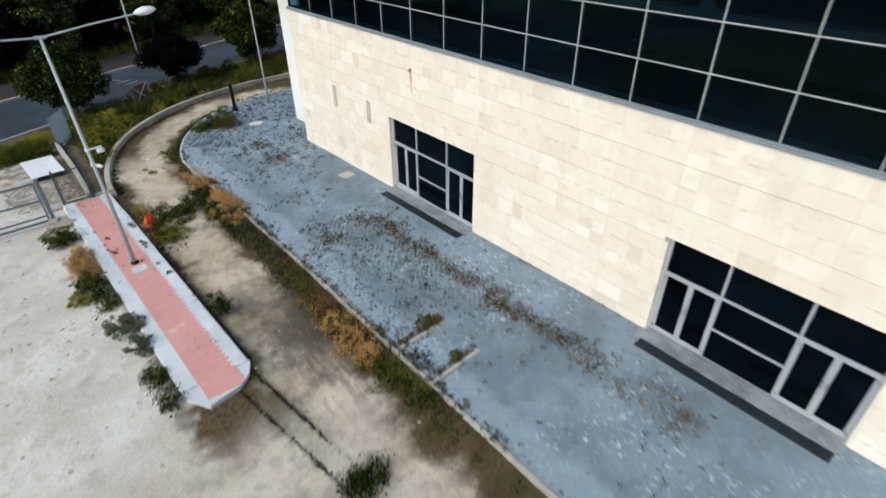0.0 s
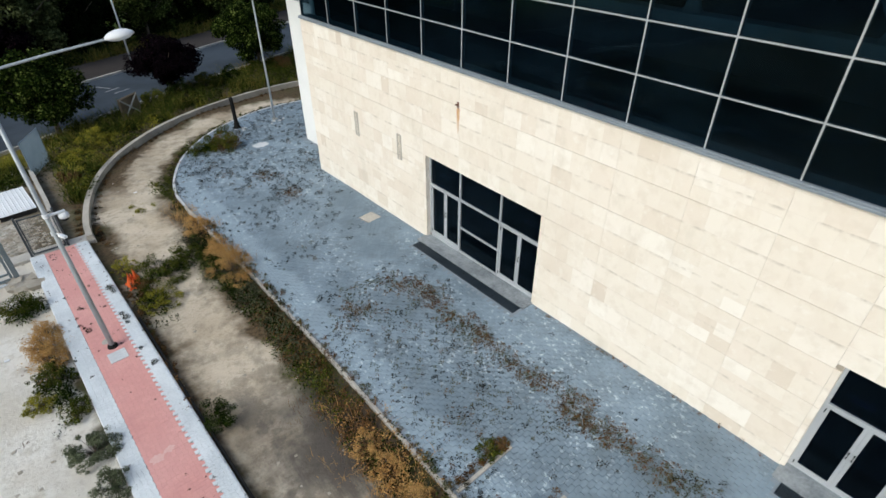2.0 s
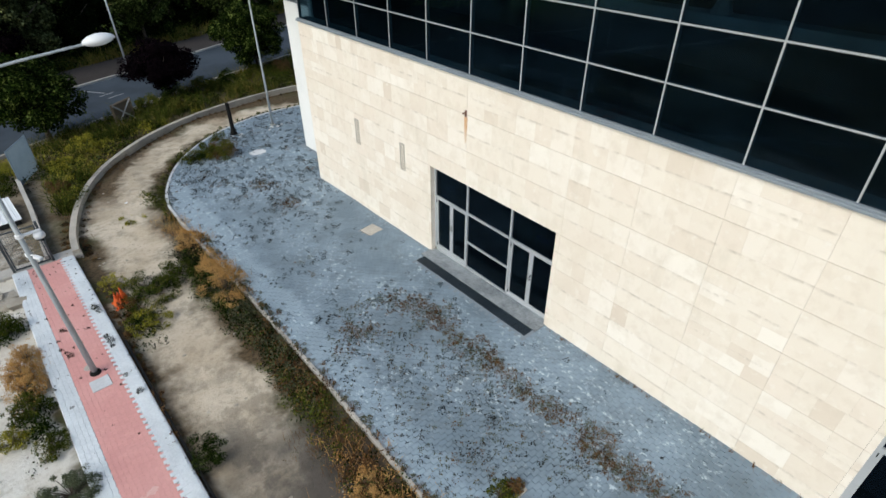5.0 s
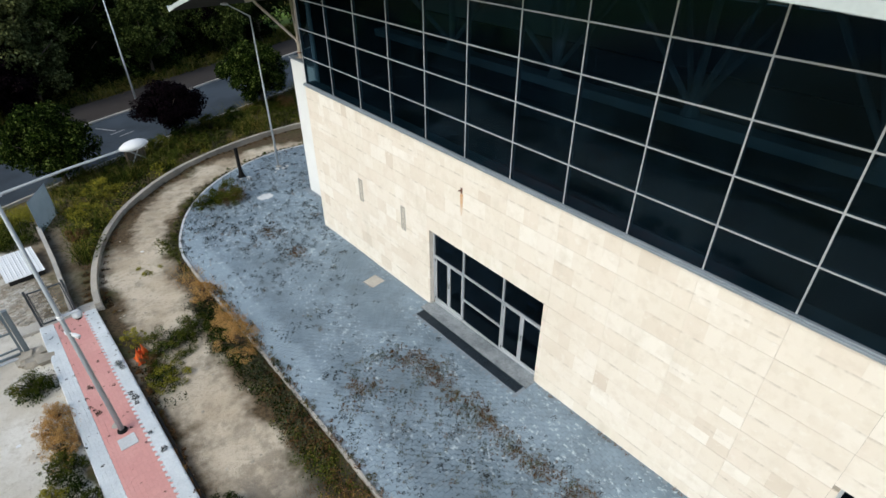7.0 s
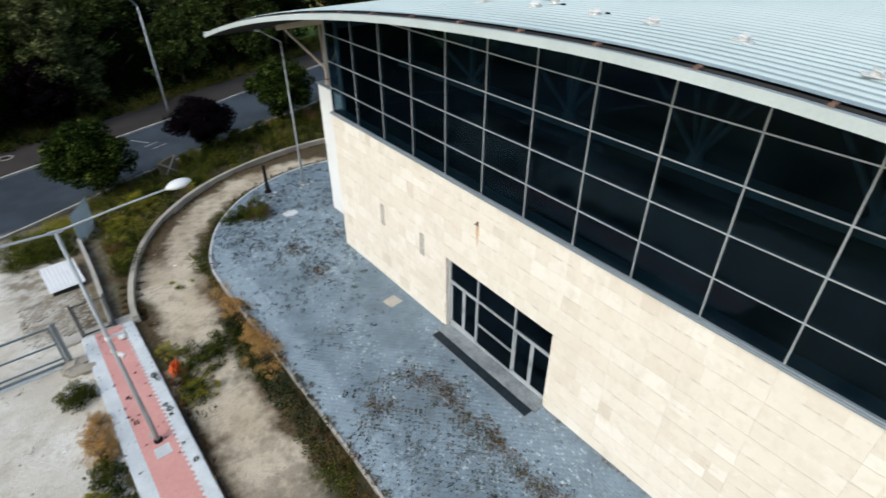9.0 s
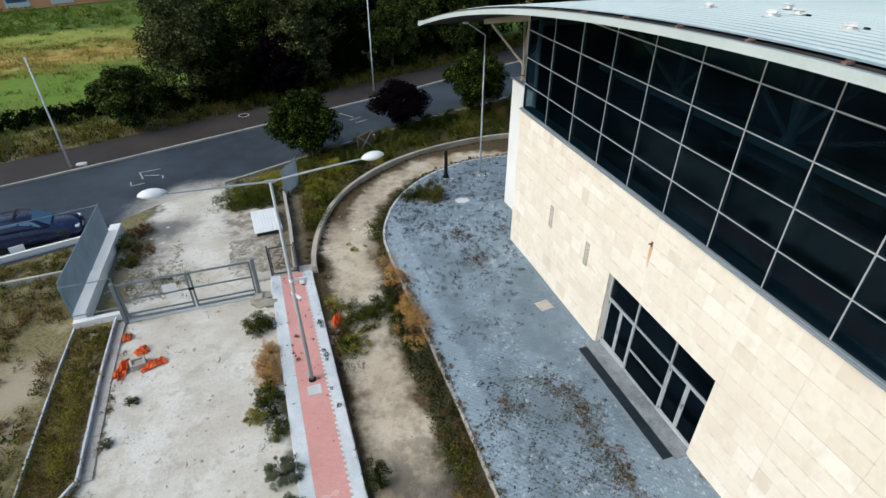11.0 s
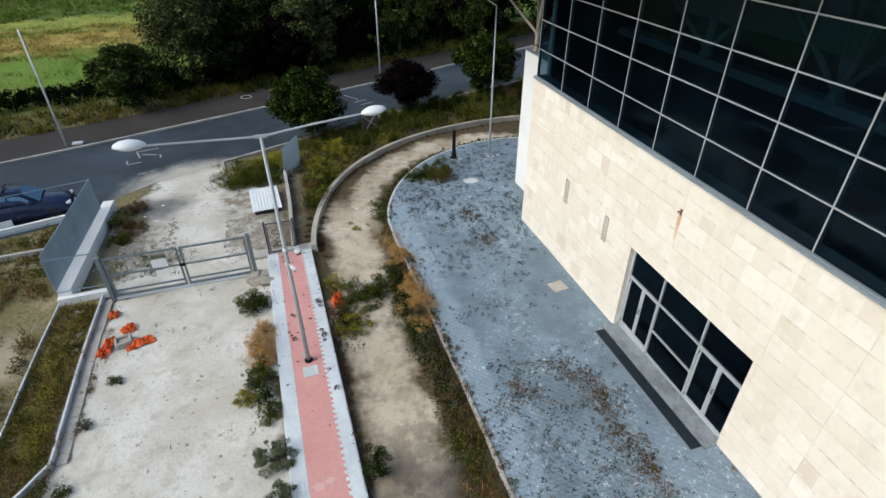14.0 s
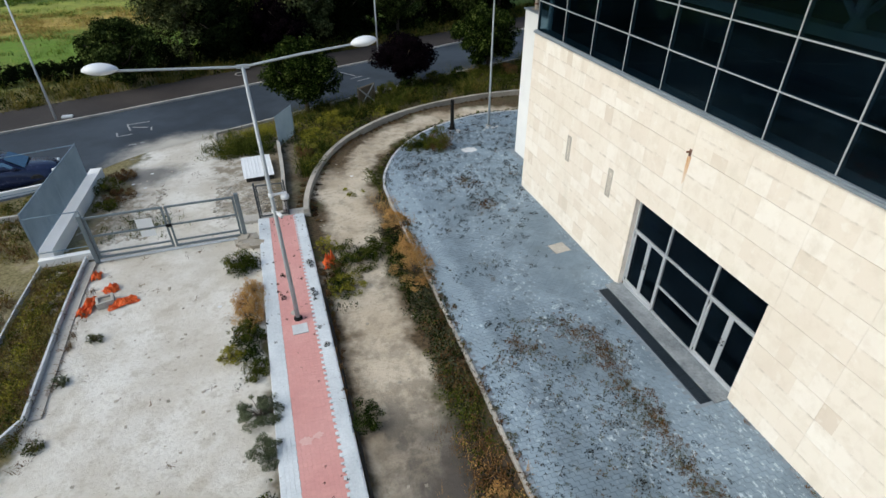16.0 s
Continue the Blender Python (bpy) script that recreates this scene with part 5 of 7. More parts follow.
xf = thing("wooden_frame", (-4.55, 13.6, gz(-4.5, 13.6) - 0.05), "weathered wooden frame with a crossed brace", "frame", turn=38)
for a, c in (((-0.7, 0, 0), (-0.7, 0, 1.35)), ((0.7, 0, 0), (0.7, 0, 1.35)), ((-0.7, 0, 1.3), (0.7, 0, 1.3)), ((-0.7, 0, 0.2), (0.7, 0, 0.2))):
    part("rail", tubes(((a, c), 0.06), sides=4), WOOD, xf)
part("brace", tubes((((-0.66, -0.05, 0.2), (0.66, -0.05, 1.3)), 0.05), sides=4), CONCRETE, xf)
part("brace", tubes((((0.66, -0.05, 0.2), (-0.66, -0.05, 1.3)), 0.05), sides=4), CONCRETE, xf)
part("board", boxes(((-0.68, 0.05, 0.25), (0.68, 0.07, 1.25))), WOOD, xf)

mh = thing("manhole_cover", (-9.95, -6.83, path_z(-6.83) + 0.002), "square pale concrete cover in the red path", "cover", turn=3)
part("lid", boxes(((-0.22, -0.21, -0.03), (0.22, 0.21, 0.014)), bevel=0.006), PALE_CONCRETE, mh)
mh = thing("inspection_cover", (-0.78, -5.12, gz(-0.78, -5.12) - 0.004), "pale concrete cover plate in the paving", "cover", turn=8)
part("lid", boxes(((-0.3, -0.28, -0.03), (0.3, 0.28, 0.016)), bevel=0.006), CONCRETE, mh)
pl = thing("cement_patch", (-0.86, 4.65, gz(-0.86, 4.65) + 0.004), "pale dried cement spilt on the paving", "patch")
bm = bmesh.new()
vs = [bm.verts.new((0.42 * (1 + 0.4 * noise.noise((math.cos(q * math.pi / 16) * 1.5, math.sin(q * math.pi / 16) * 1.5, 8))) * math.cos(q * math.pi / 16), 0.3 * (1 + 0.4 * noise.noise((math.cos(q * math.pi / 16) * 1.5, math.sin(q * math.pi / 16) * 1.5, 3))) * math.sin(q * math.pi / 16), 0.006)) for q in range(32)]
bm.faces.new(vs)
low = [bm.verts.new((v.co.x * 1.06, v.co.y * 1.06, -0.01)) for v in vs]
for q in range(32):
    bm.faces.new((vs[q], low[q], low[(q + 1) % 32], vs[(q + 1) % 32]))
part("patch", bm, PALE_CONCRETE, pl)
pl = thing("cement_patch", (-10.06, -6.05, path_z(-6.05) + 0.002), "grey cement patch round the lamp's foot", "patch")
part("patch", lathe(bmesh.new(), [(0.12, 0), (0.115, 0.01), (0.03, 0.014)], 14), CONCRETE, pl)
for k0, (fx, fy2, s0) in enumerate(((-10.08, -10.76, 0.12), (-9.8, -10.68, 0.09))):
    bm = bmesh.new()
    vs = []
    for k in range(28):
        q = k * math.pi / 14
        rr = s0 * (1.0 + 0.8 * noise.noise((math.cos(q) * 2 + k0, math.sin(q) * 2, 4)))
        vs.append(bm.verts.new((fx + 1.3 * rr * math.cos(q), fy2 + rr * math.sin(q), path_z(fy2) + 0.006)))
    bm.faces.new(vs)
    tagged(part("mortar_smear", bm, SMEAR), "small pale mortar smear on the red pavers", "stain", kind="structure")

# worn paint strokes on the road: plain bars
for x, y, ln, turn in ((-18.02, 15.18, 1.2, 12), (-18.31, 14.15, 1.85, -72), (-18.4, 13.12, 0.75, 16), (-18.82, 13.35, 0.6, -78), (-17.7, 14.3, 1.1, -17), (-17.1, 13.8, 0.6, -80), (-4.7, 21.3, 1.6, -55), (-4.2, 20.3, 1.0, 25), (-3.8, 19.6, 1.1, 25), (-17.68, 11.38, 0.4, 3), (-17.22, 11.54, 0.22, 3)):
    bm = boxes(((-ln / 2, -0.045, 0), (ln / 2, 0.045, 0.004)))
    bmesh.ops.transform(bm, matrix=pose(x, y, gz(x, y) + 0.004, 0, 0, turn), verts=bm.verts)
    tagged(part("road_marking", bm, ROADPAINT), "worn white paint stroke on the asphalt", "marking", kind="structure")
mr = thing("manhole_ring", (-12.36, 23.65, gz(-12.36, 23.65) + 0.10), "round pale rim of a manhole in the pavement", "manhole")
bm = bmesh.new()
ring = [[bm.verts.new((r * math.cos(q * math.pi / 14), r * math.sin(q * math.pi / 14), z)) for q in range(28)] for r, z in ((0.33, 0.0), (0.33, 0.02), (0.42, 0.02), (0.42, 0.0))]
for a, b in zip(ring, ring[1:]):
    for q in range(28):
        bm.faces.new((a[q], a[(q + 1) % 28], b[(q + 1) % 28], b[q]))
part("rim", bm, CONCRETE, mr)
part("lid", lathe(bmesh.new(), [(0.325, 0.0), (0.325, 0.008), (0.05, 0.010)], 24), BLACK_PAINT, mr)
bd = thing("white_board", (-22.4, 6.2, gz(-22.6, 6.35) + 0.01), "small white board leaning near the parked car", "board", turn=20)
part("sheet", boxes(((-0.3, -0.02, 0), (0.3, 0.02, 0.5))), WHITE_PAINT, bd)


# ---- the parked cars ----
def car(at, turn, label):
    """An estate car, nose towards +x."""
    e = thing("parked_car", at, label, "car", turn=turn)

    def loft(stations, material, name, parent, lab=""):
        bm = bmesh.new()
        rings = []
        for x, zl, zh, wl, wh, r in stations:
            ring = [(-wl, zl), (-wl - 0.02, zl + 0.3 * (zh - zl)), (-wl * 0.35 - wh * 0.65, zl + 0.7 * (zh - zl)), (-wh, zh - r), (-wh + r, zh), (wh - r, zh), (wh, zh - r), (wl * 0.35 + wh * 0.65, zl + 0.7 * (zh - zl)), (wl + 0.02, zl + 0.3 * (zh - zl)), (wl, zl)]
            rings.append([bm.verts.new((x, y, z)) for y, z in ring])
        k = len(rings[0])
        for a, c in zip(rings, rings[1:]):
            for i in range(k):
                bm.faces.new((a[i], a[(i + 1) % k], c[(i + 1) % k], c[i]))
        bm.faces.new(rings[0][::-1])
        bm.faces.new(rings[-1])
        return part(name, bm, material, parent, lab, True)

    body = loft([(-2.12, 0.38, 0.80, 0.66, 0.62, 0.05), (-2.05, 0.26, 0.92, 0.78, 0.74, 0.06), (-1.5, 0.22, 0.95, 0.85, 0.80, 0.06), (0.2, 0.20, 0.94, 0.86, 0.80, 0.06), (0.95, 0.22, 0.92, 0.86, 0.79, 0.08), (1.6, 0.24, 0.84, 0.84, 0.72, 0.1), (2.0, 0.28, 0.72, 0.76, 0.62, 0.1), (2.14, 0.36, 0.58, 0.64, 0.54, 0.06)], CARPAINT, "body", e)
    cabin = loft([(-2.02, 0.88, 0.95, 0.70, 0.66, 0.03), (-1.75, 0.90, 1.38, 0.72, 0.54, 0.06), (-1.2, 0.90, 1.46, 0.74, 0.55, 0.08), (-0.2, 0.90, 1.48, 0.74, 0.56, 0.08), (0.25, 0.90, 1.42, 0.74, 0.55, 0.08), (1.02, 0.88, 0.93, 0.72, 0.66, 0.02)], CARPAINT, "cabin", e)

    def quad(name, pts, mat):
        bm = bmesh.new()
        bm.faces.new([bm.verts.new(p) for p in pts])
        r = bmesh.ops.extrude_face_region(bm, geom=bm.faces[:])
        n = (Vector(pts[1]) - Vector(pts[0])).cross(Vector(pts[2]) - Vector(pts[0])).normalized()
        for g in r["geom"]:
            if isinstance(g, bmesh.types.BMVert):
                g.co += n * 0.012
        part(name, bm, mat, cabin)

    for s in (-1, 1):
        def side(pts):
            q = [(x, s * y, z) for x, y, z in pts]
            return q if s < 0 else q[::-1]
        quad("window", side([(-1.65, 0.71, 0.98), (-1.0, 0.735, 0.98), (-1.0, 0.60, 1.36), (-1.58, 0.60, 1.32)]), CARGLASS)
        quad("window", side([(-0.94, 0.735, 0.98), (-0.25, 0.735, 0.98), (-0.25, 0.605, 1.37), (-0.94, 0.60, 1.36)]), CARGLASS)
        quad("window", side([(-0.18, 0.735, 0.98), (0.72, 0.735, 0.98), (0.28, 0.62, 1.33), (-0.18, 0.605, 1.37)]), CARGLASS)
        part("mirror", boxes(((0.55, s * 0.80 - 0.08, 0.96), (0.70, s * 0.80 + 0.14 * s, 1.08)) if s > 0 else ((0.55, -0.94, 0.96), (0.70, -0.74, 1.08)), bevel=0.02), CARPAINT, body)
        part("headlight", boxes(((1.90, min(s * 0.42, s * 0.70), 0.58), (2.10, max(s * 0.42, s * 0.70), 0.70)), bevel=0.03), LENS, body, "clear headlight")
        part("tail_light", boxes(((-2.12, min(s * 0.55, s * 0.74), 0.66), (-2.02, max(s * 0.55, s * 0.74), 0.88)), bevel=0.02), REDLENS, body, "red tail light")
        part("roof_rail", tubes((((-1.6, s * 0.5, 1.44), (-1.4, s * 0.5, 1.51), (0.0, s * 0.5, 1.53), (0.2, s * 0.5, 1.46)), 0.016), sides=6), BLACK_PAINT, cabin)
        for x in (-1.3, 1.3):
            bm = lathe(bmesh.new(), [(0.22, -0.1), (0.30, -0.1), (0.315, -0.06), (0.315, 0.06), (0.30, 0.1), (0.22, 0.1)], 22)
            bmesh.ops.transform(bm, matrix=pose(x, s * 0.76, 0.315, 90, 0, 0), verts=bm.verts)
            wheel = part("wheel", bm, TYRE, e, "black tyre", True)
            bm = lathe(bmesh.new(), [(0.21, -0.06), (0.21, 0.07), (0.05, 0.085)], 16)
            bmesh.ops.transform(bm, matrix=pose(x, s * 0.77, 0.315, -90 * s + 180 * (s > 0) + 90 - 90, 0, 0) if s < 0 else pose(x, s * 0.77, 0.315, -90, 0, 0), verts=bm.verts)
            part("rim", bm, RIM, wheel, "alloy rim")
    quad("windscreen", [(0.97, -0.66, 0.96), (0.97, 0.66, 0.96), (0.33, 0.52, 1.40), (0.33, -0.52, 1.40)], CARGLASS)
    quad("rear_window", [(-1.97, 0.62, 0.99), (-1.97, -0.62, 0.99), (-1.79, -0.52, 1.33), (-1.79, 0.52, 1.33)], CARGLASS)
    part("number_plate", boxes(((2.10, -0.24, 0.40), (2.155, 0.24, 0.50))), WHITE_PAINT, body, "blank white plate")
    for x in (-1.25, -0.35):
        part("roof_bar", boxes(((x - 0.03, -0.62, 1.52), (x + 0.03, 0.62, 1.55))), BLACK_PAINT, cabin)
    part("grille", boxes(((2.02, -0.30, 0.56), (2.12, 0.30, 0.64)), bevel=0.01), BLACK_PAINT, body)
    part("bumper", boxes(((2.0, -0.62, 0.26), (2.17, 0.62, 0.38)), bevel=0.04), CARPAINT, body)
    return e


car((-22.1, 7.55, gz(-22, 7.5)), 9, "dark blue estate car parked by the roadside wall")


# ---- trees ----
def leaves(n, spots, size, rng, flat=0.45):
    """n folded leaves in clumps round the given (centre, radius) spots."""
    w = np.array([r ** 2 for _, r in spots])
    pick = rng.choice(len(spots), n, p=w / w.sum())
    cen = np.array([c for c, _ in spots])[pick]
    rad = np.array([r for _, r in spots])[pick]
    d = rng.normal(size=(n, 3))
    d /= np.linalg.norm(d, axis=1)[:, None]
    p = cen + d * (rad * (0.55 + 0.5 * rng.random(n)))[:, None] * np.array([1, 1, 0.85])
    c = d * 0.75 + np.array([0, 0, 0.55]) + rng.normal(size=(n, 3)) * flat
    c /= np.linalg.norm(c, axis=1)[:, None]
    a = np.cross(c, rng.normal(size=(n, 3)))
    a /= np.linalg.norm(a, axis=1)[:, None]
    b = np.cross(c, a)
    s = (size * (0.6 + 0.8 * rng.random(n)))[:, None]
    v = np.stack([p, p + a * s * 0.5 + b * s * 0.33 + c * s * 0.1, p + a * s, p + a * s * 0.5 - b * s * 0.33 + c * s * 0.1], 1).reshape(-1, 3)
    f = [(4 * i, 4 * i + 1, 4 * i + 2, 4 * i + 3) for i in range(n)]
    return v, f


def tree(at, height, width, label, foliage, seed, n=4500, size=0.16, stem=0.25, clumps=60, lift=0.28, group=""):
    rng = np.random.default_rng(seed)
    e = thing("tree", (at[0], at[1], gz(*at) - 0.1), label, "tree", group)
    bm = bmesh.new()
    lean = rng.normal(size=2) * 0.04 * height
    trunk = [(lean[0] * t * t, lean[1] * t * t, t * height * 0.72) for t in (0, 0.2, 0.45, 0.7, 1)]
    r0 = stem * 0.5
    tube(bm, trunk, [r0 * 1.25, r0, r0 * 0.75, r0 * 0.5, r0 * 0.2], 8)
    limbs = []
    for i in range(9):
        t = 0.3 + 0.6 * i / 9
        ang = i * 2.4 + rng.random()
        z = t * height * 0.72
        ln = width * 0.5 * (0.95 - 0.5 * t) * (0.8 + 0.4 * rng.random())
        q = (math.cos(ang) * ln, math.sin(ang) * ln, z + ln * 0.6)
        mid = (q[0] * 0.5, q[1] * 0.5, z + ln * 0.22)
        base = (lean[0] * t * t, lean[1] * t * t, z)
        tube(bm, [base, mid, q], [r0 * 0.42, r0 * 0.28, r0 * 0.08], 6)
        limbs.append(q)
    part("trunk", bm, BARK, e, smooth=True)
    lo, mid_z = height * lift, height * (0.5 + lift / 2)
    spots = []
    while len(spots) < clumps:
        d = rng.normal(size=3)
        d /= np.linalg.norm(d)
        k = rng.random() ** 0.45
        taper = 1.0 - 0.25 * max(0.0, d[2]) - 0.15 * max(0.0, -d[2])
        c = np.array([d[0] * width * 0.42 * k * taper, d[1] * width * 0.42 * k * taper, mid_z + d[2] * (height - lo) * 0.42 * k])
        c[:2] *= 1 + 0.22 * noise.noise((d[0] * 2 + seed, d[1] * 2, d[2] * 2))
        spots.append((c, width * (0.06 + 0.07 * rng.random())))
    v, f = leaves(n, spots, size, rng)
    mesh_ob("crown", v, f, foliage, e)
    return e


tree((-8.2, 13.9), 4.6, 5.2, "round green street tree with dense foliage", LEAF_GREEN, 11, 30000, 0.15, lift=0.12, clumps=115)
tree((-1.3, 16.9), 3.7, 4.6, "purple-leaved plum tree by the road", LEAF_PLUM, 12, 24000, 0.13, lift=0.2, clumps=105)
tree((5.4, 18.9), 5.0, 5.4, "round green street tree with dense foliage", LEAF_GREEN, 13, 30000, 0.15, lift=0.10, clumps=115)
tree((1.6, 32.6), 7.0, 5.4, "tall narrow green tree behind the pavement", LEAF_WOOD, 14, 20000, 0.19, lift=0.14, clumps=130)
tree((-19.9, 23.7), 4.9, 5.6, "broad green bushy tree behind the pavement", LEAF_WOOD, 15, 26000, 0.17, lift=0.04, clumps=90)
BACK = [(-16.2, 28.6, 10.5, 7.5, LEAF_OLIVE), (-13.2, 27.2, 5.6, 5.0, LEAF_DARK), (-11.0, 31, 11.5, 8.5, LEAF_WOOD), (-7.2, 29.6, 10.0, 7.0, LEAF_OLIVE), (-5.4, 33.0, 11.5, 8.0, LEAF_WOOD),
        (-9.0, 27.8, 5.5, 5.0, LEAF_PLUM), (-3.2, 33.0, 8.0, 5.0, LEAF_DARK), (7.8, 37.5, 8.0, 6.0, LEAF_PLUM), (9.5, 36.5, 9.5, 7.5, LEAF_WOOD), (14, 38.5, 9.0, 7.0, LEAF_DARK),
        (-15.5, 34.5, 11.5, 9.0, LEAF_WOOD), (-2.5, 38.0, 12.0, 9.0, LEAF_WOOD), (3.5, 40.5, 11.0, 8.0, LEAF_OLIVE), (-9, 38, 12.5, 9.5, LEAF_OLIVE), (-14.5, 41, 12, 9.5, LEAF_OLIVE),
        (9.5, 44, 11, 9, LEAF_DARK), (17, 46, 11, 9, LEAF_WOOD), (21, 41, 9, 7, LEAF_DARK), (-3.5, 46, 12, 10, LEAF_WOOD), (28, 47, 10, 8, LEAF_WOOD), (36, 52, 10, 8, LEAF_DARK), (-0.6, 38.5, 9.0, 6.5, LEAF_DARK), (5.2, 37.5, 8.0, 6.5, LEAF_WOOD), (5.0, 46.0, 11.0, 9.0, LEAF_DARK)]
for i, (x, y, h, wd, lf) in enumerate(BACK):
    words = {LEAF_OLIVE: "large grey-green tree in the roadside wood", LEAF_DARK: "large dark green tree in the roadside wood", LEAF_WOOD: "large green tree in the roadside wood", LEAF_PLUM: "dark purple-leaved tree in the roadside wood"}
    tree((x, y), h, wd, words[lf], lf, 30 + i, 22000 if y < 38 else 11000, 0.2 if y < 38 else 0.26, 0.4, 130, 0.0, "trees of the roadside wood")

# a far orange house at the field's end
hs = thing("house", (-46, 84.4, gz(-46, 84)), "far orange rendered house beyond the field", "house", turn=25)
part("wall", boxes(((-16, 0, -0.5), (16, 9, 6.2))), TERRACOTTA, hs)
part("roof", boxes(((-16.6, -0.6, 6.2), (16.6, 9.6, 6.6)), bevel=0.1), RUST, hs)
for x in (-12, -6.5, 0.5, 6.5, 12):
    wdw = part("window", boxes(((x - 1.6, -0.08, 0.3), (x + 1.6, 0.02, 3.4))), WHITE_PAINT, hs, "white window surround")
    part("pane", boxes(((x - 1.3, -0.10, 1.0), (x + 1.3, -0.05, 2.9))), GLASS, wdw)
    wdw = part("window", boxes(((x - 1.1, -0.08, 4.0), (x + 1.1, 0.02, 5.6))), WHITE_PAINT, hs, "white window surround")
    part("pane", boxes(((x - 0.9, -0.10, 4.2), (x + 0.9, -0.05, 5.4))), GLASS, wdw)


# ---- weeds, grass and rubble ----
def blades(n, place, height, width, rng, droop=0.5, spread=0.35):
    """n curved grass blades; place(rng) gives x, y, z."""
    base = np.array([place(rng) for _ in range(n)])
    ang = rng.random(n) * 2 * math.pi
    out = np.stack([np.cos(ang), np.sin(ang), np.zeros(n)], 1)
    sd = np.stack([-np.sin(ang), np.cos(ang), np.zeros(n)], 1)
    h = height * (0.25 + 0.95 * rng.random(n) ** 1.4)[:, None]
    wv = width * (0.5 + 0.8 * rng.random(n))[:, None]
    sp = spread * (0.2 + 1.2 * rng.random(n))[:, None]
    up = np.array([0, 0, 1.0])
    m = base + out * h * sp * 0.45 + up * h * 0.55
    t = base + out * h * sp * (1 + droop) + up * h * (1.0 - 0.45 * droop * rng.random(n))[:, None]
    v = np.stack([base - sd * wv, base + sd * wv, m + sd * wv * 0.8, m - sd * wv * 0.8, t], 1).reshape(-1, 3)
    f = []
    for i in range(n):
        k = 5 * i
        f += [(k, k + 1, k + 2, k + 3), (k + 3, k + 2, k + 4)]
    return v, f


def on_surface(x, y):
    return gz(x, y) - 0.01 if paved(x, y) else earth(x, y) - 0.02


def tufts(spot, count, per, radius):
    """A place() that sets clusters of blades: count spots, about per blades each, close together."""
    state = [None, 0, 1.0]

    def place(r):
        if state[1] <= 0:
            state[0], state[1] = spot(r), max(3, int(per * (0.3 + 1.5 * r.random() ** 2)))
        state[1] -= 1
        x, y = state[0][0] + r.normal() * radius, state[0][1] + r.normal() * radius
        return x, y, on_surface(x, y)

    return place


def oval(centre, sx, sy, turn=0.0):
    ca, sa = math.cos(radians(turn)), math.sin(radians(turn))

    def spot(r):
        u, q = r.normal() * sx * 0.55, r.normal() * sy * 0.55
        return centre[0] + u * ca - q * sa, centre[1] + u * sa + q * ca
    return spot


def grass(name, label, spot, n, height, width, material, seed, per=26, radius=0.10, spread=0.75, droop=0.7, category="weeds"):
    v, f = blades(n, tufts(spot, n // per, per, radius), height, width, np.random.default_rng(seed), droop, spread)
    return tagged(mesh_ob(name, v, f, material), label, category, kind="stuff")


def leafage(name, label, spot, n, height, size, material, seed, radius=0.16, category="weeds", per=34):
    """Low leafy growth: clusters of small leaves, higher in their middle."""
    rng = np.random.default_rng(seed)
    spots = []
    for _ in range(max(6, n // per)):
        x, y = spot(rng)
        h = height * (0.25 + 0.75 * rng.random())
        spots.append((np.array((x, y, on_surface(x, y) + h * 0.5)), min(radius, h * 0.6) * (0.7 + 0.6 * rng.random())))
    v, f = leaves(n, spots, size, rng, 0.8)
    return tagged(mesh_ob(name, v, f, material), label, category, kind="stuff")


def shrub(at, width, height, foliage, seed, label, n=900, size=0.055, dz=0.0):
    rng = np.random.default_rng(seed)
    e = thing("shrub", (at[0], at[1], on_surface(*at)), label, "shrub")
    bm = bmesh.new()
    spots = []
    for i in range(38):
        a, r = rng.random() * 6.28, width * 0.46 * math.sqrt(rng.random())
        z = height * (0.2 + 0.75 * rng.random()) * (1 - 0.55 * (r / (width * 0.5)) ** 2)
        q = (math.cos(a) * r, math.sin(a) * r, z)
        tube(bm, [(0, 0, 0), (q[0] * 0.4, q[1] * 0.4, z * 0.6), q], [0.014, 0.009, 0.003], 3)
        spots.append((np.array(q), 0.115 * (width + height) * 0.5 * (0.5 + 0.9 * rng.random())))
    part("twig_frame", bm, BARK, e)
    v, f = leaves(n, spots, size, rng, 0.8)
    mesh_ob("foliage", v, f, foliage, e)
    return e


# beside the red path, in the lane and on the paving
PATHSIDE = (
        (-11.6, -2.95, 1.2, 0.75, WEED_GREEN, "low green shrub beside the red path", 1500),
        (-11.45, -6.6, 1.1, 0.6, WEED_GREEN, "low green shrub beside the red path", 1500),
        (-11.85, -7.3, 0.8, 0.4, WEED_YELLOW, "yellow flowering weed beside the red path", 700),
        (-11.2, -8.1, 0.8, 0.5, WEED_GREEN, "low green shrub beside the red path", 900),
        (-11.1, -9.6, 1.2, 0.6, WEED_GREY, "thin grey-green shrub over the white kerb", 1300),
        (-10.95, -10.8, 0.9, 0.55, WEED_GREY, "thin grey-green shrub over the white kerb", 700),
        (-11.0, -12.2, 0.7, 0.5, WEED_GREEN, "low green shrub beside the red path", 600),
        (-10.95, -13.4, 0.6, 0.4, WEED_GREEN, "low green shrub beside the red path", 420))
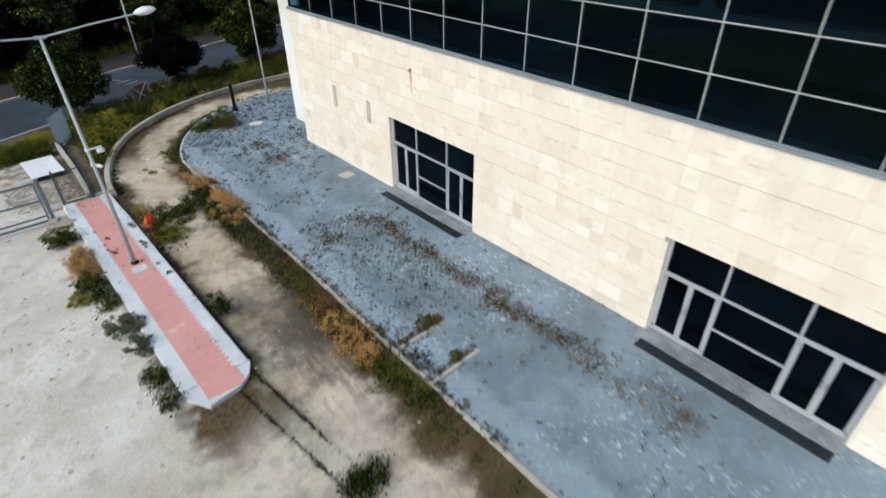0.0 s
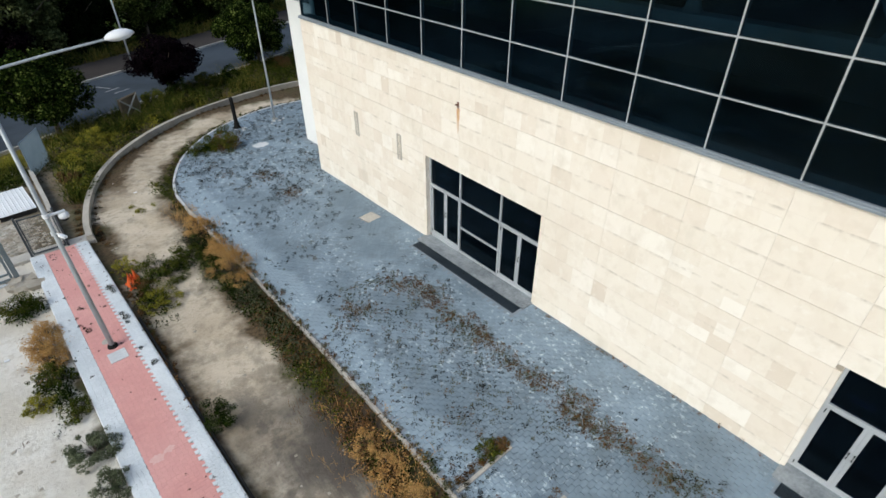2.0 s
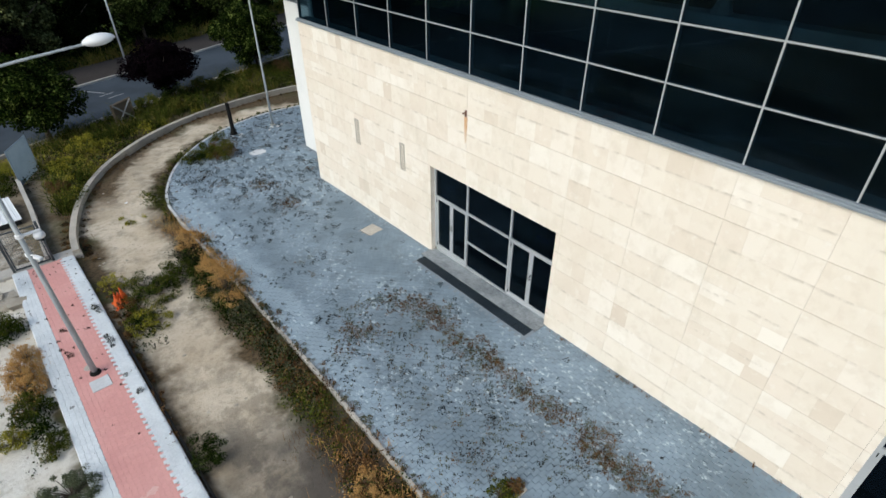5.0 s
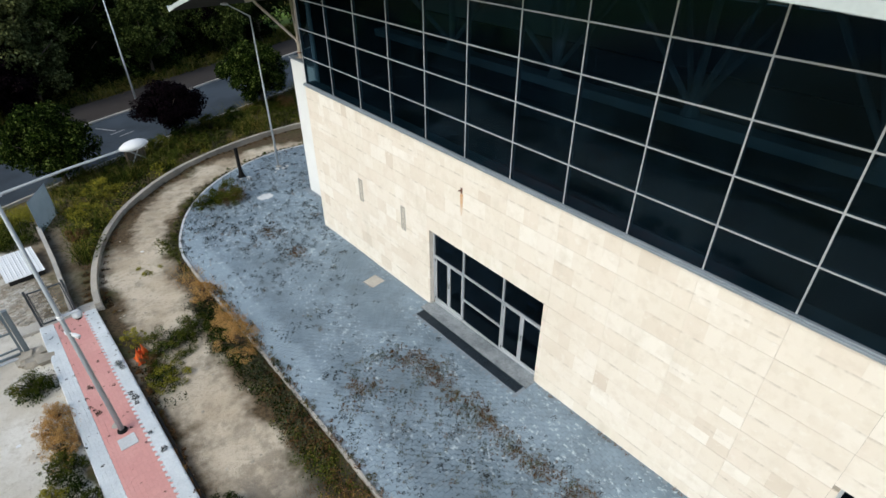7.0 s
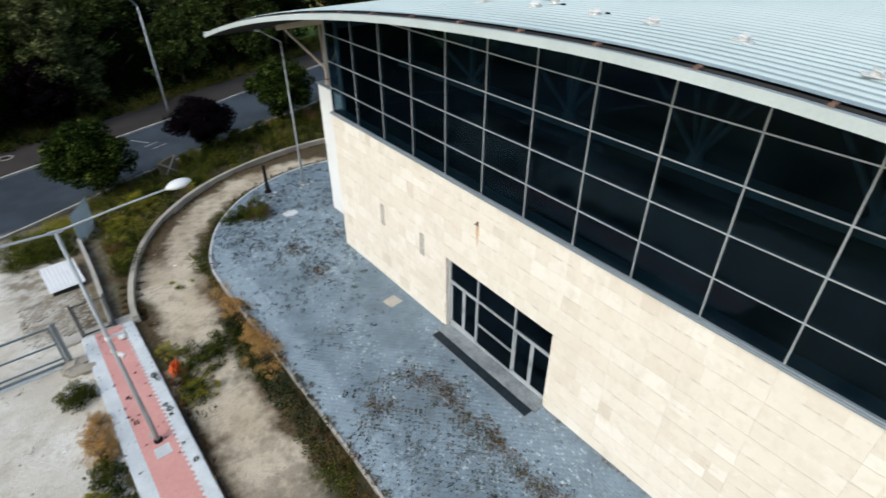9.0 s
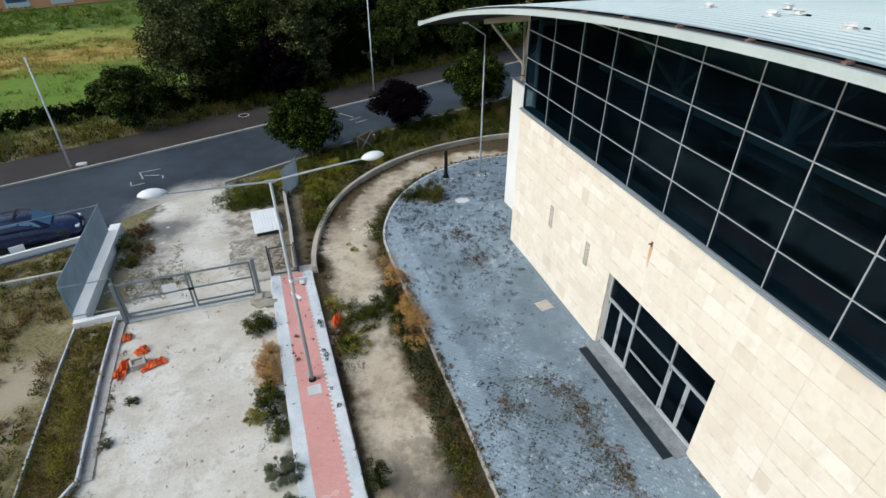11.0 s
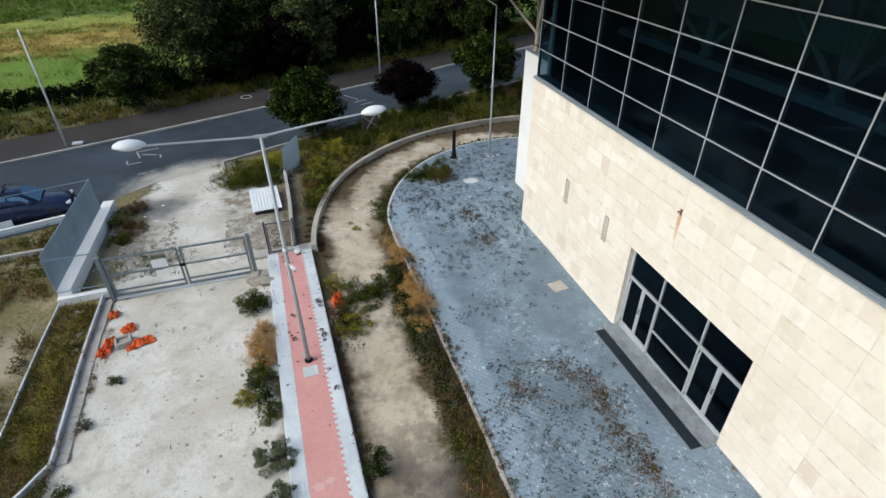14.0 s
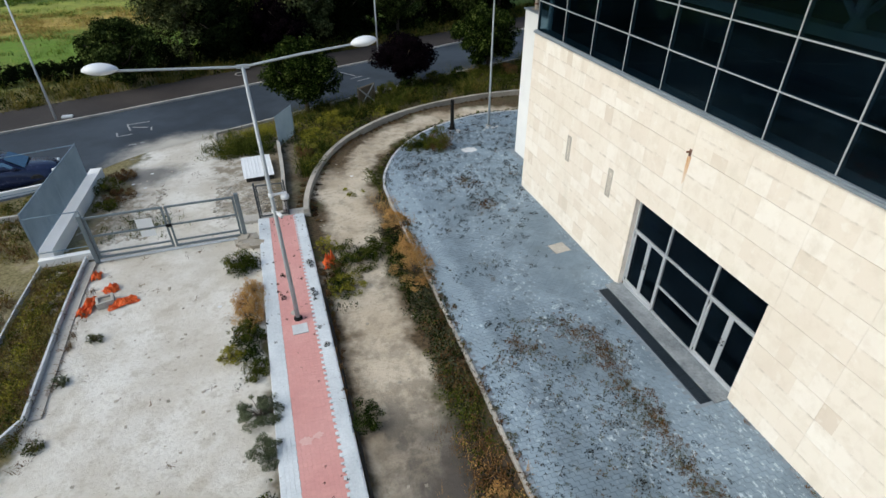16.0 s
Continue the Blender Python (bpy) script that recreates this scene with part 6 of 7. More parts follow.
LANESIDE = (
        (-8.65, -10.5, 0.95, 0.8, LEAF_GREEN, "dark green shrub in the sandy lane", 1300),
        (-7.9, -3.45, 1.9, 0.55, WEED_GREEN, "spreading green shrub across the lane", 2200),
        (-7.0, -3.1, 1.3, 0.5, WEED_GREEN, "spreading green shrub across the lane", 1300),
        (-8.4, -5.0, 1.4, 0.45, WEED_YELLOW, "yellowish weed beside the red path", 900),
        (-8.3, -4.5, 1.2, 0.45, WEED_GREEN, "green weed beside the red path", 800),
        (-8.6, -4.0, 0.9, 0.4, WEED_BROWN, "withered brown weed beside the red path", 700),
        (-8.75, -2.4, 0.9, 0.5, WEED_YELLOW, "yellowish weed beside the red path", 700),
        (-2.35, 5.5, 1.55, 1.15, WEED_GREEN, "round olive weed growing out of the paving", 4200),
        (-3.5, 5.9, 1.5, 0.45, WEED_GREEN, "low olive weed growing out of the paving", 1200),
        (-2.2, 5.4, 1.4, 0.95, WEED_BROWN, "withered weed growing out of the paving", 1100),
        (-4.4, -15.35, 0.7, 0.3, WEED_GREEN, "green weed along a concrete strip in the paving", 500),
        (-4.05, -15.4, 0.4, 0.25, WEED_BROWN, "withered weed along a concrete strip in the paving", 300),
        (-4.6, -16.9, 0.4, 0.3, WEED_GREEN, "green weed along a concrete strip in the paving", 260),
        (-9.45, -3.6, 0.45, 0.22, WEED_GREY, "small grey weed on the white kerb", 260),
        (-9.35, -6.9, 0.35, 0.2, WEED_BROWN, "small withered weed on the white kerb", 200))
for x, y, w0, h0, mt, wd, n in PATHSIDE + LANESIDE:
    shrub((x, y), w0, h0, mt, int(1000 + abs(x) * 37 + abs(y) * 91), wd, int(n * (2.4 if mt is not WEED_GREY else 8.0)), 0.036 if mt is not WEED_GREY else 0.027)
DRY = ((-11.4, -5.2, 1.1, 0.75), (-11.4, -5.9, 0.9, 0.55), (-11.3, -4.5, 0.8, 0.6), (-6.1, -4.9, 1.6, 1.0), (-6.0, -4.0, 1.2, 0.9), (-5.95, -3.2, 0.7, 0.6), (-6.2, -5.8, 0.8, 0.5), (-6.1, -1.5, 1.1, 0.7), (-6.05, -0.8, 0.6, 0.4), (-6.3, -14.2, 0.9, 0.5), (-6.35, -13.3, 0.8, 0.45), (-6.25, -15.2, 0.9, 0.5))
for i, (x, y, w0, h0) in enumerate(DRY):
    shrub((x, y), w0, h0, WEED_DRY, 700 + i, "feathery dry orange weed, gone to seed", int(9000 * w0), 0.016)
# along the forecourt's edge
for i, (x, y, sx, sy, n, h, mt, wd) in enumerate((
        (-6.1, 0.2, 0.4, 0.6, 750, 0.48, WEED_DRY, "dry orange grass along the forecourt's edge"),
        (-5.95, -1.5, 0.4, 0.5, 900, 0.55, WEED_DRY, "dry orange grass along the forecourt's edge"),
        (-5.9, -4.2, 0.35, 0.9, 1100, 0.55, WEED_DRY, "dry orange grass along the forecourt's edge"),
        (-6.15, -7.2, 0.5, 2.6, 1300, 0.35, WEED_BROWN, "withered brown grass along the forecourt's edge"),
        (-6.3, -12.0, 0.6, 1.2, 1500, 0.42, WEED_BROWN, "withered brown grass along the forecourt's edge"),
        (-6.3, -12.6, 0.55, 1.0, 700, 0.45, WEED_DRY, "dry orange grass along the forecourt's edge"),
        (-6.3, -14.3, 0.65, 1.1, 1500, 0.52, WEED_DRY, "dry orange grass along the forecourt's edge"),
        (-6.25, -19.0, 0.5, 2.6, 1200, 0.35, WEED_BROWN, "withered brown grass along the forecourt's edge"),
        (-4.15, 6.4, 0.25, 1.4, 600, 0.22, WEED_BROWN, "withered grass along the forecourt's rim"),
        (-9.0, 2.0, 0.25, 2.4, 700, 0.3, WEED_BROWN, "withered grass along the curved wall"),
        (-6.3, 8.0, 0.25, 2.0, 700, 0.26, WEED_BROWN, "withered grass along the curved wall"))):
    grass("grass_tuft", wd, oval((x, y), sx, sy, -38 if 6 < y < 8 else 0), int(n * 0.5), h * 0.7, 0.005, mt, 200 + i, 8, 0.12, 0.5, category="grass")
for k0, x0 in enumerate((-9.0, -9.5)):
    def rut(r, x0=x0):
        q = r.random() * 4.6
        return x0 + 0.15 * q + r.normal() * 0.035, -13.3 - q - 0.5 * (x0 < -9.2)
    leafage("weed_patch", "dark low weeds along a wheel rut", rut, 4200, 0.06, 0.026, WEED_DARK, 345 + k0, 0.05, per=5)
for i, (x, y, sx, sy, n, h, mt, wd) in enumerate((
        (-6.15, -7.5, 0.42, 3.2, 5000, 0.34, LEAF_GREEN, "dark green weeds along the forecourt's edge"),
        (-6.1, -16.5, 0.42, 2.4, 2600, 0.30, LEAF_GREEN, "dark green weeds along the forecourt's edge"),
        (-6.25, -13.6, 0.45, 1.4, 2600, 0.34, WEED_BROWN, "withered brown weeds along the forecourt's edge"),
        (-6.2, -13.8, 0.45, 1.6, 1800, 0.30, LEAF_GREEN, "dark green weeds along the forecourt's edge"),
        (-8.4, -18.3, 0.6, 0.4, 2400, 0.35, LEAF_GREEN, "dark green weeds at the lane's near end"),
        (-11.4, -5.3, 0.4, 0.8, 2200, 0.5, WEED_DRY, "dry orange weeds beside the red path"),
        (-5.9, -3.4, 0.25, 1.4, 1400, 0.42, WEED_DRY, "dry orange weeds along the forecourt's edge"),
        (-6.4, -3.6, 0.4, 1.6, 4200, 0.5, LEAF_GREEN, "dark green weeds along the forecourt's edge"),
        (-6.25, -2.3, 0.35, 0.7, 1500, 0.35, WEED_DARK, "dark withered weeds along the forecourt's edge"),
        (-6.3, -5.9, 0.4, 0.8, 1800, 0.42, LEAF_GREEN, "dark green weeds along the forecourt's edge"),
        (-6.25, -14.0, 0.4, 1.2, 2200, 0.4, WEED_DRY, "dry orange weeds along the forecourt's edge"),
        (-11.6, -2.9, 0.45, 0.5, 1600, 0.55, LEAF_GREEN, "dark green weeds beside the red path"),
        (-11.35, -7.1, 0.3, 1.0, 1400, 0.45, LEAF_GREEN, "dark green weeds beside the red path"),
        (-10.95, -12.6, 0.25, 0.9, 1000, 0.40, LEAF_GREEN, "dark green weeds beside the white kerb"),
        (-7.8, -3.4, 1.0, 0.4, 2200, 0.45, LEAF_GREEN, "dark green weeds across the sandy lane"),
        (-8.55, -4.8, 0.4, 0.9, 1500, 0.35, LEAF_GREEN, "dark green weeds beside the white kerb"),
        (-2.9, 5.75, 0.8, 0.5, 2600, 0.42, LEAF_GREEN, "dark green weeds on the forecourt's rim"),
        (-6.15, -5.6, 0.4, 1.4, 2600, 0.42, WEED_OLIVE, "olive weeds along the forecourt's edge"),
        (-6.15, -8.6, 0.4, 1.8, 3000, 0.40, WEED_OLIVE, "olive weeds along the forecourt's edge"),
        (-6.2, -10.8, 0.4, 1.4, 2000, 0.36, WEED_GREEN, "dark green weeds along the forecourt's edge"),
        (-6.1, -9.2, 0.4, 3.0, 3200, 0.34, WEED_BROWN, "withered brown weeds along the forecourt's edge"),
        (-6.15, -16.4, 0.4, 1.4, 2000, 0.36, WEED_GREEN, "dark green weeds along the forecourt's edge"),
        (-6.1, 2.6, 0.25, 1.4, 900, 0.25, WEED_GREEN, "green weeds along the forecourt's rim"),
        (-7.3, 1.5, 0.4, 0.5, 260, 0.16, WEED_YELLOW, "small yellowish weeds in the sandy lane"),
        (-9.0, -7.0, 0.12, 4.5, 1500, 0.14, WEED_BROWN, "withered weeds at the foot of the white kerb"),
        (-6.3, -15.8, 0.4, 1.0, 900, 0.3, WEED_BROWN, "withered brown weeds along the forecourt's edge"))):
    leafage("weed_patch", wd, oval((x, y), sx, sy), n, h, 0.045 if mt is WEED_DRY else 0.055, mt, 240 + i, per=16)

# weeds in the joints of the paving: small tufts where three setts meet, thicker along a few drifts
DRIFTS = [((-4.35, -9.6), (-4.1, -9.0), (-3.5, -8.75), (-2.9, -8.6), (-2.45, -8.95), (-2.0, -10.3), (-2.15, -11.5), (-2.12, -12.8), (-2.12, -14.0), (-1.97, -15.4), (-2.06, -16.35), (-2.07, -17.1), (-1.95, -18.5), (-1.9, -22.0)),
          ((-4.35, -9.6), (-3.75, -10.4), (-3.3, -11.2), (-2.95, -12.4), (-2.5, -13.3)),
          ((-5.2, -10.6), (-4.7, -12.0), (-4.2, -13.7), (-4.9, -15.0)), ((-3.4, -13.3), (-3.2, -14.6), (-3.0, -16.0)), ((-2.6, 1.9), (-2.1, 0.9), (-2.3, -0.4), (-2.0, -1.6)), ((-5.0, 3.0), (-4.0, 4.5), (-2.6, 5.9), (-1.0, 7.4))]
STRENGTH = (1.8, 1.4, 1.0, 0.9, 0.9, 0.7)
BREADTH = (0.45, 0.6, 0.75, 0.6, 0.9, 1.0)


def far_from(p, line):
    best = 99.0
    for a, b in zip(line, line[1:]):
        dx, dy = b[0] - a[0], b[1] - a[1]
        t = smooth_min(((p[0] - a[0]) * dx + (p[1] - a[1]) * dy) / (dx * dx + dy * dy), 0, 1)
        best = min(best, math.hypot(p[0] - a[0] - t * dx, p[1] - a[1] - t * dy))
    return best


def growth(x, y):
    """How thickly the joints are overgrown at a place, and how near the main drift it lies."""
    lump = noise.noise((x * 1.3, y * 1.3, 6)) + 0.6 * noise.noise((x * 3.4, y * 3.4, 2))
    main = 0.0
    thick = 0.05 + 0.75 * max(0.0, noise.noise((x * 0.45, y * 0.45, 3)) + 0.6 * noise.noise((x * 1.8, y * 1.8, 9)) - 0.05)
    if x > -1.3 and y < -1:
        thick *= 0.25
    if y > -3:
        thick += 0.10 + 0.5 * max(0.0, lump)
    for i, line in enumerate(DRIFTS):
        d = far_from((x, y), line)
        q = STRENGTH[i] * math.exp(-(d / BREADTH[i]) ** 2) * smooth_min(0.7 + 1.0 * lump, 0.22, 1.2)
        thick += q
        if i == 0:
            main = q
    return thick, main


def clusters(name, label, spots, n, size, material, seed, category="weeds"):
    """Tufts of n small leaves in all at the given places, each (x, y, z, radius)."""
    v, f = leaves(n, [(np.array(q[:3]), q[3]) for q in spots], size, np.random.default_rng(seed), 0.8)
    return tagged(mesh_ob(name, v, f, material), label, category, kind="stuff")


def joint_weeds():
    rng = random.Random(31)
    dark, brown, olive, rust = [], [], [], []
    for j in range(348):
        y = -30.0 + 0.115 * j
        for i in range(66):
            x = -6.0 + 0.2 * i + (0.1 if j % 2 else 0.0)
            if not paved(x, y) or -0.8 < x and any(b0 < y < a0 + 0.2 for a0, b0 in DOORS) or y < -24:
                continue
            thick, main = growth(x, y)
            if rng.random() > thick * (1.0 if main > 0.3 else 0.72):
                continue
            far = y > -3
            size = (0.034 + 0.04 * rng.random() ** 2) * (1.9 if far and rng.random() < 0.5 else 1.0 if main > 0.3 else 1.0 + 0.6 * rng.random()) * (1 + 0.5 * main)
            spot = (x + rng.gauss(0, 0.012), y + rng.gauss(0, 0.008), gz(x, y) + 0.006 + 0.25 * size, size)
            tone = noise.noise((x * 1.1, y * 1.1, 14)) + 0.5 * rng.gauss(0, 1) * 0.6
            if main > 0.35 and tone > -0.1:
                brown.append(spot)
            elif not far and (main > 0.3 and tone < -0.2 or thick > 0.35 and rng.random() < 0.42):
                olive.append(spot)
            elif thick > 0.3 and rng.random() < (0.1 if far else 0.25):
                rust.append(spot)
            else:
                dark.append(spot)
    clusters("joint_weeds", "small dark weeds growing in the paving joints", dark, len(dark) * 26, 0.034, WEED_DARK, 301)
    clusters("joint_weeds", "withered brown weeds growing in the paving joints", brown, len(brown) * 34, 0.034, WEED_BROWN, 302)
    clusters("joint_weeds", "olive weeds growing in the paving joints", olive, len(olive) * 28, 0.032, WEED_OLIVE, 303)
    clusters("joint_weeds", "withered weeds growing in the paving joints", rust, len(rust) * 24, 0.032, WEED_BROWN, 304)


joint_weeds()
CLUMPS = ((-2.15, -11.4), (-2.2, -12.1), (-2.0, -12.6), (-2.15, -14.0), (-2.0, -14.7), (-1.95, -15.7), (-2.1, -16.2), (-2.3, -15.9), (-2.2, -16.5), (-2.05, -17.2), (-2.0, -18.4), (-2.2, -19.4), (-4.2, -9.4), (-3.7, -9.5), (-2.6, -8.9), (-2.0, -10.3))


def clump_spot(r):
    x, y = CLUMPS[int(r.integers(len(CLUMPS)))]
    return x + r.normal() * 0.14, y + r.normal() * 0.2


leafage("joint_weeds", "thick brown weeds matted on the paving", clump_spot, 7000, 0.10, 0.022, WEED_BROWN, 321, 0.08, per=20)
leafage("joint_weeds", "thick olive weeds matted on the paving", clump_spot, 4500, 0.10, 0.022, WEED_OLIVE, 322, 0.07, per=20)
leafage("joint_weeds", "thick dark weeds matted on the paving", clump_spot, 2500, 0.08, 0.022, WEED_DARK, 323, 0.06, per=20)
leafage("joint_weeds", "brown weeds along two concrete strips", lambda r: (r.uniform(-5.4, -3.9), (-15.45 if r.random() < 0.6 else -17.0) + abs(r.normal()) * 0.08), 3000, 0.10, 0.026, WEED_BROWN, 324, 0.06, per=16)
leafage("joint_weeds", "green weeds in a corner of the paving", lambda r: oval((-5.3, -16.2), 0.25, 0.9)(r), 2600, 0.14, 0.026, WEED_DARK, 325, 0.07, per=18)
far_spot = lambda r: oval((-2.25, 1.1), 0.5, 0.5)(r) if r.random() < 0.45 else oval((-2.15, -1.3), 0.45, 0.45)(r)
leafage("joint_weeds", "withered rusty weeds on the paving", far_spot, 4200, 0.08, 0.022, WEED_BROWN, 311, 0.06, per=13)
# weeds on the red path and its kerbs
PATHWEEDS = [(-10.34, -4.05, 0.07), (-10.28, -4.12, 0.05), (-10.34, -5.3, 0.09), (-10.42, -5.1, 0.05), (-10.5, -4.9, 0.05), (-10.22, -5.0, 0.04), (-9.38, -5.36, 0.11), (-9.44, -5.1, 0.08), (-9.4, -5.6, 0.07), (-9.41, -3.55, 0.12), (-9.36, -3.8, 0.08),
             (-9.25, -7.73, 0.09), (-9.32, -7.75, 0.05), (-9.4, -6.94, 0.06), (-10.65, -7.23, 0.04), (-9.75, -6.4, 0.04), (-10.5, -4.5, 0.05), (-10.6, -3.2, 0.04), (-9.9, -3.0, 0.04), (-9.75, -4.4, 0.04)]
rngp = random.Random(12)
for _ in range(110):
    yy = -0.1 - 13.0 * rngp.random() ** 2.2
    PATHWEEDS.append((rngp.uniform(-11.0, -9.15) - SLANT * yy * 0.8, yy, rngp.uniform(0.012, 0.03)))
clusters("path_weeds", "small dark weeds on the red path and kerbs", [(x, y, path_z(y) + r * 0.4, r) for x, y, r in PATHWEEDS], 3800, 0.022, WEED_DARK, 304)
grass("wall_weeds", "tiny withered weeds at the foot of the stone wall", lambda r: (-0.07 - 0.05 * r.random(), r.uniform(-19.6, -12.7)), 200, 0.09, 0.008, WEED_BROWN, 305, 10, 0.02)


# verge between the curved wall and the road, and other rough ground
def region(poly_test, lo, hi):
    def place(r):
        while True:
            x, y = r.uniform(lo[0], hi[0]), r.uniform(lo[1], hi[1])
            if poly_test(x, y):
                return x, y, earth(x, y) - 0.03
    return place


def flat(place):
    return lambda r: place(r)[:2]


def outside_wall(x, y):
    wy = np.interp(x, [p[0] for p in WALL if p[1] > 2.5], [p[1] for p in WALL if p[1] > 2.5])
    return y > wy + 0.3 and y < along(NEAR, x) - 0.25


wall_line = subdivided(WALL, 0.4)


def wall_foot(r):
    k = int(r.integers(len(wall_line) - 6))
    x, y = wall_line[k]
    d = 0.22 + abs(r.normal()) * 0.12
    s = -1 if r.random() < 0.4 else 1
    out = Vector((x - 1.2, y - 2.2)).normalized() * d * s
    return x + out.x, y + out.y


leafage("wall_weeds", "withered brown weeds at the foot of the curved wall", wall_foot, 9000, 0.16, 0.04, WEED_BROWN, 411, 0.10, per=16)
leafage("wall_weeds", "dark weeds at the foot of the curved wall", wall_foot, 6000, 0.16, 0.04, WEED_DARK, 412, 0.10, per=16)
rim_line = subdivided(CURVE, 0.3)


def rim_spot(r):
    x, y = rim_line[int(r.integers(len(rim_line) - 8))]
    out = Vector((x - 1.2, y - 2.2)).normalized() * (0.12 + abs(r.normal()) * 0.16)
    return x + out.x, y + out.y


leafage("rim_weeds", "dark weeds along the curved edging of the forecourt", rim_spot, 6000, 0.16, 0.04, WEED_DARK, 413, 0.10, per=20)
leafage("rim_weeds", "olive weeds along the curved edging of the forecourt", rim_spot, 6000, 0.2, 0.04, WEED_GREEN, 414, 0.12, per=30)
leafage("rim_weeds", "weeds creeping over the straight edging of the forecourt", lambda r: (edge_x(-16) + 0.02 + r.normal() * 0.10, -1.0 - 19.0 * r.random()), 7000, 0.14, 0.032, WEED_OLIVE, 415, 0.09, per=30)
leafage("rim_weeds", "brown weeds creeping over the straight edging of the forecourt", lambda r: (edge_x(-16) - 0.02 + r.normal() * 0.10, -1.0 - 19.0 * r.random()), 5000, 0.14, 0.032, WEED_BROWN, 416, 0.09, per=30)
verge = flat(region(outside_wall, (-9.2, 3), (14, 22)))
grass("verge_weeds", "tall green weeds between the curved wall and road", flat(region(lambda x, y: outside_wall(x, y) and noise.noise((x * 0.6, y * 0.6, 21)) > -0.1, (-9.2, 3), (14, 22))), 9000, 0.95, 0.014, WEED_GREEN, 401, 30, 0.16, 0.6)
grass("verge_weeds", "withered brown weeds between the curved wall and road", flat(region(lambda x, y: outside_wall(x, y) and noise.noise((x * 0.5, y * 0.5, 33)) > 0.08, (-9.2, 3), (14, 22))), 3600, 0.8, 0.012, WEED_GOLD, 403, 30, 0.16, 0.6)
leafage("verge_weeds", "dark green weeds between the curved wall and road", verge, 20000, 0.6, 0.08, LEAF_GREEN, 405, 0.3)
leafage("verge_weeds", "green weeds between the curved wall and road", verge, 9000, 0.7, 0.10, WEED_GREEN, 404, 0.3)
leafage("verge_weeds", "yellowish weeds between the curved wall and road", flat(region(lambda x, y: outside_wall(x, y) and y < 12.5, (-9.2, 3), (0, 13))), 3600, 0.55, 0.08, WEED_YELLOW, 402, 0.28)
for i, (x, y, wdt, h, mt) in enumerate(((-8.2, 8.8, 1.6, 0.7, WEED_YELLOW), (-7.0, 11.0, 1.8, 0.8, WEED_YELLOW), (-6.0, 12.6, 1.4, 0.8, WEED_GREEN), (-3.0, 14.8, 1.6, 1.2, WEED_GREEN), (-1.2, 15.8, 1.8, 1.3, LEAF_GREEN), (0.8, 16.9, 1.6, 1.1, WEED_GREEN), (2.6, 17.2, 1.8, 1.2, LEAF_GREEN), (4.6, 17.6, 1.6, 1.0, WEED_GREEN), (-8.9, 6.4, 1.0, 0.6, WEED_BROWN), (6.6, 17.6, 1.6, 1.1, WEED_BROWN))):
    shrub((x, y), wdt, h, mt, 420 + i, "tall bushy weed on the verge beside the road", 3600, 0.075)
grass("grass_tuft", "green grass beside the entrance drive", oval((-11.9, 9.6), 1.7, 1.4, 25), 3600, 0.4, 0.010, WEED_GREEN, 431, 30, 0.14, 0.7, category="grass")
leafage("rank_weeds", "thick green weeds beside the entrance drive", oval((-11.9, 8.2), 1.2, 0.8, 20), 7000, 0.55, 0.06, WEED_GREEN, 433, 0.25)
leafage("rank_weeds", "dark weeds beside the entrance drive", oval((-11.0, 8.6), 1.4, 1.4, 20), 5000, 0.45, 0.06, LEAF_GREEN, 434, 0.25)
grass("grass_tuft", "yellow-green grass beside the entrance drive", oval((-10.8, 10.9), 1.3, 0.9, 25), 1800, 0.4, 0.010, WEED_YELLOW, 432, 30, 0.14, 0.7, category="grass")
for i, (x, y, w0, h0, mt) in enumerate(((-17.6, 5.4, 1.5, 0.6, WEED_GREEN), (-17.2, 6.6, 1.3, 0.45, WEED_BROWN), (-17.3, 3.6, 1.0, 0.4, WEED_GREEN), (-17.0, 4.6, 1.4, 0.4, WEED_BROWN))):
    shrub((x, y), w0, h0, mt, 433 + i, "low weed at the foot of the white wall", 1300, 0.06)
between = flat(region(lambda x, y: -18.25 < x < -17.04 + 0.041 * (-0.7 - y), (-18.3, -9), (-16.7, -1)))
leafage("rank_weeds", "rank green weeds between two low walls", between, 7500, 0.35, 0.05, WEED_GREEN, 441, 0.2)
leafage("rank_weeds", "yellow weeds between two low walls", between, 11000, 0.36, 0.045, WEED_GOLD, 442, 0.2)
leafage("rank_weeds", "yellow-green clumps between two low walls", lambda r: oval(((-17.75, -3.9), (-17.5, -5.6), (-17.6, -2.4), (-17.3, -7.2))[int(r.integers(4))], 0.3, 0.6)(r), 3600, 0.42, 0.045, WEED_YELLOW, 449, 0.2)
grass("rank_weeds", "withered weeds between two low walls", between, 3500, 0.32, 0.007, WEED_BROWN, 443)
left = flat(region(lambda x, y: x < -18.6 and y < 5.9 + 0.32 * (x + 20) and math.hypot(x + 19.6, 0.6 * (y + 3.8)) > 0.7 and noise.noise((x * 0.4, y * 0.4, 1)) > -0.35, (-27, -12), (-18.6, 7)))
leafage("rank_weeds", "rank green weeds on waste ground", left, 30000, 0.4, 0.065, WEED_GREEN, 444, 0.25)
leafage("rank_weeds", "yellowish weeds on waste ground", left, 24000, 0.35, 0.06, WEED_GOLD, 447, 0.22)
grass("rank_weeds", "withered weeds on waste ground", left, 9000, 0.38, 0.009, WEED_BROWN, 445)
yard_edge = flat(region(lambda x, y: noise.noise((x * 1.1, y * 1.1, 8)) > 0.32, (-16.4, -12), (-11.6, 8)))
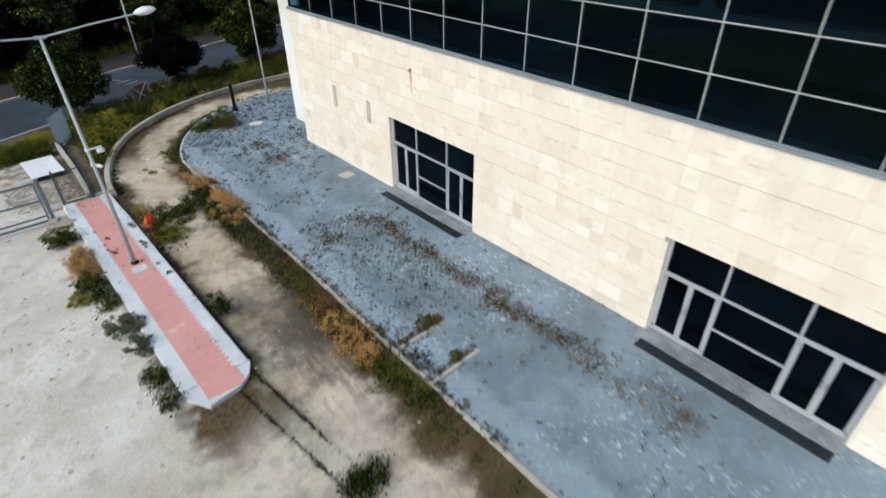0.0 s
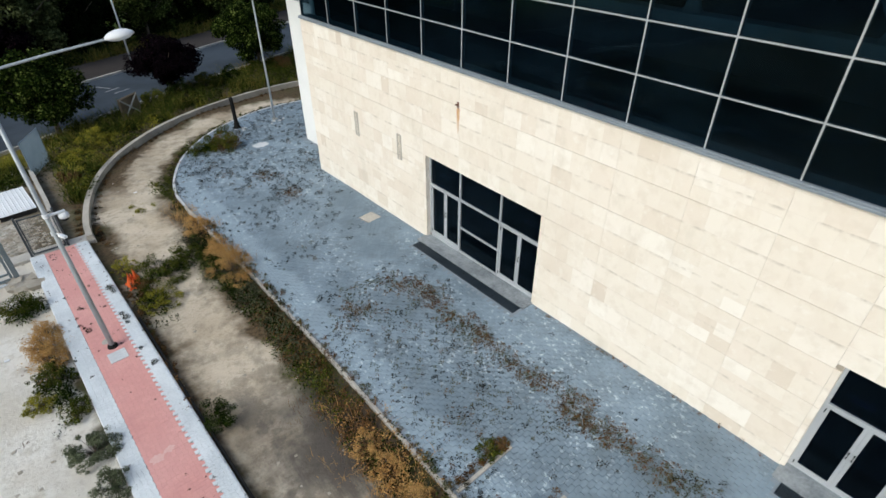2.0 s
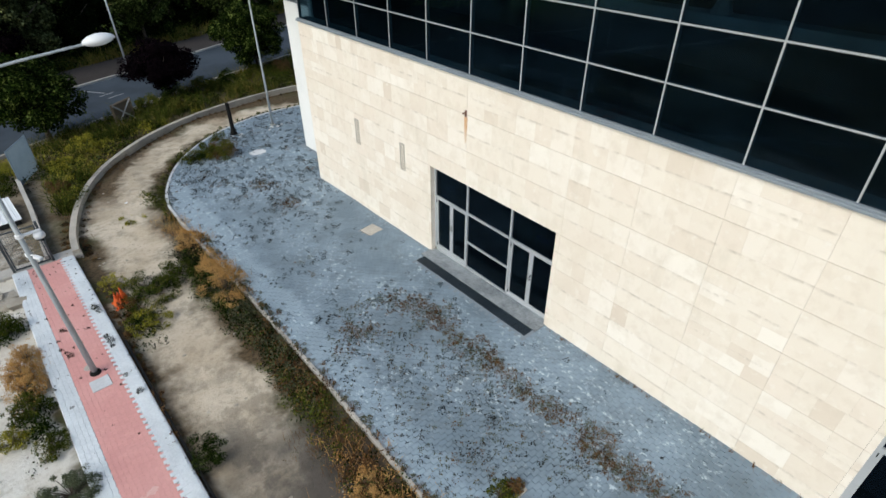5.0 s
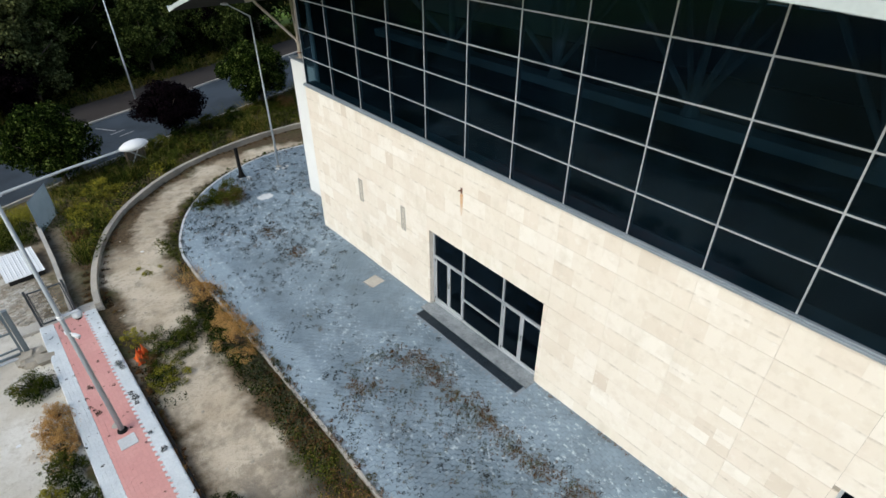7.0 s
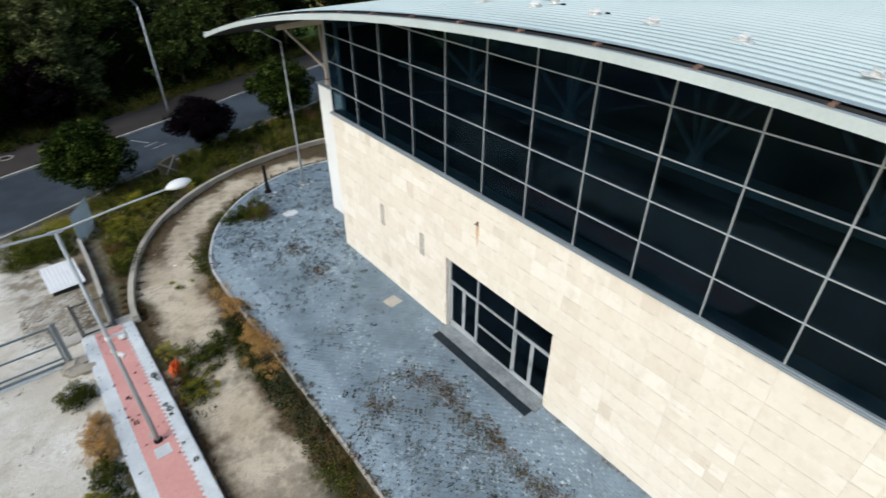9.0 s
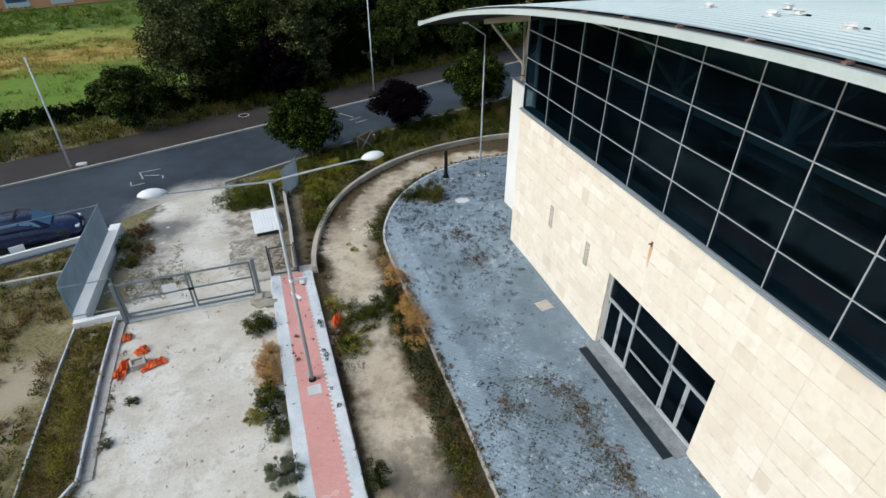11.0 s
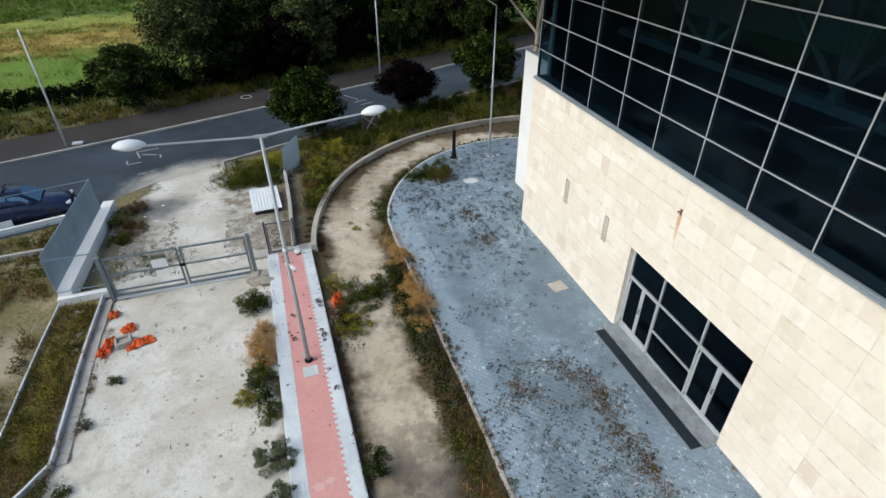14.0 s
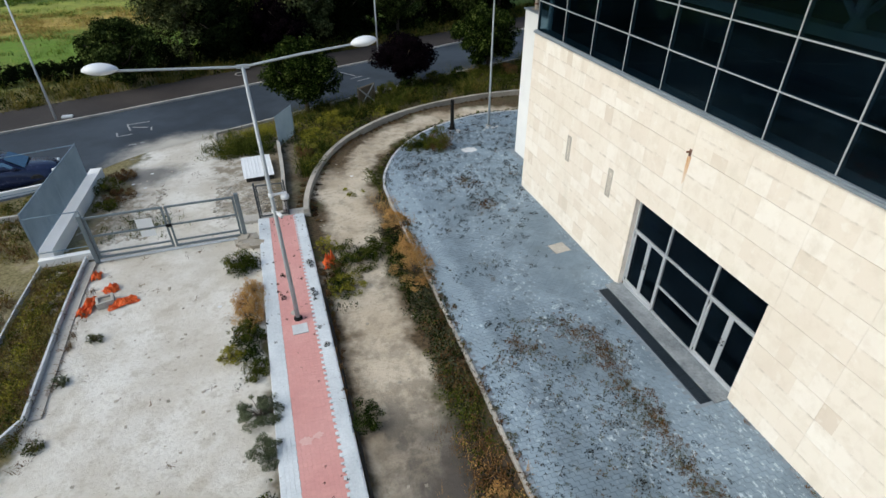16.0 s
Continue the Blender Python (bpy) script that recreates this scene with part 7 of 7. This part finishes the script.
grass("yard_weeds", "sparse withered weeds in the pale yard", yard_edge, 420, 0.10, 0.008, WEED_BROWN, 446, 12, 0.05, 1.0)
grass("yard_weeds", "withered weeds at the foot of the yard wall", oval((-16.35, -6.0), 0.14, 3.0), 700, 0.16, 0.008, WEED_BROWN, 448, 16, 0.06)
for i, (x, y) in enumerate(((-15.7, -5.4), (-16.2, -7.0), (-16.2, -9.0))):
    shrub((x, y), 0.5, 0.28, (WEED_GREEN, WEED_GREY)[i % 2], 450 + i, "small dry weed in the pale yard", 420, 0.04)
grass("grass_tuft", "sparse weeds behind the gate", oval((-15.6, 1.4), 1.4, 1.1), 1100, 0.22, 0.009, WEED_GREEN, 455, 16, 0.1, category="grass")
back_verge = flat(region(lambda x, y: y > along(FAR, x) + 4.3 and y < along(FAR, x) + 9.5, (-34, 16), (22, 44)))
grass("verge_grass", "tall rough grass behind the far pavement", back_verge, 12000, 0.9, 0.018, WEED_GREEN, 461, 30, 0.25, 0.7, category="grass")
grass("verge_grass", "tall dry grass behind the far pavement", back_verge, 8000, 0.9, 0.016, WEED_GOLD, 462, 30, 0.25, 0.7, category="grass")
leafage("verge_weeds", "leafy weeds behind the far pavement", back_verge, 9000, 0.8, 0.14, LEAF_GREEN, 463, 0.45)
for i in range(14):
    x = -34 + i * 1.35 if i < 9 else -3 + (i - 9) * 3.2
    shrub((x, along(FAR, x) + (11.8 if i < 9 else 7.5) + 0.6 * math.sin(i * 1.7)), 2.6, 1.5, LEAF_DARK if i < 9 else LEAF_GREEN, 470 + i, "dark bush along the field's edge", 1600, 0.16)


field_place = flat(region(lambda x, y: y > along(FAR, x) + 13 and noise.noise((x * 0.2, y * 0.3, 4)) > -0.25, (-75, 30), (-16, 84)))
grass("field_grass", "rough green grass of the field", field_place, 26000, 0.4, 0.028, FIELD_GREEN, 480, 34, 0.5, 0.8, category="grass")
grass("field_grass", "tall dry grass of the field", flat(region(lambda x, y: 50 + 5 * noise.noise((x * 0.1, y * 0.1, 2)) < y - 0.25 * x < 66, (-75, 34), (-16, 64))), 22000, 0.45, 0.025, FIELD_GOLD, 481, 34, 0.5, 0.8, category="grass")
leafage("field_hedge", "rank green growth at the field's end", flat(region(lambda x, y: 73 < y - 0.25 * x < 92, (-80, 54), (-16, 82))), 26000, 1.3, 0.22, FIELD_GREEN, 482, 0.9, per=60)

for i in range(4):
    x = -22.4 + i * 1.3
    shrub((x, along(FAR, x) + 10.8 + 0.5 * math.sin(i * 2.3)), 2.8, 1.9, LEAF_DARK, 510 + i, "dark bush along the field's edge", 2200, 0.16)
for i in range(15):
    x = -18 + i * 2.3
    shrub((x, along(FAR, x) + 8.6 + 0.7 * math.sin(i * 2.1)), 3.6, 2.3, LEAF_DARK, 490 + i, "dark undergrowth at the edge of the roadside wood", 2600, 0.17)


def rubble(name, label, n, place, lo, hi, seed):
    """Angular stones, joined."""
    rng = np.random.default_rng(seed)
    v, f = [], []
    for _ in range(n):
        x, y, z = place(rng)
        s = lo + (hi - lo) * rng.random() ** 2.2
        k = len(v)
        for a in (-1, 1):
            for b2 in (-1, 1):
                for c in (-1, 1):
                    j = 0.45 + 0.75 * rng.random(3)
                    v.append((x + a * s * j[0], y + b2 * s * j[1], z + c * s * 0.8 * j[2] + s * 0.25))
        f += [tuple(k + q for q in fc) for fc in ((0, 1, 3, 2), (4, 6, 7, 5), (0, 4, 5, 1), (2, 3, 7, 6), (0, 2, 6, 4), (1, 5, 7, 3))]
    return tagged(mesh_ob(name, v, f, ROCK), label, "rubble", kind="stuff")


gate_rub = region(lambda x, y: noise.noise((x * 0.7, y * 0.7, 2)) > -0.1, (-17.9, 0.2), (-15.0, 4.8))
rubble("rubble", "pale limestone rubble behind the gate", 900, gate_rub, 0.015, 0.07, 501)
rubble("rubble", "pale limestone rubble beside the drive", 900, region(lambda x, y: True, (-12.9, 0.9), (-10.4, 4.3)), 0.015, 0.075, 502)
rubble("rubble", "pale stones at the gate post", 26, region(lambda x, y: True, (-11.9, -1.7), (-11.15, -0.7)), 0.08, 0.24, 503)
rubble("pebbles", "small stones scattered over the pale yard", 700, region(lambda x, y: True, (-16.6, -16), (-11.3, 9)), 0.012, 0.05, 504)
rubble("pebbles", "small stones scattered over the sandy lane", 320, region(lambda x, y: True, (-9.0, -20), (-6.5, 6)), 0.012, 0.05, 505)
rubble("rubble", "pale stones among weeds by the yard wall", 40, region(lambda x, y: True, (-18.0, -4.2), (-17.2, -1.5)), 0.04, 0.15, 506)
for x, y in ((-12.3, -4.9), (-7.0, 3.4), (-16.0, 6.8), (-16.65, 5.8), (-16.05, 5.2)):
    lt = tagged(part("litter", boxes(((x - 0.06, y - 0.04, earth(x, y)), (x + 0.06, y + 0.04, earth(x, y) + 0.02))), WHITE_PAINT), "small scrap of white litter on the earth", "litter")


# ---- pieces: stone slabs, setts and pavers ----
def slabs():
    """Stone slabs of the front: panels on the grid of the glazing, each split into smaller slabs."""
    rng = random.Random(5)
    levels = [-0.5, 0.17, 1.19, 2.21, LINTEL, 4.25, 5.28, TOPWALL - 0.004]
    cols = [0.0] + [m for m in MULL[1:]] + [LEN]
    near, far = [], []
    for y1, y0 in zip(cols, cols[1:]):
        for z0, z1 in zip(levels, levels[1:]):
            gaps = [(y0, y1)]
            if z1 <= LINTEL + 0.01:
                for a, b in DOORS:
                    nxt = []
                    for p, q in gaps:
                        if q <= b or p >= a:
                            nxt.append((p, q))
                            continue
                        if p < b:
                            nxt.append((p, b))
                        if q > a:
                            nxt.append((a, q))
                    gaps = nxt
            for p, q in gaps:
                if q - p < 0.04:
                    continue
                if z1 > LINTEL + 0.1 and z0 < HEADS[1] and p < DOORS[1][0] - 0.02:
                    z0 = HEADS[1]
                rows = 2 if z1 - z0 < 0.95 or rng.random() < 0.8 else 3
                zz = [z0 + (z1 - z0) * i / rows for i in range(rows + 1)]
                for r0, r1 in zip(zz, zz[1:]):
                    n = max(1, round((q - p) / rng.choice((0.42, 0.55, 0.85))))
                    cut = [p + (q - p) * (i + (rng.uniform(-0.15, 0.15) if 0 < i < n else 0)) / n for i in range(n + 1)]
                    for c0, c1 in zip(cut, cut[1:]):
                        g = [0.0016 if abs(c0 - p) < 1e-6 else 0.0001, 0.0016 if abs(c1 - q) < 1e-6 else 0.0001, 0.0048 if r0 == z0 else 0.0003, 0.0048 if r1 == z1 else 0.0003]
                        spec = (c0 + g[0], c1 - g[1], r0 + g[2], r1 - g[3], rng.uniform(-0.0012, 0.0012))
                        (near if -20.0 < c0 and c1 < -12.5 and r0 > 0.1 else far).append(spec)

    def geometry(s, k=0):
        y0, y1, z0, z1, d = s
        e = 0.0004
        x = d
        v = [(0.034, y0, z0), (0.034, y1, z0), (0.034, y1, z1), (0.034, y0, z1), (x, y0 + e, z0 + e), (x, y1 - e, z0 + e), (x, y1 - e, z1 - e), (x, y0 + e, z1 - e)]
        f = [(4, 7, 6, 5), (0, 4, 5, 1), (1, 5, 6, 2), (2, 6, 7, 3), (3, 7, 4, 0)]
        return v, [tuple(k + i for i in q) for q in f]

    near.sort(key=lambda s: abs((s[0] + s[1]) / 2 + 16.0))
    far += near[300:]
    for s in near[:300]:
        v, f = geometry(s)
        mesh_ob("slab", v, f, STONE_O, front)
    vv, ff = [], []
    for s in far:
        v, f = geometry(s, len(vv))
        vv += v
        ff += f
    tagged(mesh_ob("slabs", vv, ff, STONE_I, front), kind="stuff")


slabs()


def blocks(name, x0, x1, y0, y1, sx, sy, keep, height, joined, single, parent, near, bond=0.5, gap=0.004, slant=0.0, cross=1.0, e=0.003):
    """Paving laid in rows: the pieces in near stand alone, the rest are joined."""
    rng = random.Random(8)
    vv, ff, count = [], [], 0
    cache = {}
    rows = int((y1 - y0) / sy)
    for j in range(rows):
        y = y0 + (j + 0.5) * sy
        i = 0
        while True:
            x = x0 + (i + (bond if j % 2 else 0.0) + 0.5) * sx
            i += 1
            if x > x1:
                break
            if not keep(x, y):
                continue
            x -= slant * y
            hx, hy = sx / 2 - gap / 2, sy / 2 - cross * gap / 2
            z = height(x, y) + rng.uniform(-0.002, 0.002)
            tx, ty = rng.uniform(-0.006, 0.006), rng.uniform(-0.006, 0.006)
            if count < 300 and near(x, y):
                count += 1
                key = (round(hx, 4), round(hy, 4))
                if key not in cache:
                    me = bpy.data.meshes.new(name)
                    v = [(-hx, -hy, -0.04), (hx, -hy, -0.04), (hx, hy, -0.04), (-hx, hy, -0.04), (-hx + e, -hy + e, 0), (hx - e, -hy + e, 0), (hx - e, hy - e, 0), (-hx + e, hy - e, 0)]
                    me.from_pydata(v, [], [(4, 5, 6, 7), (0, 1, 5, 4), (1, 2, 6, 5), (2, 3, 7, 6), (3, 0, 4, 7)])
                    me.materials.append(single)
                    cache[key] = me
                ob = new(name, cache[key])
                ob.parent = parent
                ob.matrix_basis = pose(x, y, z, math.degrees(tx), math.degrees(ty), 0)
                continue
            k = len(vv)
            vv += [(x - hx, y - hy, z - 0.04), (x + hx, y - hy, z - 0.04), (x + hx, y + hy, z - 0.04), (x - hx, y + hy, z - 0.04)]
            vv += [(x + a * (hx - e), y + b2 * (hy - e), z + a * hx * tx + b2 * hy * ty) for a, b2 in ((-1, -1), (1, -1), (1, 1), (-1, 1))]
            ff += [(k + 4, k + 5, k + 6, k + 7), (k, k + 1, k + 5, k + 4), (k + 1, k + 2, k + 6, k + 5), (k + 2, k + 3, k + 7, k + 6), (k + 3, k, k + 4, k + 7)]
    tagged(mesh_ob(name + "s", vv, ff, joined, parent), kind="stuff")


def sett_here(x, y):
    if not paved(x, y) or x < edge_x(y) + 0.12 or x > -0.06 and y < 0.1 or x > 1.1 and y < 4.2:
        return False
    if any(b - 0.08 < y < a + 0.10 and x > -0.45 or b < y < a - 0.06 and x > -0.80 for a, b in DOORS):
        return False
    return not (-1.1 < x < -0.45 and -5.42 < y < -4.82) and not (-5.5 < x < -3.85 and (abs(y + 15.55) < 0.12 or abs(y + 17.1) < 0.12))


def sett_z(x, y):
    return gz(x, y) + 0.004 * noise.noise((x * 0.5, y * 0.5, 2))


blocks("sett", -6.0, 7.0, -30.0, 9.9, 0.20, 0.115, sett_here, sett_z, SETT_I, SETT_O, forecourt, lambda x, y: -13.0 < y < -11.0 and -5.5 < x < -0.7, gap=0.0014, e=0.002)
def cover_here(x, y):
    return abs(x + 10.19) < 0.24 and abs(y + 6.83) < 0.22


blocks("paver", -11.2, -9.2, RY2, RY0, 0.10, 0.1, lambda x, y: RX0 < x < RX1 and not cover_here(x, y), lambda x, y: path_z(y), RED_I, RED_O, red_path, lambda x, y: -9.0 < y < -5.0, 0.14, 0.004, SLANT, 0.15, 0.0008)
blocks("white_paver", -11.2, -9.2, RY1, RY0, 0.10, 0.1, lambda x, y: -11.08 < x < -9.39 and not RX0 < x < RX1, lambda x, y: path_z(y) + 0.003, WHITE_I, WHITE_O, red_path, lambda x, y: -9.0 < y < -5.0, 0.14, 0.003, SLANT, 0.15, 0.0006)
